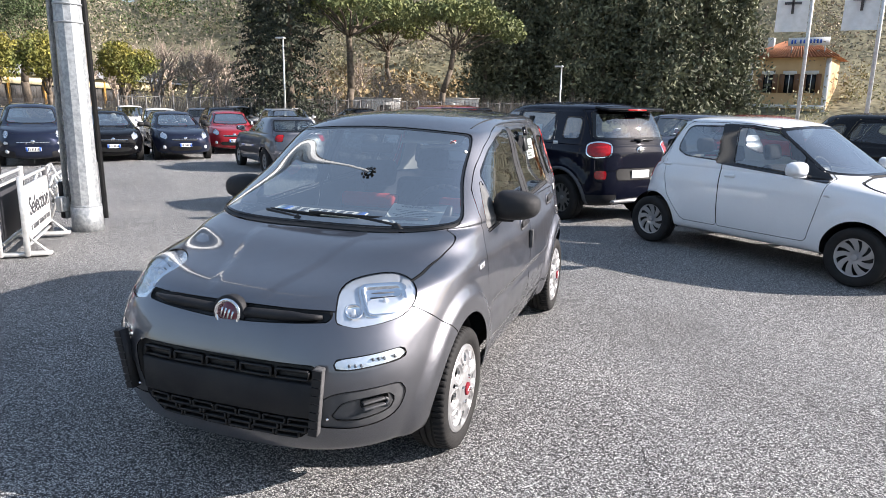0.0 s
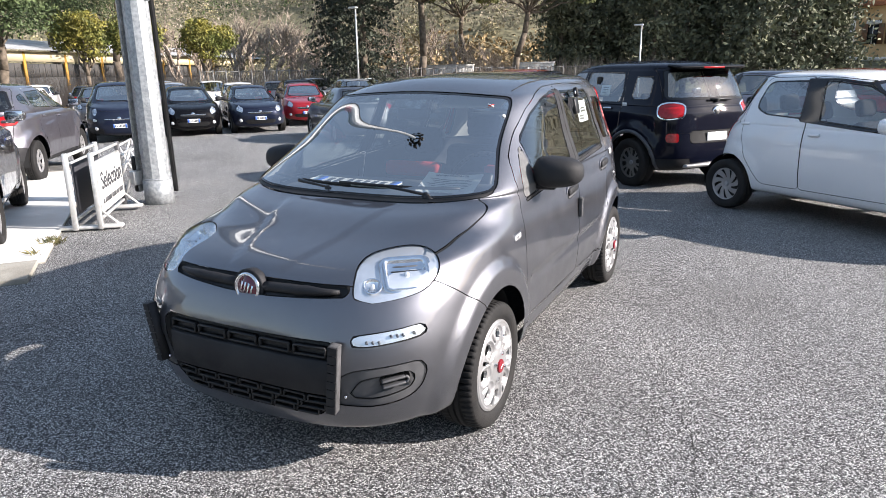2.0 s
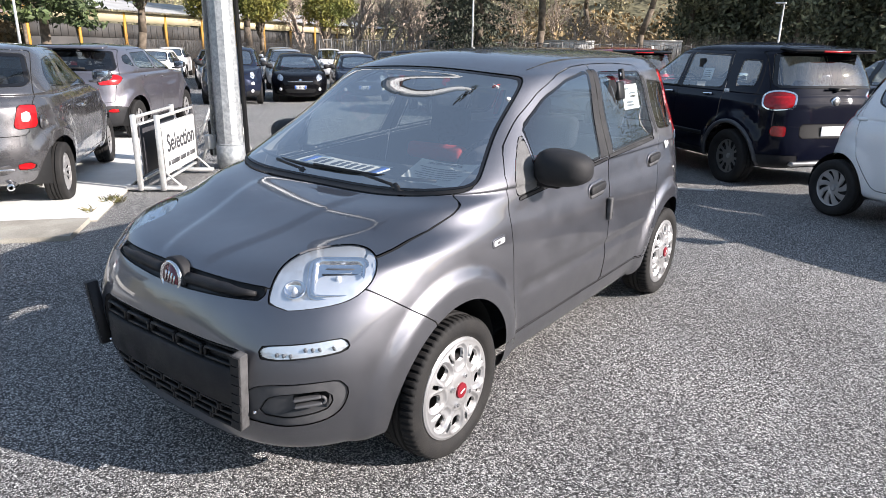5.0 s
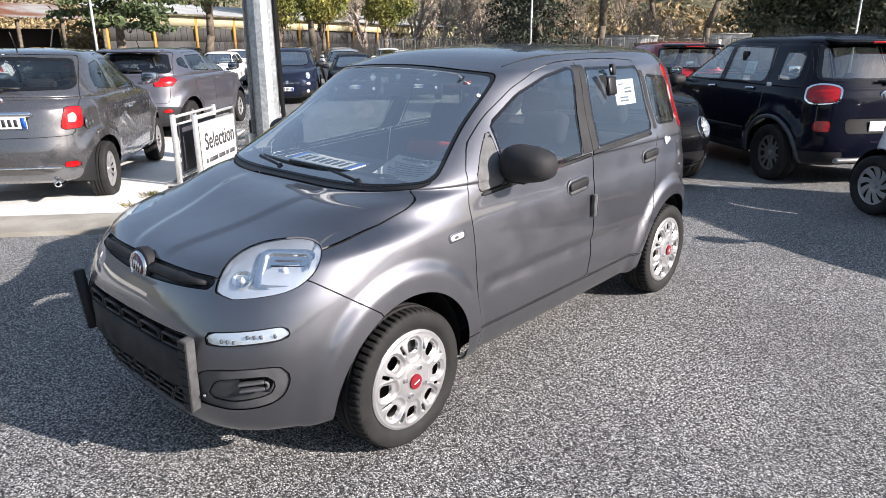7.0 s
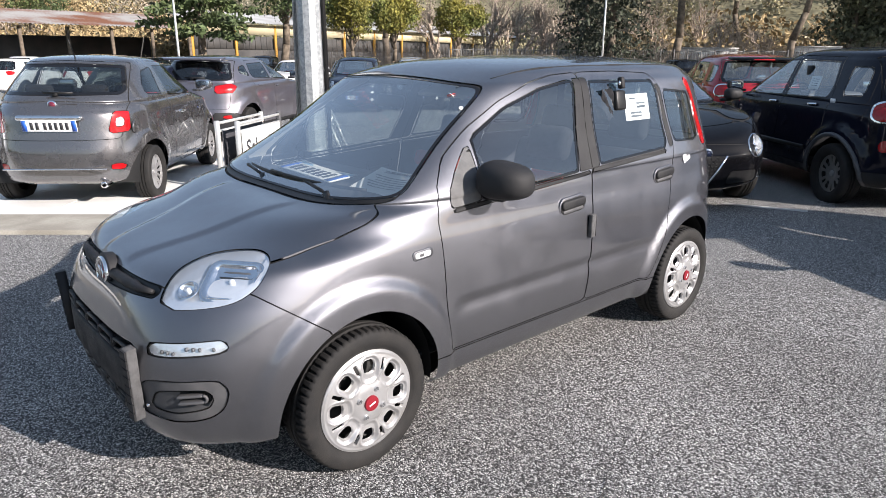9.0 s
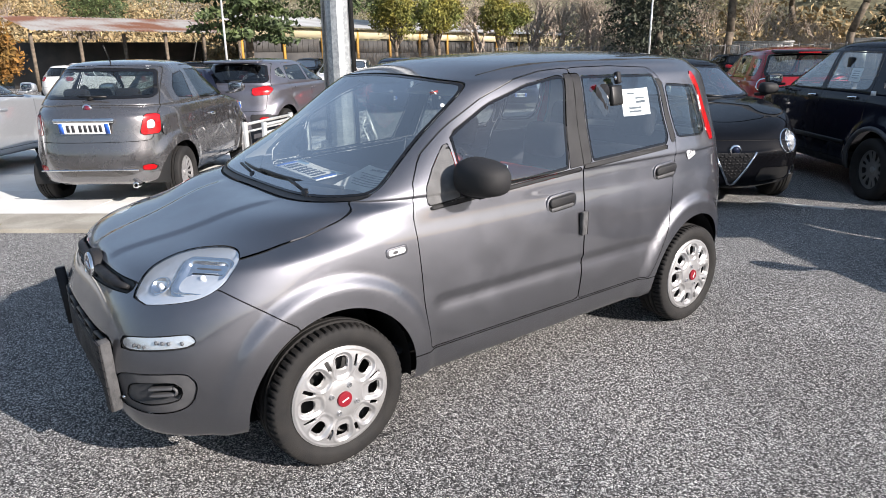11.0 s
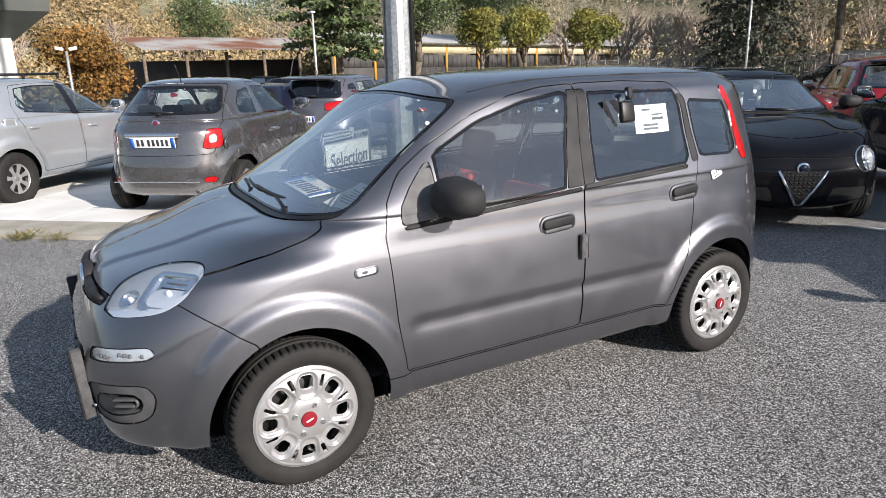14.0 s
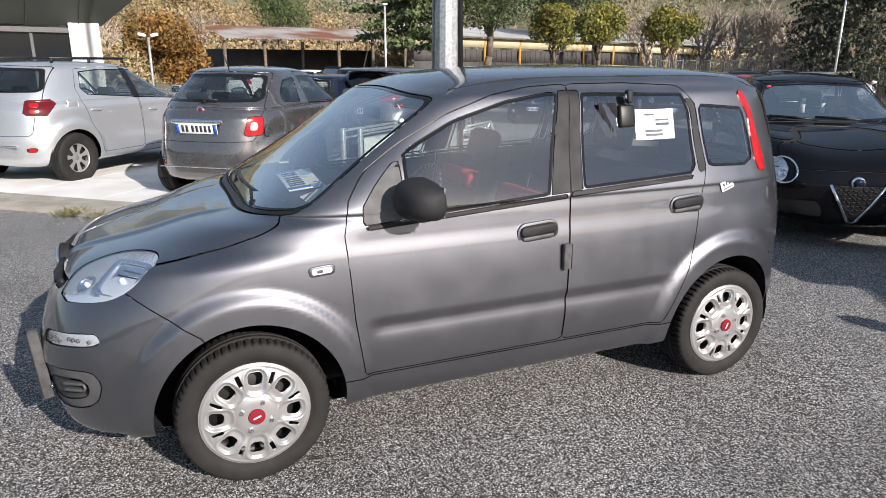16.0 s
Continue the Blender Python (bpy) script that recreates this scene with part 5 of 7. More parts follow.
CROSS = dict(nose=-0.84, tail=3.26, hood=0.86, half=0.875, base=2.606, cowl=(0.20, 1.06), header=(1.02, 1.48), top=1.575, belt=(3.10, 1.10), rear_roof=2.86, belt_half=0.80, roof_half=0.60,
              wheel=0.335, arch=0.40, flare=0.028, bpillar=1.44, cpillar=2.26, track=0.775, tint="dark_window", rear_tint="privacy", rear_square=3.2, low=0.21, gate_low=0.66, rear_sill=0.05, rise=0.08,
              glass_q=[(2.36, 1.20), (2.66, 1.27), (2.58, 1.38), (2.36, 1.41)],
              lamps=[("headlight", "fcorner", [(-0.2, 0.72), (-0.1, 0.84), (0.22, 0.92), (0.22, 0.82)], "lens"),
                     ("tail_lamp", "rcorner", [(-1.93, 0.93), (-1.90, 1.06), (-1.62, 1.10), (-1.50, 1.05), (-1.62, 0.94)], "redlens"),
                     ("rear_reflector", "rcorner", [(-1.84, 0.50), (-1.84, 0.56), (-1.66, 0.56), (-1.66, 0.50)], "redlens")],
              trims=[("bumper_cladding", "side", [(-3, 0), (-3, 0.42), (-0.46, 0.40), (0.4, 0.35), (2.2, 0.35), (3.05, 0.60), (5, 0.62), (5, 0)], "plastic", 0.01)])
FAMILY = dict(nose=-0.80, tail=3.24, hood=0.82, half=0.855, base=2.59, cowl=(0.30, 1.01), header=(1.05, 1.478), top=1.56, belt=(3.12, 1.04), rear_roof=2.80, belt_half=0.79, roof_half=0.60,
               wheel=0.31, arch=0.37, flare=0.024, bpillar=1.32, cpillar=2.26, track=0.76, tint="window", rear_tint="dark_window", rear_square=3.4, gate_low=0.64, rise=0.05, rear_sill=0.13,
               glass_f=[(0.48, 1.0), (1.285, 1.045), (1.31, 1.44), (1.12, 1.435), (0.90, 1.33)], glass_r=[(1.40, 1.055), (2.24, 1.118), (2.32, 1.20), (2.22, 1.42), (1.90, 1.445), (1.43, 1.445)], mirror_mat="paint",
               door_r=[(1.325, 0.34), (1.345, 1.0), (1.37, 1.475), (1.95, 1.475), (2.28, 1.45), (2.40, 1.20), (2.38, 1.02), (2.28, 0.70), (2.20, 0.55), (2.15, 0.34)],
               lamps=[("headlight", "fcorner", [(-0.2, 0.66), (-0.1, 0.80), (0.22, 0.88), (0.22, 0.74)], "lens"),
                      ("lamp_cell", "rcorner", [(-1.735, 0.985), (-1.71, 1.045), (-1.60, 1.05), (-1.60, 0.99)], "redlens"),
                      ("lamp_cell", "rcorner", [(-1.735, 0.915), (-1.735, 0.965), (-1.60, 0.97), (-1.60, 0.905)], "redlens"),
                      ("tail_lamp", "rcorner", [(-1.80, 0.895), (-1.755, 1.075), (-1.475, 1.085), (-1.41, 1.03), (-1.53, 0.88)], "redsmoke"),
                      ("rear_reflector", "rcorner", [(-1.82, 0.435), (-1.82, 0.49), (-1.68, 0.49), (-1.68, 0.435)], "redlens")],
               trims=[("window_frame", "side", [(1.25, 1.035), (1.42, 1.045), (1.44, 1.46), (1.29, 1.455)], "frit", 0.004)])
COUPE = dict(nose=-0.86, tail=3.18, hood=0.68, half=0.845, base=2.51, cowl=(0.42, 0.98), header=(1.14, 1.36), top=1.445, belt=(3.0, 1.0), rear_roof=2.45, belt_half=0.775, roof_half=0.56,
            wheel=0.31, arch=0.36, flare=0.02, bpillar=1.62, track=0.75, doors=3, tint="dark_window", rear_square=3.0,
            glass_q=[(1.70, 1.03), (2.15, 1.09), (2.10, 1.22), (1.70, 1.31)],
            lamps=[("headlight", "fcorner", [(-0.16, 0.60), (-0.15, 0.68), (-0.06, 0.76), (0.06, 0.765), (0.11, 0.70), (0.08, 0.60), (-0.03, 0.55), (-0.12, 0.555)], "lens"),
                   ("tail_lamp", "rcorner", [(-1.80, 0.82), (-1.80, 1.0), (-1.6, 1.0), (-1.6, 0.82)], "redlens")],
            trims=[("grille", "front", [(-0.3, 0.255), (0.03, 0.255), (0.20, 0.565), (-0.3, 0.565)], "satin", 0.012),
                   ("lower_grille", "front", [(0.22, 0.28), (0.60, 0.30), (0.58, 0.42), (0.27, 0.42)], "satin", 0.02)])
SUPERMINI = dict(nose=-0.80, tail=3.20, hood=0.78, half=0.86, base=2.58, cowl=(0.35, 0.99), header=(1.1, 1.39), top=1.48, belt=(3.08, 0.98), rear_roof=2.7, belt_half=0.79, roof_half=0.58,
            wheel=0.305, arch=0.36, flare=0.02, bpillar=1.5, cpillar=2.2, track=0.76, tint="dark_window", rear_square=3.2,
            lamps=[("headlight", "fcorner", [(-0.16, 0.64), (-0.08, 0.80), (0.2, 0.90), (0.18, 0.74)], "lens"), ("tail_lamp", "rcorner", [(-1.86, 0.84), (-1.88, 1.02), (-1.56, 1.03), (-1.62, 0.86)], "redlens")],
            trims=[("grille", "front", [(-0.3, 0.30), (0.45, 0.32), (0.5, 0.44), (-0.3, 0.46)], "satin", 0.02), ("upper_grille", "front", [(-0.3, 0.60), (0.36, 0.61), (0.40, 0.68), (-0.3, 0.67)], "satin", 0.02)])
ROW = "cars parked in the lot"


def extras_city(car, skin, whole):
    for sg in (1, -1):
        for y, z in ((1.345, 0.892), (2.20, 0.950)):
            h = part("door_handle", box(0, 0, 0, 0.035, 0.12, 0.035, 0.015, 3), M["white"], car)
            h.matrix_basis = pose(sg * (side_x(whole, y, z) + 0.012), y, z)
        h = part("repeater_lens", box(0, 0, 0, 0.015, 0.06, 0.025, 0.006, 2), M["whitelens"], car)
        h.matrix_basis = pose(sg * (side_x(whole, 0.31, 0.805) + 0.003), 0.31, 0.805)
    return skin


def rear_y(whole, x, z):
    V = whole.V[whole.V[:, 1] > 1.8]
    d = (np.abs(V[:, 0]) - abs(x)) ** 2 + (V[:, 2] - z) ** 2
    return float(V[np.argsort(d)[:6], 1].mean())


def rear_wiper(car, whole, z, half=0.26):
    bm = bmesh.new()
    y = rear_y(whole, 0, z)
    rod((0.0, y + 0.01, z), (-0.05, y + 0.02, z + 0.02), 0.018, bm, 8)
    rod((half * 0.4, y + 0.022, z + 0.03), (-half, y + 0.024, z + 0.025), 0.012, bm, 8)
    part("rear_wiper", bm, M["satin"], car)


def round_badge(car, whole, x, z, r, rear=True, field="badge"):
    y = rear_y(whole, x, z) if rear else on_skin(whole, x, z)
    b = part("badge", lathe([(0.0005, 0.010), (r * 0.9, 0.010), (r, 0.006), (r, -0.01)], 28), M["chrome"], car, "round chrome badge")
    b.matrix_basis = pose(x, y + (0.002 if rear else -0.002), z, 0, 0, 90 if rear else -90)
    part("badge_field", lathe([(0.0005, 0.0125), (r * 0.72, 0.0115), (r * 0.72, 0.008)], 28), M[field], b)
    return b


def handles(car, whole, spots, material):
    for sg in (1, -1):
        for y, z in spots:
            h = part("door_handle", box(0, 0, 0, 0.035, 0.17, 0.032, 0.014, 3), M[material], car)
            h.matrix_basis = pose(sg * (side_x(whole, y, z) + 0.014), y, z, 3)


def extras_tall(car, skin, whole):
    handles(car, whole, ((1.26, 1.02), (2.10, 1.04)), "chrome")
    rear_wiper(car, whole, 1.14)
    round_badge(car, whole, 0, 1.02, 0.062, field="darkalloy")
    plate_on(car, pose(0, rear_y(whole, 0, 0.70) + 0.012, 0.70, 0, 0, 180), False, 0.34)
    sp = part("roof_spoiler", box(0, 3.02, 1.585, 1.12, 0.26, 0.045, 0.02, 2, pose(0, 0, 0, -6)), M["black"], car)
    part("brake_light", box(0, 3.152, 1.57, 0.36, 0.02, 0.022, 0.006), M["redlens"], sp, "red high brake light")
    for sg in (1, -1):
        strip = part("door_strip", box(0, 0, 0, 0.03, 1.6, 0.05, 0.012), M["satin"], car)
        strip.matrix_basis = pose(sg * (side_x(whole, 1.3, 0.55) + 0.01), 1.3, 0.55)
    sh = part("window_sheet", box(0, 0, 0, 0.004, 0.20, 0.15), M["paper"], car, "white sheet inside the rear door window")
    sh.matrix_basis = pose(0.725, 1.88, 1.27, 0, -14, 0)
    for k in range(4):
        part("printed_line", box(0.003, 0, 0.04 - 0.025 * k, 0.001, 0.12, 0.008), M["ink"], sh)
    part("key_box", box(0.705, 1.72, 1.40, 0.05, 0.09, 0.12, 0.012, 2), M["satin"], car)
    st = part("wing_sticker", box(0, 0, 0, 0.002, 0.09, 0.045), M["paper"], car, "small pale sticker")
    st.matrix_basis = pose(side_x(whole, 2.42, 1.10) + 0.002, 2.42, 1.10)
    for sg in (1, -1):
        for yw in (0.0, 2.612):
            rim = [(sg * (side_x(whole, yw + 0.44 * math.cos(a), max(0.33 + 0.44 * math.sin(a), 0.3)) + 0.002), yw + 0.425 * math.cos(a), 0.33 + 0.425 * math.sin(a)) for a in np.linspace(-0.1, math.pi + 0.1, 22)]
            part("arch_trim", tube(rim, 0.026, 8), M["greyplastic"], car, "grey plastic wheel arch trim")
    part("skid_plate", box(0, 3.20, 0.33, 1.0, 0.22, 0.05, 0.02), M["alloy"], car, "silver skid plate")
    return skin


def extras_round(car, skin, whole):
    handles(car, whole, ((1.32, 0.86),), "chrome")
    rear_wiper(car, whole, 1.125, 0.2)
    round_badge(car, whole, 0, 1.035, 0.048)
    y = rear_y(whole, 0, 0.85)
    plate_on(car, pose(0, y + 0.03, 0.845, 8, 0, 180))
    part("plate_garnish", box(0, y + 0.018, 0.922, 0.62, 0.06, 0.052, 0.022, 3), M["chrome"], car, "chrome garnish above the plate")
    part("bumper_strip", box(0, rear_y(whole, 0, 0.42) + 0.002, 0.42, 1.0, 0.02, 0.014, 0.005), M["chrome"], car, "chrome strip along the bumper")
    bm = lathe([(0.02, 0.0), (0.032, 0.0), (0.034, -0.01), (0.034, -0.16)], 20)
    ex = part("exhaust", bm, M["chrome"], car)
    ex.matrix_basis = pose(-0.42, 2.84, 0.25, 0, 0, 90)
    part("aerial", rod((0, 2.1, 1.46), (0, 2.22, 1.66), 0.006, None, 6), M["satin"], car)
    cap_ = part("fuel_cap", lathe([(0.0005, 0.006), (0.062, 0.004), (0.066, 0.0), (0.066, -0.01)], 28), M["warmgrey"], car)
    cap_.matrix_basis = pose(-side_x(whole, 2.52, 0.80) + 0.0, 2.52, 0.80, 0, 0, 180)
    return skin


def extras_crossover(car, skin, whole):
    handles(car, whole, ((1.30, 1.0), (2.12, 1.04)), "crossover")
    rear_wiper(car, whole, 1.17)
    plate_on(car, pose(0, rear_y(whole, 0, 0.80) + 0.012, 0.78, 0, 0, 180))
    part("roof_spoiler", box(0, 2.90, 1.52, 1.08, 0.22, 0.04, 0.018, 2, pose(0, 0, 0, -8)), M["crossover"], car)
    part("aerial", rod((0, 2.55, 1.56), (0, 2.66, 1.74), 0.006, None, 6), M["satin"], car)
    return skin


def extras_family(car, skin, whole):
    handles(car, whole, ((1.09, 0.86), (2.20, 0.92)), "silver")
    rear_wiper(car, whole, 1.19)
    for sg in (1, -1):
        bm = bmesh.new()
        rod((sg * 0.55, 1.25, 1.59), (sg * 0.53, 2.55, 1.59), 0.018, bm, 8)
        for y in (1.27, 1.9, 2.53):
            rod((sg * 0.55, y, 1.53), (sg * 0.545, y, 1.59), 0.02, bm, 8)
        part("roof_rail", bm, M["satin"], car, "black roof rail")
        fl = part("fuel_flap", box(0, 0, 0, 0.01, 0.17, 0.15, 0.02, 2), M["silver"], car)
        fl.matrix_basis = pose(sg * (side_x(whole, 2.55, 0.99) - 0.001), 2.55, 0.99, 0, 0, sg * 5)
    part("bumper_strip", box(0, rear_y(whole, 0, 0.5), 0.52, 1.1, 0.02, 0.02, 0.006), M["chrome"], car)
    return skin


def extras_coupe(car, skin, whole):
    round_badge(car, whole, 0, 0.588, 0.055, rear=False, field="blue")
    for sg in (1, -1):
        bm = bmesh.new()
        pts = [(sg * 0.205, 0.57), (sg * 0.12, 0.41), (sg * 0.032, 0.255), (0.0, 0.245)]
        bm = tube([(x0, on_skin(whole, x0, z0) - 0.006, z0) for x0, z0 in pts], 0.013, 8)
        part("shield_rim", bm, M["chrome"], car, "bright rim of the shield grille")
        fx, fz = sg * 0.66, 0.36
        fog = part("fog_lamp", lathe([(0.0005, 0.012), (0.03, 0.008), (0.036, 0.012), (0.045, 0.006), (0.045, -0.01)], 24), M["chrome"], car)
        fog.matrix_basis = pose(fx, on_skin(whole, fx, fz) - 0.004, fz, 0, 0, -90 + sg * 40)
        ring = [(sg * (0.555 + 0.10 * math.cos(k * math.pi / 13)), 0.66 + 0.105 * math.sin(k * math.pi / 13)) for k in range(27)]
        rim = tube([(x0, on_skin(whole, x0, z0) - 0.003, z0) for x0, z0 in ring], 0.009, 6)
        part("lamp_ring", rim, M["chrome"], car, "chrome ring round the headlight")
    mesh = bmesh.new()
    for r in range(9):
        for c in range(5):
            z = 0.545 - r * 0.034
            x = (c - 2) * 0.075 + (0.0375 if r % 2 else 0)
            if abs(x) > 0.17 - r * 0.019:
                continue
            y = on_skin(whole, x, z) - 0.004
            for k in range(6):
                a0, a1 = math.pi / 3 * k + math.pi / 6, math.pi / 3 * (k + 1) + math.pi / 6
                rod((x + 0.036 * math.cos(a0), y, z + 0.02 * math.sin(a0)), (x + 0.036 * math.cos(a1), y, z + 0.02 * math.sin(a1)), 0.003, mesh, 4)
    tagged(part("honeycomb", mesh, M["plastic"], car, "black honeycomb mesh"), kind="stuff")
    for x0, x1 in ((0.42, -0.10), (-0.08, -0.52)):
        part("wiper", tube([(x0, 0.46 + 0.15 * abs(x0) ** 2, 1.005), ((x0 + x1) / 2, 0.47, 1.03), (x1, 0.49 + 0.2 * abs(x1) ** 2, 1.035)], 0.011, 6), M["satin"], car)
    tag = part("window_tag", box(0, 0, 0, 0.06, 0.003, 0.03), M["seatred"], car, "red tag at the top of the windscreen")
    tag.matrix_basis = pose(-0.47, 1.13, 1.31, -52, 0, -12)
    for sg in (1, -1):
        part("sheet", box(sg * 0.1 + 0.05, 1.35, 1.10, 0.05, 0.02, 0.16), M["paper"], car)
    return skin


def front_plate(car, skin, whole):
    plate_on(car, pose(0, on_skin(whole, 0, 0.48) - 0.012, 0.48), True, 0.36)
    for sg in (1, -1):
        fog = part("fog_lamp", lathe([(0.0005, 0.010), (0.05, 0.006), (0.055, -0.01)], 16), M["whitelens"], car)
        fog.matrix_basis = pose(sg * 0.60, on_skin(whole, 0.60, 0.42) - 0.004, 0.42, 0, 0, -90 + sg * 30)
        wing = part("grille_bar", box(0, 0, 0, 0.34, 0.02, 0.02, 0.006), M["chrome"], car, "chrome bar of the grille")
        wing.matrix_basis = pose(sg * 0.21, on_skin(whole, 0.21, 0.66) - 0.004, 0.66, 0, 0, sg * 6)
    round_badge(car, whole, 0, 0.68, 0.05, rear=False, field="chrome")
    return skin




def stand(x, y, heading, on=0.0):
    return pose(x, y, ground_z(x, y) + on, 0, 0, heading + 90)


build_car("small_car", CITY, "white", pose(3.67, 4.70, 0, 0, 0, 52.6), "white five-door city car with silver wheel covers", "twist", 0.62, extras_city, group=ROW)
build_car("family_car", TALL, "navy", pose(-1.46, 9.01, -0.03, 0, 0, 231.2), "blue-black tall family car seen with its red round tail lamps", "dark", 0.6, extras_tall, group=ROW)
build_car("retro_city_car", ROUND, "warmgrey", pose(-7.10, 1.926, -0.011, 0, 0, 232.8), "warm grey three-door retro city car on white paving", "multi", 0.65, extras_round, group=ROW)
build_car("crossover_car", CROSS, "crossover", pose(-11.3, 5.74, -0.115, 0, 0, 220.3), "mauve grey crossover car on white paving", "five", 0.5, extras_crossover, group=ROW)
build_car("estate_hatchback", FAMILY, "silver", pose(-9.48, -0.195, -0.006, 0, 0, 230.4), "silver hatchback with black roof rails on white paving", "five", 0.55, extras_family, group=ROW)
build_car("sports_hatchback", COUPE, "black", pose(-1.23, 5.66, 0, 0, 0, 50.6), "black three-door hatchback with a chrome shield grille", "five", 0.6, extras_coupe, group=ROW)


def far_car(name, p, colour, x, y, heading, label, fine=0.28, extra=None, seats=False):
    return build_car(name, p, colour, pose(x, y, ground_z(x, y), 0, 0, heading + 90), label, "five", fine, extra, seats, ROW)


def spot(n, e):
    return ne(n, e)


far_car("family_car", TALL, "blue", *spot(18.6, -1.5), -40, "dark blue tall family car parked facing the lot", 0.3, front_plate)
far_car("hatchback_car", SUPERMINI, "black", *spot(19.6, 0.5), -40, "black hatchback parked facing the lot", 0.3, front_plate)
far_car("hatchback_car", SUPERMINI, "blue", *spot(19.6, 2.5), -40, "dark blue hatchback parked facing the lot", 0.3, front_plate)
far_car("hatchback_car", SUPERMINI, "red", *spot(21.8, 4.6), -48, "red hatchback parked facing the lot", 0.3, front_plate)
far_car("hatchback_car", COUPE, "grey", -9.8, 13.9, 141, "grey hatchback seen from behind", 0.3)
build_car("family_car", TALL, "red", pose(-4.92, 13.49, -0.12, 0, 0, 222.9), "red tall family car with round tail lamps", "dark", 0.45, extras_tall, group=ROW)
far_car("hatchback_car", FAMILY, "crossover", 0.4, 13.6, 140, "pale grey hatchback seen from behind", 0.3)
far_car("hatchback_car", SUPERMINI, "red", 4.6, 12.6, -40, "red hatchback parked among others", 0.3)
far_car("crossover_car", CROSS, "black", 6.0, 7.0, -40, "black crossover car parked among others", 0.35)
far_car("hatchback_car", SUPERMINI, "blue", *spot(11.5, -4.4), 141, "dark blue hatchback behind the display stand", 0.3)
random.seed(5)
far_kinds = [("hatchback_car", SUPERMINI, "white"), ("hatchback_car", FAMILY, "silver"), ("crossover_car", CROSS, "black"), ("hatchback_car", SUPERMINI, "grey"), ("small_car", CITY, "white")]
made = {}
spots = [(25.5, -5 + 2.6 * i, -40) for i in range(6)] + [(33 + random.uniform(-1, 1), -19 + 2.7 * i, -40 if i % 3 else 140) for i in range(13)] + [(27.5, -16 + 2.7 * i, 140) for i in range(4)]
for i, (n, e, h) in enumerate(spots):
    nm, p, c = far_kinds[(i * 3 + i // 5) % 5]
    x, y = spot(n, e)
    m = pose(x, y, ground_z(x, y), 0, 0, h + 90 + random.uniform(-3, 3))
    if (nm, c) in made:
        copy_thing(made[nm, c], m)
    else:
        made[nm, c] = build_car(nm, p, c, m, "%s %s in the far rows" % ({"grey": "dark grey"}.get(c, c), {"hatchback_car": "hatchback", "crossover_car": "crossover car", "small_car": "city car"}[nm]), "five", 0.22, None, False, ROW)


# ---- pole, sign, lot furniture ----
def pole_and_rails():
    x, y = -5.21, 3.38
    p = empty("lighting_mast", pose(x, y, 0), "tall galvanised many-sided steel mast with cable ducts", "mast")
    bm = bmesh.new()
    bmesh.ops.create_cone(bm, cap_ends=True, segments=12, radius1=0.166, radius2=0.092, depth=13.0, matrix=Matrix.Translation((0, 0, 6.5)))
    part("shaft", bm, M["galv"], p, "", False)
    part("foot", rod((0, 0, -0.05), (0, 0, 0.27), 0.182, None, 12), M["galv"], p)
    for z in (0.28, 2.42, 2.62):
        part("clamp", lathe([(0.160 - z * 0.006, -0.012), (0.174 - z * 0.006, -0.012), (0.174 - z * 0.006, 0.012), (0.160 - z * 0.006, 0.012)], 24), M["galv"], p).matrix_basis = pose(0, 0, z, 0, 90)
    for dx, dy, r in ((-0.20, -0.08, 0.022), (-0.17, -0.14, 0.018)):
        part("cable_pipe", rod((dx, dy, 0.12), (dx * 0.6, dy * 0.6, 9), r, None, 10), M["galv"], p)
    part("cable_channel", box(0.095, 0.124, 4.5, 0.050, 0.045, 8.8, 0.006, 1, pose(0, 0, 0, 0.4, -0.55)), M["satin"], p, "black cable channel")
    part("junction_box", box(-0.20, -0.16, 0.30, 0.10, 0.12, 0.18, 0.015, 2), M["aluminium"], p)
    for k in range(9):
        a = 2 * math.pi * k / 9
        part("floodlight", box(0, 0, 0, 0.10, 0.20, 0.15, 0.015, 1), M["satin"], p, "floodlight on the mast head").matrix_basis = pose(0.46 * math.cos(a), 0.46 * math.sin(a), 13.0, 0, 38, math.degrees(a))
    ring = tube([(0.30 * math.cos(k * math.pi / 12), 0.30 * math.sin(k * math.pi / 12), 13.05) for k in range(25)], 0.07, 6)
    for k in range(3):
        a = 2 * math.pi * k / 3
        rod((0, 0, 12.9), (0.30 * math.cos(a), 0.30 * math.sin(a), 13.05), 0.05, ring, 6)
    part("head_ring", ring, M["satin"], p, "dark ring that carries the floodlights")
    part("junction_box", box(-0.30, -0.02, 0.33, 0.06, 0.16, 0.46, 0.02, 2), M["satin"], p)
    return p


pole_and_rails()


def text_mesh(body, size, depth=0.002):
    c = bpy.data.curves.new("letters", "FONT")
    c.body, c.size, c.extrude = body, size, depth
    c.offset = size * 0.012
    c.align_x, c.align_y = "CENTER", "CENTER"
    tmp = bpy.data.objects.new("letters", c)
    me = bpy.data.meshes.new_from_object(tmp)
    bpy.data.objects.remove(tmp)
    return me


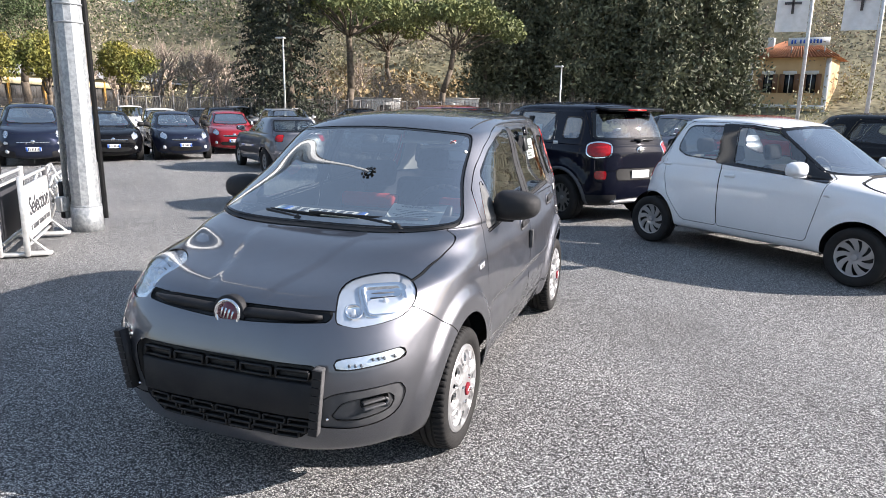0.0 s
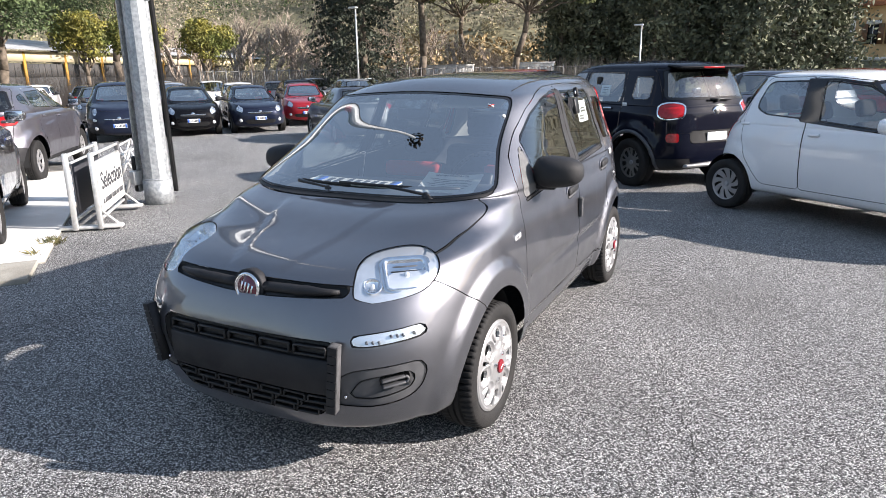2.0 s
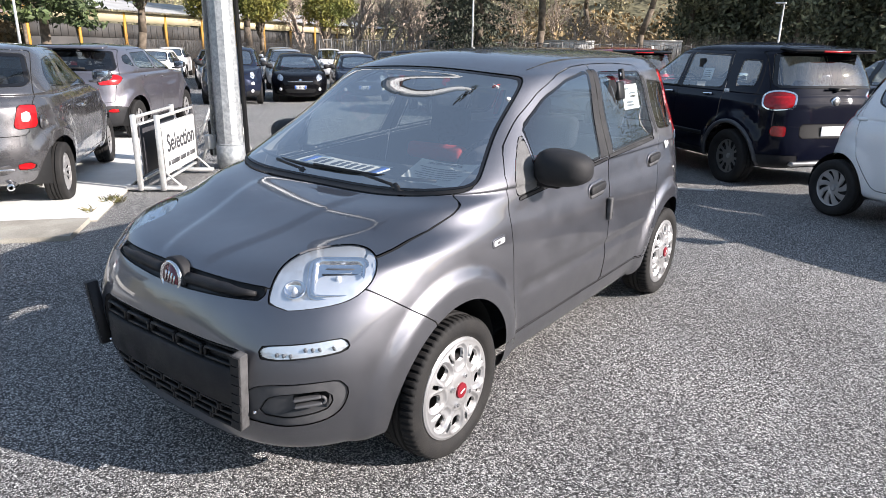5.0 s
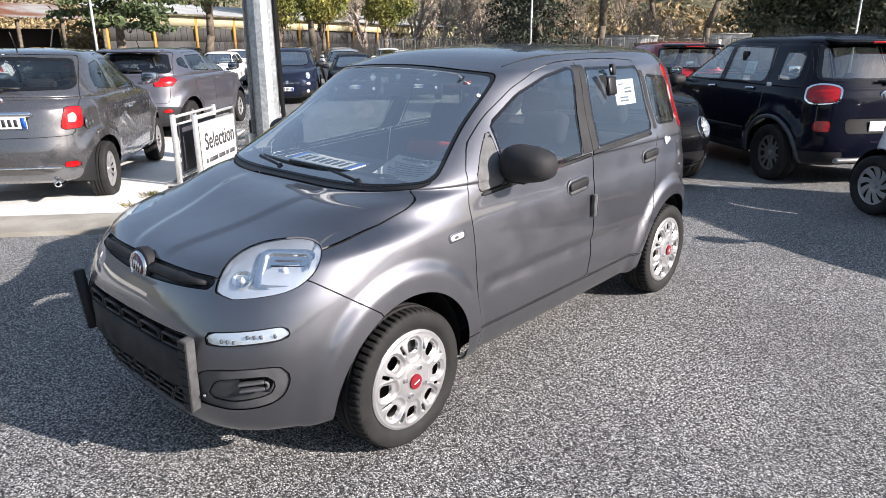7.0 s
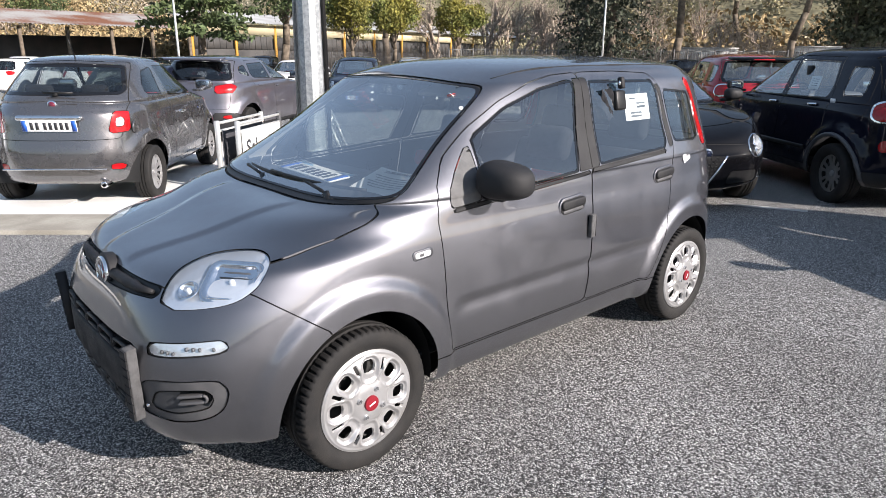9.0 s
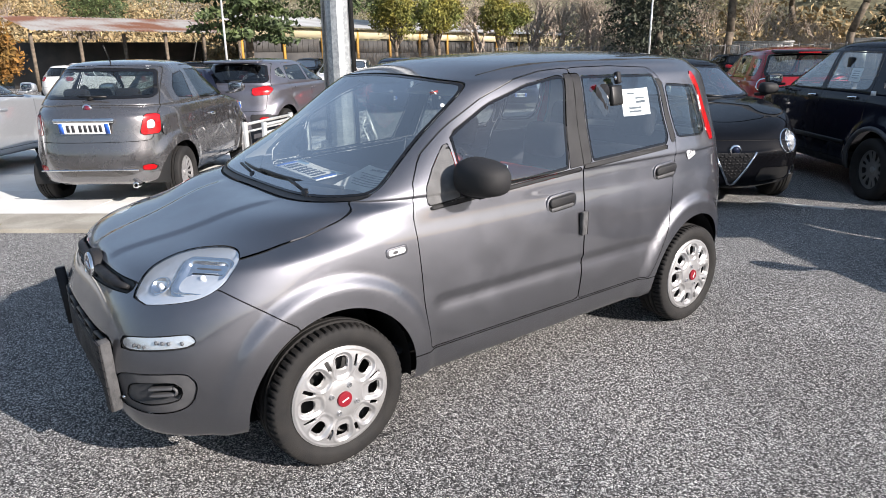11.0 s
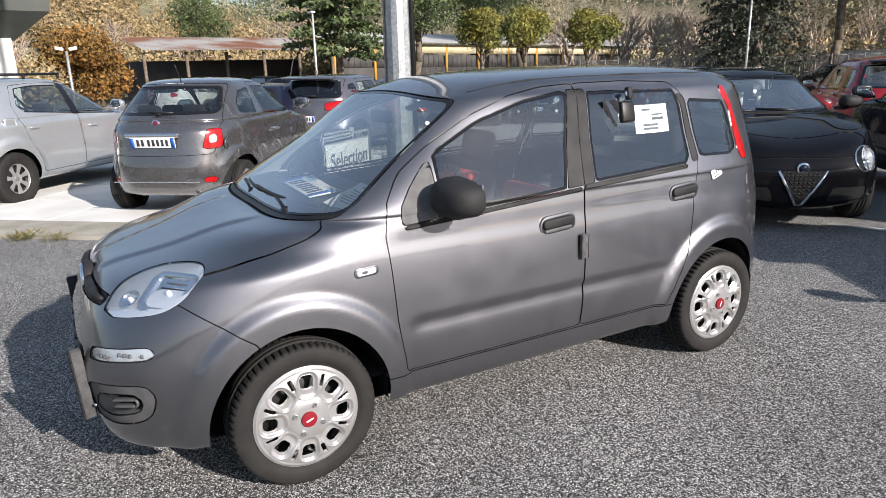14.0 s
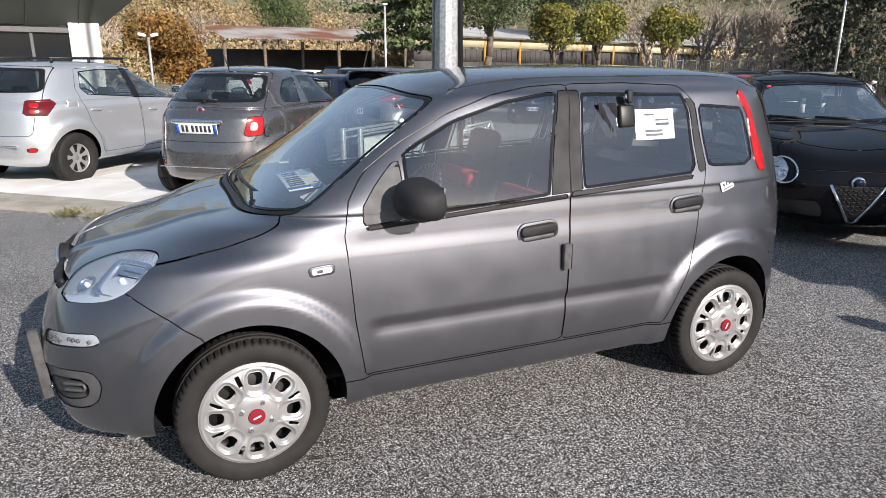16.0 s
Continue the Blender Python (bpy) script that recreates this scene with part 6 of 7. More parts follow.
def sign_barrier(m, tall=0.80, wide=1.22):
    """A free-standing sign: two aluminium frames with a printed panel, on feet."""
    s = empty("display_sign", m, "white sign panel in a double aluminium barrier frame", "sign")
    for dy in (0.0, 0.24):
        for dx in (-wide / 2, wide / 2):
            part("post", box(dx, dy, tall / 2, 0.05, 0.05, tall, 0.006, 1), M["aluminium" if dx < 0 or dy else "greyplastic"], s)
        for z in (tall - 0.03, tall - 0.12, 0.10):
            part("rail", box(0, dy, z, wide, 0.03, 0.03, 0.006, 1), M["aluminium"], s)
    for dx in (-wide / 2 + 0.05, wide / 2 - 0.05):
        part("foot", box(dx, 0.1, 0.02, 0.10, 0.62, 0.035, 0.008, 1), M["aluminium"], s)
        part("brace", rod((dx, -0.18, 0.03), (dx, 0.0, 0.20), 0.012), M["aluminium"], s)
    panel = part("panel", box(0, -0.022, 0.42, wide - 0.10, 0.012, 0.52, 0.002, 1), M["signwhite"], s)
    t = mesh_part("word", text_mesh("Selection", 0.265), M["ink"], panel, "dark word reading Selection", False)
    t.matrix_basis = pose(0.02, -0.030, 0.47, 90)
    for i, (a, b) in enumerate(((-0.47, -0.41), (-0.38, -0.10), (-0.07, 0.14), (0.17, 0.27), (0.30, 0.48))):
        part("text_bar", box((a + b) / 2, -0.029, 0.265, b - a, 0.003, 0.05), M["greyplastic"], panel)
    part("backing", box(0, 0.21, 0.42, wide - 0.1, 0.012, 0.52, 0.002, 1), M["ink"], s)
    return s


sign_a, sign_b = Vector((-4.46, 1.96, 0)), Vector((-5.24, 2.88, 0))
d_ = (sign_a - sign_b).normalized()
sign_barrier(Matrix.Translation((sign_a + sign_b) / 2) @ pose(0, 0, 0, 0, 0, math.degrees(math.atan2(-d_.y, -d_.x))))


def barrier_frame(x, y, rz, label):
    b = empty("barrier", pose(x, y, ground_z(x, y), 0, 0, rz), label, "barrier")
    for dx in (-0.6, 0.6):
        part("leg", rod((dx, -0.22, 0), (dx, 0, 0.55), 0.02), M["aluminium"], b)
        part("leg", rod((dx, 0.22, 0), (dx, 0, 0.55), 0.02), M["aluminium"], b)
    for z in (0.2, 0.38, 0.54):
        part("rail", rod((-0.6, 0, z), (0.6, 0, z), 0.018), M["aluminium"], b)
    return b


for q in ((7.3, -0.9), (8.6, -1.0), (9.8, -1.2)):
    barrier_frame(*ne(*q), 132, "pale aluminium barrier frame on the paving")

# ---- plants ----
# the paler second tone puts sunlit specks into the needle colour
M["leaf_dark"] = mat("dark_conifer_needles", (0.06, 0.07, 0.042), 0.8, second=(0.17, 0.175, 0.10), scale=0.8, amount=0.8, island=0.65)
M["leaf_fir"] = mat("black_green_needles", (0.022, 0.028, 0.018), 0.8, second=(0.06, 0.068, 0.04), scale=0.9, island=0.5)
M["leaf_pine"] = mat("pine_needles", (0.10, 0.125, 0.045), 0.8, second=(0.19, 0.20, 0.07), scale=0.5, island=0.45)
M["leaf_yellow"] = mat("yellow_green_leaves", (0.21, 0.18, 0.03), 0.7, second=(0.11, 0.135, 0.03), scale=0.6, island=0.45)
M["leaf_green"] = mat("green_leaves", (0.045, 0.07, 0.025), 0.7, second=(0.09, 0.12, 0.04), scale=0.6, island=0.5)
M["leaf_orange"] = mat("rusty_thuja_leaves", (0.22, 0.10, 0.018), 0.8, second=(0.15, 0.09, 0.02), scale=1.2, island=0.45)
M["leaf_straw"] = mat("dry_reed_leaves", (0.36, 0.27, 0.14), 0.85, second=(0.22, 0.16, 0.08), scale=0.25, island=0.4)
M["leaf_olive"] = mat("olive_scrub_leaves", (0.27, 0.26, 0.13), 0.85, second=(0.38, 0.32, 0.21), scale=0.12, amount=0.8, island=0.5)
M["leaf_wood"] = mat("grey_winter_twigs", (0.33, 0.28, 0.22), 0.9, second=(0.20, 0.18, 0.12), scale=0.1, amount=0.8, island=0.4)
M["bark"] = mat("grey_brown_bark", (0.17, 0.135, 0.10), 0.9, second=(0.09, 0.07, 0.05), scale=6, bump=0.5, bump_scale=25)
M["twig"] = mat("bare_twigs", (0.40, 0.33, 0.26), 0.9, second=(0.26, 0.205, 0.165), scale=0.4, island=0.3)
M["hill"] = mat("scrub_hillside", (0.20, 0.18, 0.11), 0.95, second=(0.12, 0.115, 0.065), scale=0.12, amount=0.7, fine=(2.0, 0.6, 1.4), bump=0.8, bump_scale=2.0)


def leaves(name, P, size, material, parent=None, up=0.0, rng=None, label=""):
    """Many small leaf clumps, each a bent leaf of two triangles pairs, at the points P."""
    rng = rng or np.random.default_rng(1)
    n = len(P)
    a = rng.normal(size=(n, 3))
    a[:, 2] += up
    a /= np.linalg.norm(a, axis=1)[:, None]
    b = np.cross(a, rng.normal(size=(n, 3)))
    b /= np.linalg.norm(b, axis=1)[:, None]
    c = np.cross(a, b)
    s = size * rng.uniform(0.5, 1.5, n)[:, None]
    V = np.stack([P - a * s * 0.6, P + b * s * 0.32 + c * s * 0.1, P + a * s * 0.6, P - b * s * 0.32 + c * s * 0.1], 1).reshape(-1, 3)
    F = np.arange(4 * n).reshape(n, 4)
    me = bpy.data.meshes.new(name)
    me.from_pydata(V.tolist(), [], F.tolist())
    ob = mesh_part(name, me, material, parent, label, False)
    return ob


def blob(rng, n, c, r, hollow=0.45):
    """Points in an uneven ellipsoid shell."""
    v = rng.normal(size=(n, 3))
    v /= np.linalg.norm(v, axis=1)[:, None]
    q = (hollow + (1 - hollow) * rng.uniform(0, 1, n) ** 0.6)
    wob = 1 + 0.18 * np.sin(v[:, 0] * 5 + c[0]) * np.sin(v[:, 1] * 6 + c[1]) + 0.1 * np.sin(v[:, 2] * 9)
    return np.array(c) + v * np.array(r) * (q * wob)[:, None]


def limbs(bm, a, b, r0, r1, seg=6, bend=0.0, rng=None):
    pts = [Vector(a).lerp(Vector(b), t / 4) for t in range(5)]
    if rng is not None and bend:
        for q in pts[1:-1]:
            q += Vector(rng.normal(size=3) * bend)
    for i in range(4):
        rod(pts[i], pts[i + 1], r0 + (r1 - r0) * i / 4, bm, seg, r0 + (r1 - r0) * (i + 1) / 4)


def tree(kind, h, seed):
    """A tree about the origin: trunk with limbs, and a crown of many small clumps."""
    rng = np.random.default_rng(seed)
    tr = bmesh.new()
    pts = []
    if kind == "conifer":
        limbs(tr, (0, 0, 0), (0, 0, h * 0.95), h * 0.018, 0.02)
        for i in range(150):
            z = h * (0.06 + 0.92 * i / 150)
            rad = h * 0.20 * (1 - (z / h) ** 1.6) ** 0.8 * rng.uniform(0.65, 1.12) + 0.12
            a = rng.uniform(0, 2 * math.pi)
            k = 64
            t = rng.uniform(0.15, 1, k)
            w = rng.normal(size=(k, 3)) * 0.26 * (0.5 + t)[:, None]
            pts.append(np.c_[np.cos(a) * rad * t, np.sin(a) * rad * t, z + rad * 0.25 * t - 0.1] + w)
        size, mt, up = 0.24, "leaf_dark", 0.6
    elif kind == "fir":
        limbs(tr, (0, 0, 0), (0, 0, h * 0.97), h * 0.02, 0.02)
        for i in range(120):
            z = h * (0.08 + 0.9 * i / 120)
            rad = h * 0.27 * (1 - z / h) ** 0.75 * rng.uniform(0.7, 1.1) + 0.1
            a = i * 2.4
            k = 90
            t = rng.uniform(0.1, 1, k)
            w = rng.normal(size=(k, 3)) * np.array([0.16, 0.16, 0.08]) * (0.4 + t)[:, None]
            pts.append(np.c_[np.cos(a) * rad * t, np.sin(a) * rad * t, z - rad * 0.28 * t ** 1.5] + w)
        size, mt, up = 0.17, "leaf_fir", -0.3
    elif kind == "cedar":
        limbs(tr, (0, 0, 0), (0.2, 0, h * 0.95), h * 0.03, 0.04)
        for i in range(34):
            z = h * (0.32 + 0.64 * i / 34)
            rad = h * 0.42 * (1.05 - (z / h) ** 2) * rng.uniform(0.6, 1.1)
            a = i * 2.4
            e = (math.cos(a) * rad, math.sin(a) * rad, z - 0.06 * rad)
            limbs(tr, (0.1, 0, z), e, 0.05, 0.012, 5)
            k = 210
            t = rng.uniform(0.25, 1, k)
            w = rng.normal(size=(k, 3)) * np.array([0.34, 0.34, 0.09])
            pts.append(np.c_[e[0] * t, e[1] * t, z - 0.06 * rad * t - 0.12 * t ** 2] + w)
        size, mt, up = 0.24, "leaf_green", 0.0
    elif kind == "pine":
        top = Vector((rng.uniform(-0.6, 0.6), 0.2, h * 0.82))
        limbs(tr, (0, 0, 0), top * 0.72, h * 0.026, h * 0.017, 8, 0.12, rng)
        for i in range(16):
            a = i * 2.4
            r = h * rng.uniform(0.12, 0.38)
            c = np.array([top.x + math.cos(a) * r, top.y + math.sin(a) * r, h * (0.86 - 0.28 * (r / h / 0.38) ** 2 * 0.5) + rng.uniform(-0.3, 0.3)])
            limbs(tr, top * 0.70, c - np.array([0, 0, 0.3]), 0.08, 0.02, 5, 0.12, rng)
            pts.append(blob(rng, 420, c, (h * 0.13, h * 0.13, h * 0.075), 0.25))
        size, mt, up = 0.22, "leaf_pine", 0.8
    elif kind == "bare":
        def grow(a, d, ln, r, lev):
            b = a + d * ln
            limbs(tr, a, b, r, r * 0.65, 5 if lev > 1 else 6, ln * 0.03, rng)
            if lev >= 5:
                return
            for _ in range(3 if lev < 4 else 3):
                nd = (d + Vector(rng.normal(size=3)) * 0.42 + Vector((0, 0, 0.12))).normalized()
                grow(a.lerp(b, rng.uniform(0.55, 1.0)), nd, ln * rng.uniform(0.6, 0.8), r * 0.6, lev + 1)
        for _ in range(2):
            grow(Vector((rng.uniform(-0.2, 0.2), 0, 0)), Vector((rng.uniform(-0.3, 0.3), rng.uniform(-0.3, 0.3), 1)).normalized(), h * 0.26, h * 0.016, 1)
        size, mt, up = 0.1, None, 0
    else:
        limbs(tr, (0, 0, 0), (0.1, 0, h * 0.55), h * 0.03, h * 0.018, 8, 0.06, rng)
        n = 9 if kind != "bush" else 7
        for i in range(n):
            a, r = i * 2.4, h * rng.uniform(0.05, 0.24)
            c = np.array([math.cos(a) * r, math.sin(a) * r, h * (rng.uniform(0.66, 0.88) if kind == "yellow" else rng.uniform(0.52, 0.82) if kind != "bush" else rng.uniform(0.25, 0.7))])
            limbs(tr, (0.05, 0, h * 0.4), c, 0.06, 0.015, 5, 0.08, rng)
            pts.append(blob(rng, 900, c, (h * 0.17, h * 0.17, h * 0.15), 0.35))
        size, up = 0.13, 0.3
        mt = {"yellow": "leaf_yellow", "broad": "leaf_green", "bush": "leaf_orange"}[kind]
    names = {"conifer": ("conifer_tree", "dense dark green conifer"), "fir": ("fir_tree", "almost black fir tree"), "cedar": ("cedar_tree", "spreading green cedar with level branches"),
             "pine": ("stone_pine", "stone pine with an umbrella crown on a bare trunk"), "bare": ("bare_tree", "leafless winter tree with fine branches"),
             "yellow": ("shrub_tree", "round yellow-green shrub-like tree"), "broad": ("broadleaf_tree", "dark green evergreen broadleaf tree"), "bush": ("thuja_bush", "large rusty orange thuja bush")}
    e = empty(names[kind][0], pose(0, 0, -50), names[kind][1], "bush" if kind == "bush" else "tree", names[kind][1].split(" with")[0] + "s")
    part("trunk", tr, M["twig" if kind == "bare" else "bark"], e)
    if pts:
        leaves("crown", np.vstack(pts), size, M[mt], e, up, rng)
    return e


TREES = {}


def plant(kind, az, d, h, seed=0, z=None, lean=0.0):
    x, y = polar(az, d)
    z = ground_z(x, y) if z is None else z
    rot = (az * 37 + seed * 91) % 360
    m = pose(x, y, z, 0, 0, 0) @ pose(0, 0, 0, 0, lean, 0) @ pose(0, 0, 0, 0, 0, rot)
    key = (kind, seed)
    if key not in TREES:
        TREES[key] = (tree(kind, h, seed + 3), h)
        TREES[key][0].matrix_basis = m
        return TREES[key][0]
    ob, h0 = TREES[key]
    c = copy_thing(ob, m)
    c.scale = (h / h0,) * 3
    return c


for i, az in enumerate((-17.2, -14.6, -12.4, -9.8, -7.4, -4.8, -2.4, 0.2, 2.6)):
    plant("conifer", az, 47 + (i % 3) * 1.8, 11.5 + (i * 7 % 5) * 0.5, i % 2)
plant("fir", -33.8, 38, 12.0)
plant("fir", -36.0, 41, 9.5)
plant("pine", -28.4, 40, 9.8, 0)
plant("pine", -21.2, 42, 9.0, 1, lean=6)
plant("pine", -25.0, 62, 11.0, 1)
plant("pine", -32.0, 70, 13.0, 0)
for az, d, h in ((-54.9, 37, 4.7), (-51.5, 38, 4.9), (-46.4, 39, 4.6)):
    plant("yellow", az, d, h, int(d) % 2)
plant("broad", -60.2, 36, 7.8, 0)
plant("broad", -52.4, 52, 10, 1)
plant("broad", -56.5, 56, 11, 0)
plant("broad", -78.5, 60, 9, 0)
plant("cedar", -66.8, 34, 8.2)
plant("bush", -85.2, 27, 5.1)
for i, (az, d, h) in enumerate(((-44, 46, 9), (-41.5, 44, 8.5), (-39, 47, 9.5), (-48, 52, 9), (-24, 46, 6.0), (-22.6, 45, 5.4), (-38.2, 40, 5), (-30.2, 41, 5), (-92, 55, 9), (-84, 62, 10), (-80, 60, 9), (9, 80, 10), (12, 78, 10), (-1, 38, 3.0), (0.5, 38, 2.6), (-46, 58, 9), (-36.5, 56, 9), (-31, 58, 9), (-27, 60, 9), (-50, 60, 10), (-43, 62, 10), (-40.2, 66, 11), (-34.5, 64, 10), (-26, 50, 7), (-16, 62, 9), (-45, 70, 9), (-41, 74, 10), (-38, 78, 10), (-52, 72, 9), (-56, 76, 10), (-60, 70, 9), (-48, 80, 11), (-35, 84, 11), (-29, 80, 10), (-66, 72, 9), (-71, 78, 10), (-24, 74, 9))):
    plant("bare", az, d, h, i % 3)

# wooded hillside behind, low treeline elsewhere
az_ = np.linspace(-140, 60, 101)
ds_ = np.array([50, 56, 62, 70, 80, 92, 106, 124, 146, 175, 215, 260])


def hill_z(az, d):
    s = smooth01((d - 50) / 75.0)
    prof = 15 + 5 * np.sin(radians(1) * (az + 40) * 3.0) + 2.5 * np.sin(radians(1) * az * 11)
    side = smooth01((az + 128) / 22.0) * smooth01((27 - az) / 13.0)
    x, y = polar(float(az), float(d))
    return ground_z(x, y) - 0.1 + s * prof * 1.45 * side + 0.8 * s * math.sin(az * 1.3 + d * 0.2)


hv = [[(*polar(a, d), hill_z(a, d)) for d in ds_] for a in az_]
hb = bmesh.new()
hg = [[hb.verts.new(v) for v in r] for r in hv]
for i in range(len(az_) - 1):
    for j in range(len(ds_) - 1):
        hb.faces.new((hg[i][j], hg[i][j + 1], hg[i + 1][j + 1], hg[i + 1][j]))
bmesh.ops.recalc_face_normals(hb, faces=hb.faces)
tagged(part("hillside", hb, M["hill"]), "steep hillside covered with winter scrub", "hillside", "", "structure")
rng = np.random.default_rng(11)


def scrub(name, n, a0, a1, d0, d1, tall, size, material, label, lumps=160, rise=1.0):
    P = []
    for _ in range(lumps):
        a, d = rng.uniform(a0, a1), rng.uniform(d0, d1)
        x, y = polar(a, d)
        r = rng.uniform(0.7, 1.6) * tall * 0.6
        z = hill_z(a, d) if -140 < a < 60 and d > 50 else ground_z(x, y)
        P.append(blob(rng, n // lumps, (x, y, z + r * 0.55 * rise), (r, r, tall * rng.uniform(0.4, 0.8)), 0.4))
    tagged(leaves(name, np.vstack(P), size, material, None, 0.3, rng), label, "bushes", "", "stuff")


scrub("scrub_bushes", 150000, -125, 19, 54, 150, 2.6, 0.20, M["leaf_olive"], "olive and brown scrub bushes on the hillside", 420)
scrub("winter_woods", 180000, -75, 19, 62, 180, 6.5, 0.20, M["leaf_wood"], "grey leafless woods on the hillside", 300, 1.3)
scrub("evergreen_bushes", 170000, -75, 19, 84, 200, 7.0, 0.27, M["leaf_green"], "dark evergreen bushes and trees on the hillside", 260, 1.2)
scrub("dry_reeds", 70000, -96, -68, 52, 90, 3.0, 0.26, M["leaf_straw"], "dry straw-coloured reeds on the slope", 170)
scrub("dry_brush", 10000, -33, -18, 50, 66, 2.2, 0.35, M["leaf_straw"], "dry pale brush at the foot of the hill", 110)
scrub("distant_woods", 60000, 60, 235, 98, 122, 6.5, 0.8, M["leaf_dark"], "low line of distant trees", 420)
tw = []
for i in range(7000):
    a, d = rng.uniform(-62, -8), rng.uniform(39, 56)
    x, y = polar(a, d)
    tw.append((x, y, ground_z(x, y)))
tv, tf = [], []
for x, y, z in tw:
    h = rng.uniform(0.8, 2.8)
    for _ in range(3):
        dx, dy = rng.normal(size=2) * 0.35
        k = len(tv)
        tv += [(x - 0.012, y, z), (x + 0.012, y, z), (x + dx, y + dy, z + h)]
        tf.append((k, k + 1, k + 2))
me = bpy.data.meshes.new("brushwood")
me.from_pydata(tv, [], tf)
tagged(mesh_part("brushwood", me, M["twig"], None, "", False), "bare brushwood stems behind the fence", "brushwood", "", "stuff")

# ---- sheds, house, fence, lamps ----
M["cream"] = mat("cream_fascia", (0.62, 0.54, 0.36), 0.8, second=(0.50, 0.43, 0.27), scale=0.7)
M["roofsheet"] = mat("pale_roof_sheet", (0.55, 0.55, 0.53), 0.6, second=(0.42, 0.41, 0.39), scale=0.6)
M["rust"] = mat("rusty_roof_sheet", (0.42, 0.40, 0.37), 0.7, second=(0.24, 0.10, 0.05), scale=0.35, amount=0.35)
# near-black: shade inside the sheds put into the colour; also canopy joints
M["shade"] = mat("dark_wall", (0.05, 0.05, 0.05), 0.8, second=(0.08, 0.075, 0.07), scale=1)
M["orange"] = mat("orange_post_paint", (0.42, 0.22, 0.03), 0.6)
M["ochre"] = mat("ochre_render", (0.62, 0.43, 0.23), 0.9, second=(0.54, 0.36, 0.19), scale=0.6)
M["tiles"] = mat("terracotta_tiles", (0.36, 0.13, 0.05), 0.85, second=(0.26, 0.10, 0.045), scale=1.5)
M["stucco"] = mat("white_render", (0.70, 0.69, 0.66), 0.85, second=(0.62, 0.61, 0.58), scale=0.9)
M["shutter"] = mat("brown_shutters", (0.16, 0.08, 0.04), 0.7)
M["darkgreen"] = mat("grey_green_cladding", (0.045, 0.052, 0.046), 0.6, second=(0.06, 0.068, 0.06), scale=0.8)
M["pane"] = mat("dark_window_pane", (0.012, 0.014, 0.016), 0.12, spec=0.25)


def shed(name, y0, y1, x0, x1, z0, eave0, eave1, roof, fascia, label, bays, open_front):
    s = empty(name, pose(0, 0, 0), label, "shed")
    at = lambda t: (x0 + (x1 - x0) * t, y0 + (y1 - y0) * t, eave0 + (eave1 - eave0) * t)
    dirv = Vector((x1 - x0, y1 - y0, 0)).normalized()
    back = Vector((-dirv.y, dirv.x, 0))
    back = back if back.x < 0 else -back
    # corrugated roof
    bm = bmesh.new()
    n = int((Vector((x1, y1)) - Vector((x0, y0))).length / 0.11)
    rows = []
    for i in range(n + 1):
        x, y, e = at(i / n)
        dz = 0.03 * (1 if i % 2 else -1)
        rows.append([bm.verts.new((x - back.x * 0.6, y - back.y * 0.6, e + dz)), bm.verts.new((x + back.x * 6, y + back.y * 6, e + 1.0 + dz))])
    for a, b in zip(rows, rows[1:]):
        bm.faces.new((a[0], b[0], b[1], a[1]))
    part("roof", bm, M[roof], s, "", False)
    # fascia, back wall, posts
    L = (Vector((x1, y1, 0)) - Vector((x0, y0, 0))).length
    rz = math.degrees(math.atan2(dirv.y, dirv.x))
    tilt = math.degrees(math.atan2(eave1 - eave0, L))
    mx, my, me_ = at(0.5)
    if fascia:
        f = part("fascia", box(0, 0, 0, L, 0.12, 0.62, 0.0), M["cream"], s, "cream painted fascia")
        f.matrix_basis = pose(mx, my, me_ - 0.40, 0, 0, rz) @ pose(0, 0, 0, 0, -tilt, 0)
    # dark colour stands in for the deep shade under the roof
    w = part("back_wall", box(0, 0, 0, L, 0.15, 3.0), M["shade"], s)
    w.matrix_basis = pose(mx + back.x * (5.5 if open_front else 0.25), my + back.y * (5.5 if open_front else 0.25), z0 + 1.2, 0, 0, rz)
    for i in range(bays + 1):
        x, y, e = at(i / bays)
        p_ = part("post", box(0, 0, 0, 0.16, 0.16, e - z0 - 0.1), M["orange" if fascia else "bark"], s)
        p_.matrix_basis = pose(x, y, (e + z0) / 2 - 0.05, 0, 0, rz)
    if fascia:
        for i in range(bays):
            x, y, e = at((i + 0.5) / bays)
            # dark sheets stand in for the shaded openings below the fascia
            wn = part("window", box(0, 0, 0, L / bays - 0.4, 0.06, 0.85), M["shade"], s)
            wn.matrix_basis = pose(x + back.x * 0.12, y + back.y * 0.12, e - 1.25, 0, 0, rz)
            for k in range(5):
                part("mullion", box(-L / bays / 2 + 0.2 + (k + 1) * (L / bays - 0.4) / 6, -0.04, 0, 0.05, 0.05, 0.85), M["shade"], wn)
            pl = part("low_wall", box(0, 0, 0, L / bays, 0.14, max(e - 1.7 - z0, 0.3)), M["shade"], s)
            pl.matrix_basis = pose(x + back.x * 0.1, y + back.y * 0.1, z0 + max(e - 1.7 - z0, 0.3) / 2, 0, 0, rz)
    return s


shed("open_shed", 4.0, 15.7, -39.2, -40.5, -0.4, 2.8, 2.78, "rust", False, "open shed with a rusty corrugated roof", 5, True)
shed("long_shed", 15.9, 56.0, -40.6, -45.5, -0.4, 3.3, 2.75, "roofsheet", True, "long low shed with cream fascia and orange posts", 13, False)


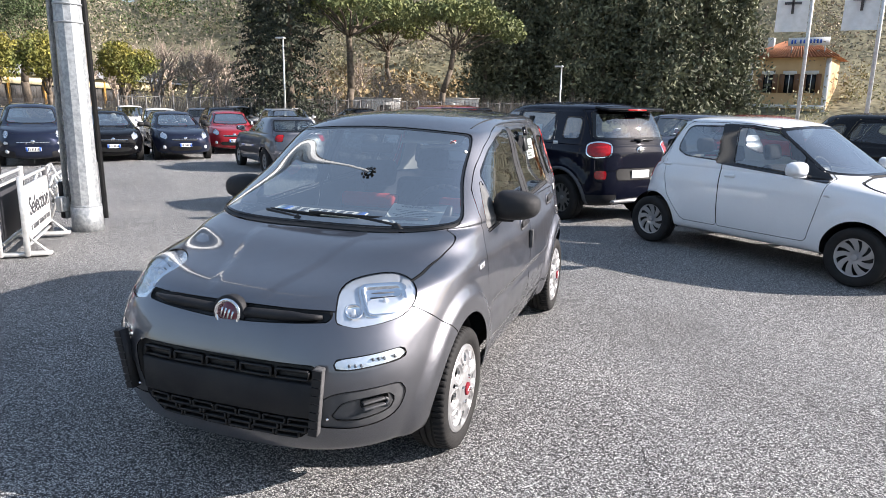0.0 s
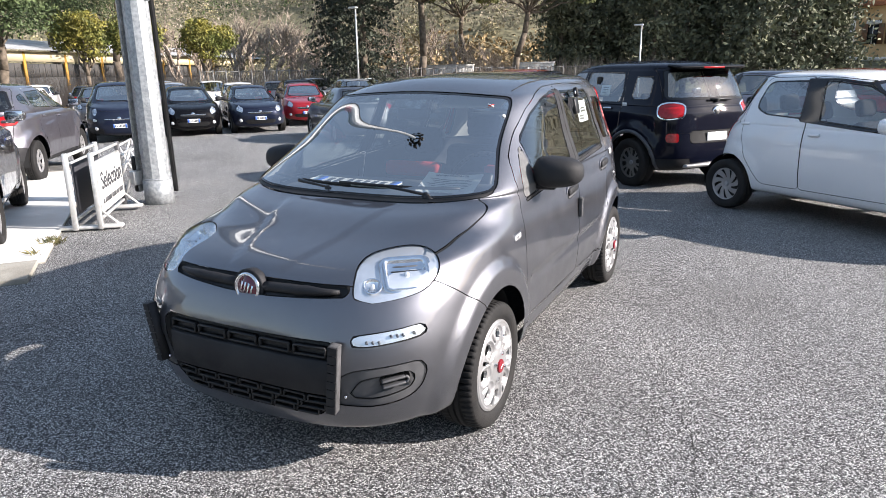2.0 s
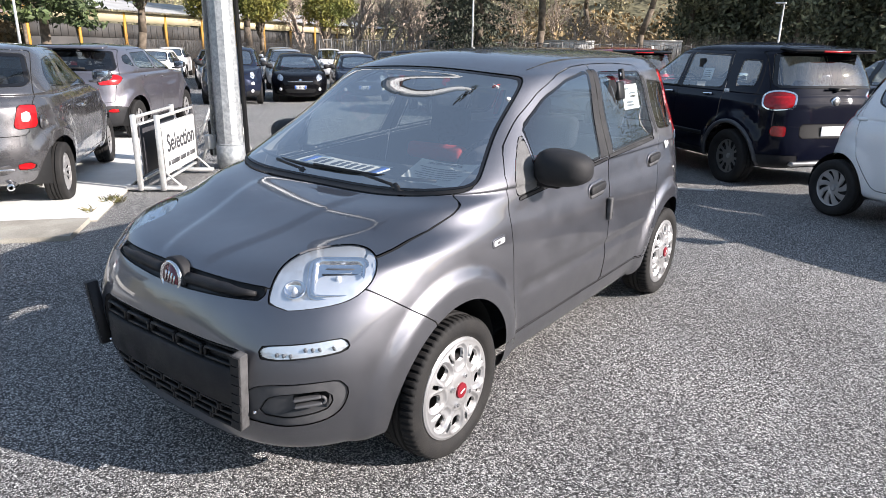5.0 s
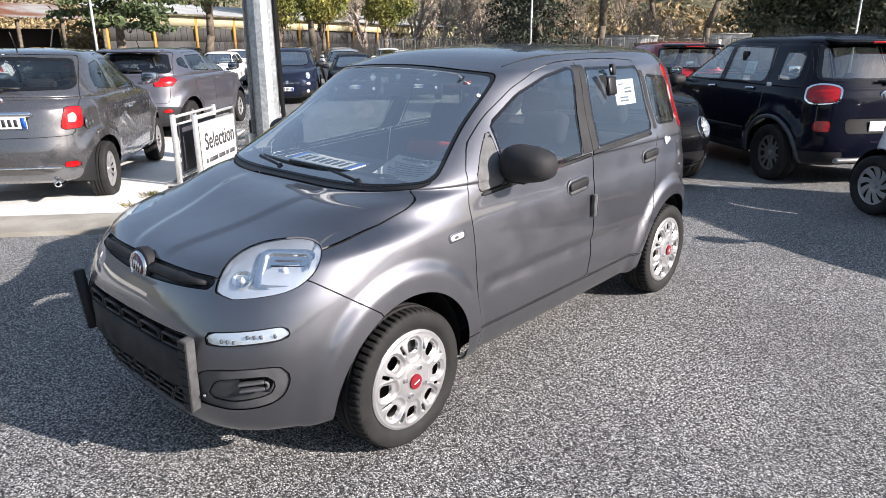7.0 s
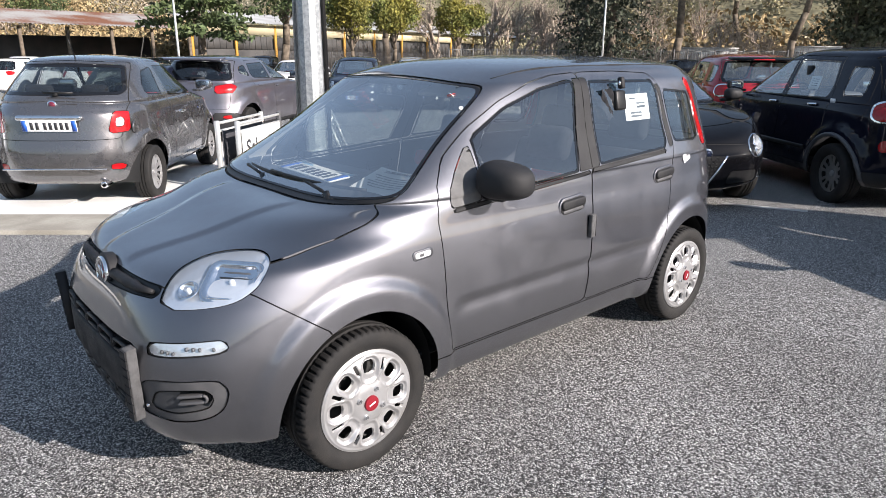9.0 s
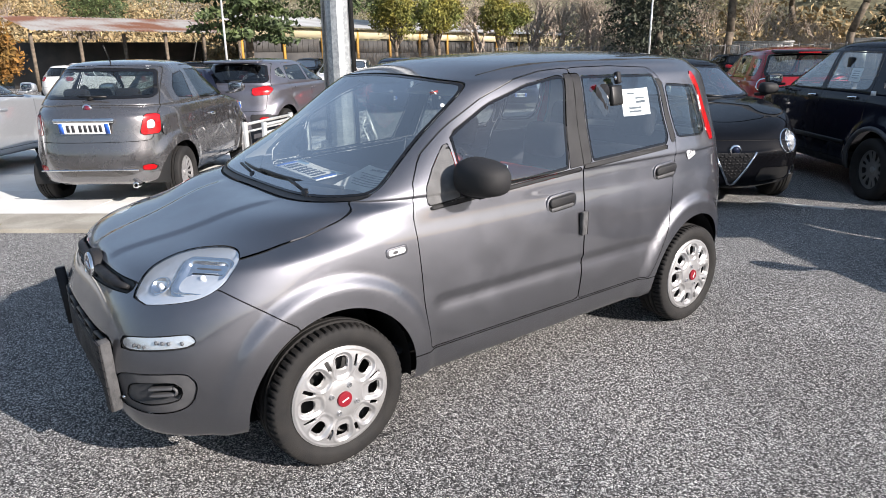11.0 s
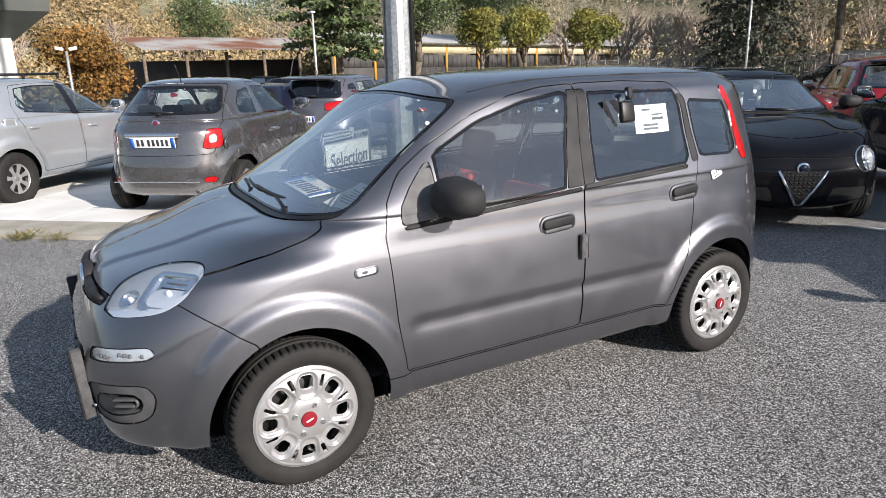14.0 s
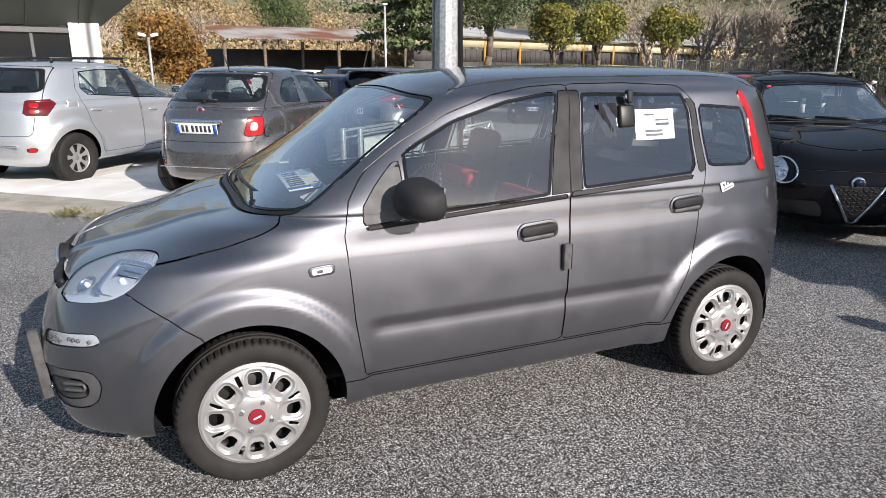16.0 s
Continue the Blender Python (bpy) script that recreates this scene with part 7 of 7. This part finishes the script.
def house():
    x, y = polar(6.6, 62)
    h = empty("house", pose(x, y, -1.35, 0, 0, -16), "ochre two-storey house with a terracotta roof", "house")
    part("wall", box(0, 3, 3.55, 6.0, 6.0, 7.1), M["ochre"], h, "", False)
    rb = bmesh.new()
    v = [rb.verts.new(c) for c in ((-3.6, -0.6, 7.1), (3.6, -0.6, 7.1), (3.6, 6.6, 7.1), (-3.6, 6.6, 7.1), (-1.0, 3, 8.6), (1.0, 3, 8.6))]
    for f in ((0, 1, 5, 4), (2, 3, 4, 5), (1, 2, 5), (3, 0, 4), (3, 2, 1, 0)):
        rb.faces.new([v[i] for i in f])
    roof = part("roof", rb, M["tiles"], h, "terracotta tiled roof", False)
    for i in range(30):
        t = -3.55 + i * 0.245
        part("ridge_tile", rod((t, -0.62, 7.12), (t * 0.28, 3, 8.62), 0.07, None, 5), M["tiles"], roof)
    part("chimney", box(-1.9, 2.0, 8.4, 0.5, 0.5, 1.0, 0.03), M["stucco"], h)
    for sx in (-2.85, 2.85):
        part("corner_pilaster", box(sx, -0.04, 3.5, 0.35, 0.12, 7.0), M["stucco"], h)
    part("string_course", box(0, -0.05, 3.2, 6.0, 0.12, 0.28), M["stucco"], h)
    for sx in (-1.45, 0.15, 1.75):
        w = part("window", box(sx, -0.03, 5.05, 0.7, 0.1, 1.5), M["pane"], h)
        part("frame", box(sx, -0.05, 5.9, 1.0, 0.1, 0.3), M["stucco"], w)
        part("sash_bar", box(sx, -0.09, 5.05, 0.06, 0.04, 1.5), M["stucco"], w)
        for q in (-0.55, 0.55):
            part("shutter", box(sx + q, -0.09, 5.05, 0.38, 0.06, 1.5), M["shutter"], w, "open brown shutter")
        w2 = part("window", box(sx, -0.03, 1.6, 0.8, 0.1, 1.6), M["pane"], h)
        part("frame", box(sx, -0.05, 2.5, 1.0, 0.1, 0.28), M["stucco"], w2)
    sgn = part("roof_sign", box(1.2, 0.2, 8.35, 3.0, 0.12, 0.62), M["signwhite"], h, "white name board on the roof")
    for a in (0.0, 0.22, 0.62, 0.88, 1.12, 1.36, 1.60, 1.84, 2.08):
        part("text_bar", box(a, 0.13, 8.35, 0.13, 0.03, 0.30), M["plateblue"], sgn)
    for sx in (0.0, 2.4):
        part("sign_leg", box(sx, 0.3, 7.8, 0.08, 0.08, 0.8), M["galv"], sgn)


house()


def flag(az, d, z0, z1):
    x, y = polar(az, d)
    f = empty("flagpole", pose(x, y, ground_z(x, y)), "tall white flagpole with a hanging white banner", "flagpole", "flagpoles")
    part("pole", rod((0, 0, 0), (0, 0, z1 + 0.6), 0.06, None, 12, 0.045), M["aluminium"], f)
    bm = bmesh.new()
    rows = []
    for i in range(13):
        t = i / 12
        rows.append([bm.verts.new((-0.06 - 0.86 * t, 0.05 * math.sin(t * 9 + k) * t, z)) for k, z in enumerate(np.linspace(z0, z1, 12))])
    for a, b in zip(rows, rows[1:]):
        for k in range(11):
            bm.faces.new((a[k], b[k], b[k + 1], a[k + 1]))
    b = part("banner", bm, M["signwhite"], f, "white cloth banner with a grey emblem")
    part("emblem_bar", box(-0.5, -0.07, z0 + 1.0, 0.07, 0.01, 1.0), M["greyplastic"], b)
    part("emblem_bar", box(-0.5, -0.07, z0 + 0.8, 0.45, 0.01, 0.07), M["greyplastic"], b)


flag(7.3, 22, 3.95, 7.0)
flag(11.9, 21, 3.8, 7.0)


def street_lamp(az, d, h):
    x, y = polar(az, d)
    s = empty("street_lamp", pose(x, y, ground_z(x, y)), "slim pale grey street lamp", "lamp", "street lamps")
    part("post", rod((0, 0, 0), (0, 0, h), 0.06, None, 10, 0.04), M["aluminium"], s)
    part("head", box(-0.15, 0, h + 0.04, 0.5, 0.22, 0.09, 0.03, 2), M["aluminium"], s)


for a in ((-34.4, 36, 5.0), (-10.9, 40, 4.1), (-68.4, 30, 4.2), (-91.5, 44, 4.6)):
    street_lamp(*a)


def camera_post():
    x, y = polar(-86.6, 25)
    s = empty("camera_post", pose(x, y, ground_z(x, y)), "pale post with two white security boxes", "post")
    part("post", rod((0, 0, 0), (0, 0, 2.6), 0.045, None, 12), M["galv"], s)
    for dx in (-0.2, 0.2):
        part("housing", box(0, dx, 2.68, 0.14, 0.26, 0.11, 0.03, 2, pose(0, 0, 0, dx * 60)), M["stucco"], s)


camera_post()


M["wire"] = mat("dull_fence_wire", (0.20, 0.20, 0.19), 0.6, 0.4, second=(0.13, 0.125, 0.12), scale=3)


def fence():
    f = empty("fence", pose(0, 0, 0), "grey metal railing fence along the lot", "fence")
    pts = [polar(a, d) for a, d in zip(np.linspace(-47, -8, 40), np.linspace(38, 42, 40))]
    for (x0, y0), (x1, y1) in zip(pts, pts[1:]):
        z = ground_z(x0, y0)
        part("post", rod((x0, y0, z), (x0, y0, z + 2.05), 0.03, None, 6), M["wire"], f)
        for q in (0.15, 1.05, 1.95):
            part("rail", rod((x0, y0, z + q), (x1, y1, z + q), 0.02, None, 5), M["wire"], f)
        bm = bmesh.new()
        for k in range(8):
            t = (k + 0.5) / 8
            x, y = x0 + (x1 - x0) * t, y0 + (y1 - y0) * t
            box(x, y, z + 1.05, 0.012, 0.012, 1.8, 0, 1, None, bm)
        tagged(part("fence_bar", bm, M["wire"], f, "", False), kind="stuff")


fence()


def caravan(az, d, w, h, label):
    x, y = polar(az, d)
    c = empty("site_cabin", pose(x, y, ground_z(x, y), 0, 0, -az), label, "cabin", "site cabins")
    part("body", box(0, 1.2, h / 2 + 0.4, w, 2.2, h, 0.06, 2), M["stucco"], c)
    part("roof", box(0, 1.2, h + 0.43, w + 0.1, 2.3, 0.08), M["roofsheet"], c)
    part("window", box(w * 0.2, 0.08, h * 0.6 + 0.4, w * 0.22, 0.06, h * 0.35), M["pane"], c)
    part("door", box(-w * 0.25, 0.08, h * 0.45 + 0.4, 0.7, 0.06, h * 0.8), M["aluminium"], c)


caravan(-26.6, 43, 3.2, 1.7, "cream site cabin behind the fence")
caravan(-19.4, 44, 2.6, 1.8, "white site cabin behind the fence")



def dealership():
    b = empty("dealership_building", pose(0, 0, 0), "showroom with dark window wall and grey-green canopy", "building")
    p0, p1 = Vector((*polar(-90.0, 25), 0)), Vector((*polar(-116, 25), 0))
    d = (p1 - p0).normalized()
    rz = math.degrees(math.atan2(d.y, d.x))
    L = (p1 - p0).length
    m = Matrix.Translation(p0) @ pose(0, 0, 0, 0, 0, rz)
    def add(nm, bm, mt, par=b, lab=""):
        o = part(nm, bm, M[mt], par, lab, False)
        o.matrix_basis = m
        return o
    sgn = -1 if (m.to_3x3() @ Vector((0, 1, 0))).x > 0 else 1
    add("wall_pier", box(0.46, sgn * 0.2, 1.35, 0.92, 0.4, 2.8), "stucco")
    add("plinth", box(L / 2, sgn * 0.25, 0.25, L, 0.3, 0.5), "stucco")
    for i in range(6):
        x0 = 0.75 + i * 1.25
        add("window", box(x0 + 0.62, sgn * 0.2, 1.45, 1.2, 0.05, 1.95), "pane")
        add("window_frame", box(x0, sgn * 0.17, 1.45, 0.09, 0.12, 2.0), "greyplastic")
    add("lintel", box(L / 2, sgn * 0.15, 2.5, L, 0.2, 0.16), "greyplastic")
    add("back_wall", box(L / 2, sgn * 6, 1.7, L, 0.3, 3.6), "stucco")
    cb = bmesh.new()
    v = [cb.verts.new(c) for c in ((-1.0, -sgn * 1.0, 3.5), (L, -sgn * 1.0, 3.5), (L, sgn * 6, 3.4), (-0.2, sgn * 6, 3.4), (-0.1, sgn * 0.1, 2.66), (L, sgn * 0.1, 2.66), (-1.1, -sgn * 1.1, 4.4), (L, -sgn * 1.1, 4.4), (L, sgn * 6, 4.4), (-1.1, sgn * 6, 4.4))]
    for f in ((4, 5, 1, 0), (0, 1, 7, 6), (6, 7, 8, 9), (0, 6, 9, 3), (4, 0, 3), (4, 3, 2, 5), (2, 3, 9, 8)):
        cb.faces.new([v[i] for i in f])
    bmesh.ops.recalc_face_normals(cb, faces=cb.faces)
    add("canopy", cb, "darkgreen", b, "grey-green clad canopy")
    for i in range(6):
        add("canopy_joint", box(0.6 + i * 1.5, -sgn * 0.47, 3.06, 0.03, 1.5, 0.02, 0, 1, pose(0, 0, 0, sgn * -37)), "shade")


dealership()


# ---- small things ----
def sheet(name, m, w, h, label, category, lines):
    """A sheet of paper that bends a little, with printed bars."""
    bm = bmesh.new()
    g = [[bm.verts.new(((i / 8 - 0.5) * w, 0.012 * math.sin(i / 8 * math.pi), (j / 4 - 0.5) * h)) for j in range(5)] for i in range(9)]
    for i in range(8):
        for j in range(4):
            bm.faces.new((g[i][j], g[i + 1][j], g[i + 1][j + 1], g[i][j + 1]))
    s = tagged(part(name, bm, M["paper"]), label, category)
    s.matrix_basis = m
    for x, z, lw, lh, mt in lines:
        b = bmesh.new()
        n = 6
        rows = []
        for i in range(n + 1):
            xx = x + lw * (i / n - 0.5)
            y = 0.012 * math.sin((xx / w + 0.5) * math.pi) - 0.0015
            rows.append([b.verts.new((xx, y, z - lh / 2)), b.verts.new((xx, y, z + lh / 2))])
        for p_, q_ in zip(rows, rows[1:]):
            b.faces.new((p_[0], q_[0], q_[1], p_[1]))
        part("printed_line", b, M[mt], s)
    return s


dealer = sheet("paper_sheet", pose(0.36, 0.43, 1.02, -72, 0, 6), 0.30, 0.21, "white printed dealer sheet lying on the dashboard", "paper",
               [(0.0, 0.04 - 0.018 * k, 0.24 - 0.03 * (k % 3), 0.006, "greyplastic") for k in range(6)])
tm_ = mesh_part("heading", text_mesh("Concessionaria", 0.034, 0.0005), M["ink"], dealer, "dark heading reading Concessionaria", False)
tm_.matrix_basis = pose(-0.03, 0.006, 0.082, 90)
sheet("paper_sheet", pose(-0.22, 0.42, 0.992, -84, 0, -4), 0.56, 0.15, "pale blue and white folded sheet lying on the dashboard", "paper",
      [(-0.2, 0.0, 0.12, 0.12, "ltblue"), (0.2, 0.02, 0.13, 0.09, "ltblue")])
pl_ = empty("number_plate_card", pose(-0.16, 0.36, 0.998, -84, 0, -3), "loose number plate lying behind the windscreen", "number plate")
plate_on(pl_, pose(0, 0, 0.0))
sheet("price_sheet", pose(0.632, 1.885, 1.287, -15, 0, 90), 0.225, 0.14, "white printed sheet stuck inside the rear side window", "paper",
              [(-0.02, 0.045, 0.06, 0.008, "greyplastic"), (0.05, 0.02, 0.07, 0.008, "greyplastic"), (0.05, 0.0, 0.07, 0.012, "ink"), (-0.0, -0.03, 0.10, 0.010, "greyplastic"), (0.0, -0.048, 0.10, 0.010, "greyplastic")])
bag = empty("key_box", pose(0.62, 1.70, 1.355, 0, -12, 0), "black key box with a cloth hung on the window", "box")
part("case", box(0.0, 0.02, -0.03, 0.04, 0.085, 0.10, 0.01, 2), M["satin"], bag)
part("lock", lathe([(0.0005, 0.006), (0.012, 0.005), (0.014, 0.0)], 16), M["chrome"], bag).matrix_basis = pose(0.02, 0.02, 0.055)
part("hook", box(0.02, 0.03, 0.055, 0.03, 0.03, 0.06, 0.008, 2), M["plastic"], bag)
cb_ = bmesh.new()
gg = [[cb_.verts.new((0.0 + 0.012 * math.sin(i * 1.3 + j), -0.03 - 0.10 * (i / 6) * (1 - 0.25 * j / 6), 0.03 - 0.14 * j / 6 - 0.02 * (i % 2) * (j / 6))) for j in range(7)] for i in range(7)]
for i in range(6):
    for j in range(6):
        cb_.faces.new((gg[i][j], gg[i + 1][j], gg[i + 1][j + 1], gg[i][j + 1]))
part("cloth", cb_, M["seat"], bag, "black cloth")

# parking lines, cracks, grass
M["line"] = mat("worn_white_paint", (0.55, 0.55, 0.53), 0.8, second=(0.3, 0.3, 0.3), scale=6, amount=0.6)
M["crack"] = mat("crack_filler", (0.03, 0.03, 0.03), 0.9)
M["grass"] = mat("dry_grass", (0.20, 0.17, 0.07), 0.8, second=(0.11, 0.12, 0.04), scale=9, island=0.4)


def strip(name, pts, w, material, label, z=0.004, jag=0.0, seed=1):
    r = np.random.default_rng(seed)
    bm = bmesh.new()
    rows = []
    fine = [Vector(a).lerp(Vector(b), k / 12) for a, b in zip(pts, pts[1:]) for k in range(12)] + [Vector(pts[-1])]
    for i, q in enumerate(fine):
        d = (fine[min(i + 1, len(fine) - 1)] - fine[max(i - 1, 0)]).normalized()
        s = Vector((-d.y, d.x)) * w / 2 * (r.uniform(0.4, 1.5) if jag else 1)
        o = Vector(r.normal(size=2)) * jag
        rows.append([bm.verts.new((*(q + o - s), ground_z(*q) + z)), bm.verts.new((*(q + o + s), ground_z(*q) + z))])
    for a, b in zip(rows, rows[1:]):
        bm.faces.new((a[0], b[0], b[1], a[1]))
    bmesh.ops.recalc_face_normals(bm, faces=bm.faces)
    return tagged(part(name, bm, material, None, "", False), label, name.replace("_", " "), "", "structure")


strip("parking_line", [(-0.62, 5.68), (0.14, 6.0)], 0.10, M["line"], "worn white parking line")
strip("parking_line", [ne(5.2, 7.0), ne(9.5, 7.0)], 0.10, M["line"], "worn white parking line")
strip("asphalt_crack", [(0.93, 0.10), (1.29, 0.11), (1.59, 0.2), (1.84, -0.08), (2.3, -0.3)], 0.005, M["crack"], "thin dark crack in the asphalt", 0.004, 0.008, 2)
strip("asphalt_crack", [(-2.6, -0.35), (-2.39, -0.06), (-2.26, 0.14), (-2.0, 0.3), (-1.4, 0.35)], 0.006, M["crack"], "thin dark crack in the asphalt", 0.004, 0.008, 3)
strip("asphalt_crack", [(1.3, 1.0), (1.5, 0.5), (1.62, 0.2), (1.7, -0.4)], 0.004, M["crack"], "thin dark crack in the asphalt", 0.004, 0.008, 4)


def tuft(x, y, r, n, seed):
    g = np.random.default_rng(seed)
    V, F = [], []
    for _ in range(n):
        a, q = g.uniform(0, 6.28), r * g.uniform(0, 1) ** 0.7
        bx, by = x + q * math.cos(a), y + q * math.sin(a)
        h, l = g.uniform(0.03, 0.10), g.normal(size=2) * 0.05
        k = len(V)
        z = ground_z(bx, by)
        V += [(bx - 0.004, by, z), (bx + 0.004, by, z), (bx + l[0] * 0.5 + 0.003, by + l[1] * 0.5, z + h * 0.7), (bx + l[0], by + l[1], z + h)]
        F += [(k, k + 1, k + 2), (k, k + 2, k + 3)]
    me = bpy.data.meshes.new("grass_tuft")
    me.from_pydata(V, [], F)
    return tagged(mesh_part("grass_tuft", me, M["grass"], None, "", False), "tuft of dry yellow-green grass by the kerb", "grass", "", "stuff")


tuft(-4.36, 1.34, 0.10, 110, 1)
tuft(-4.05, 0.98, 0.06, 25, 4)
tuft(-4.62, -1.12, 0.16, 150, 2)
tuft(-4.35, -0.85, 0.12, 70, 3)
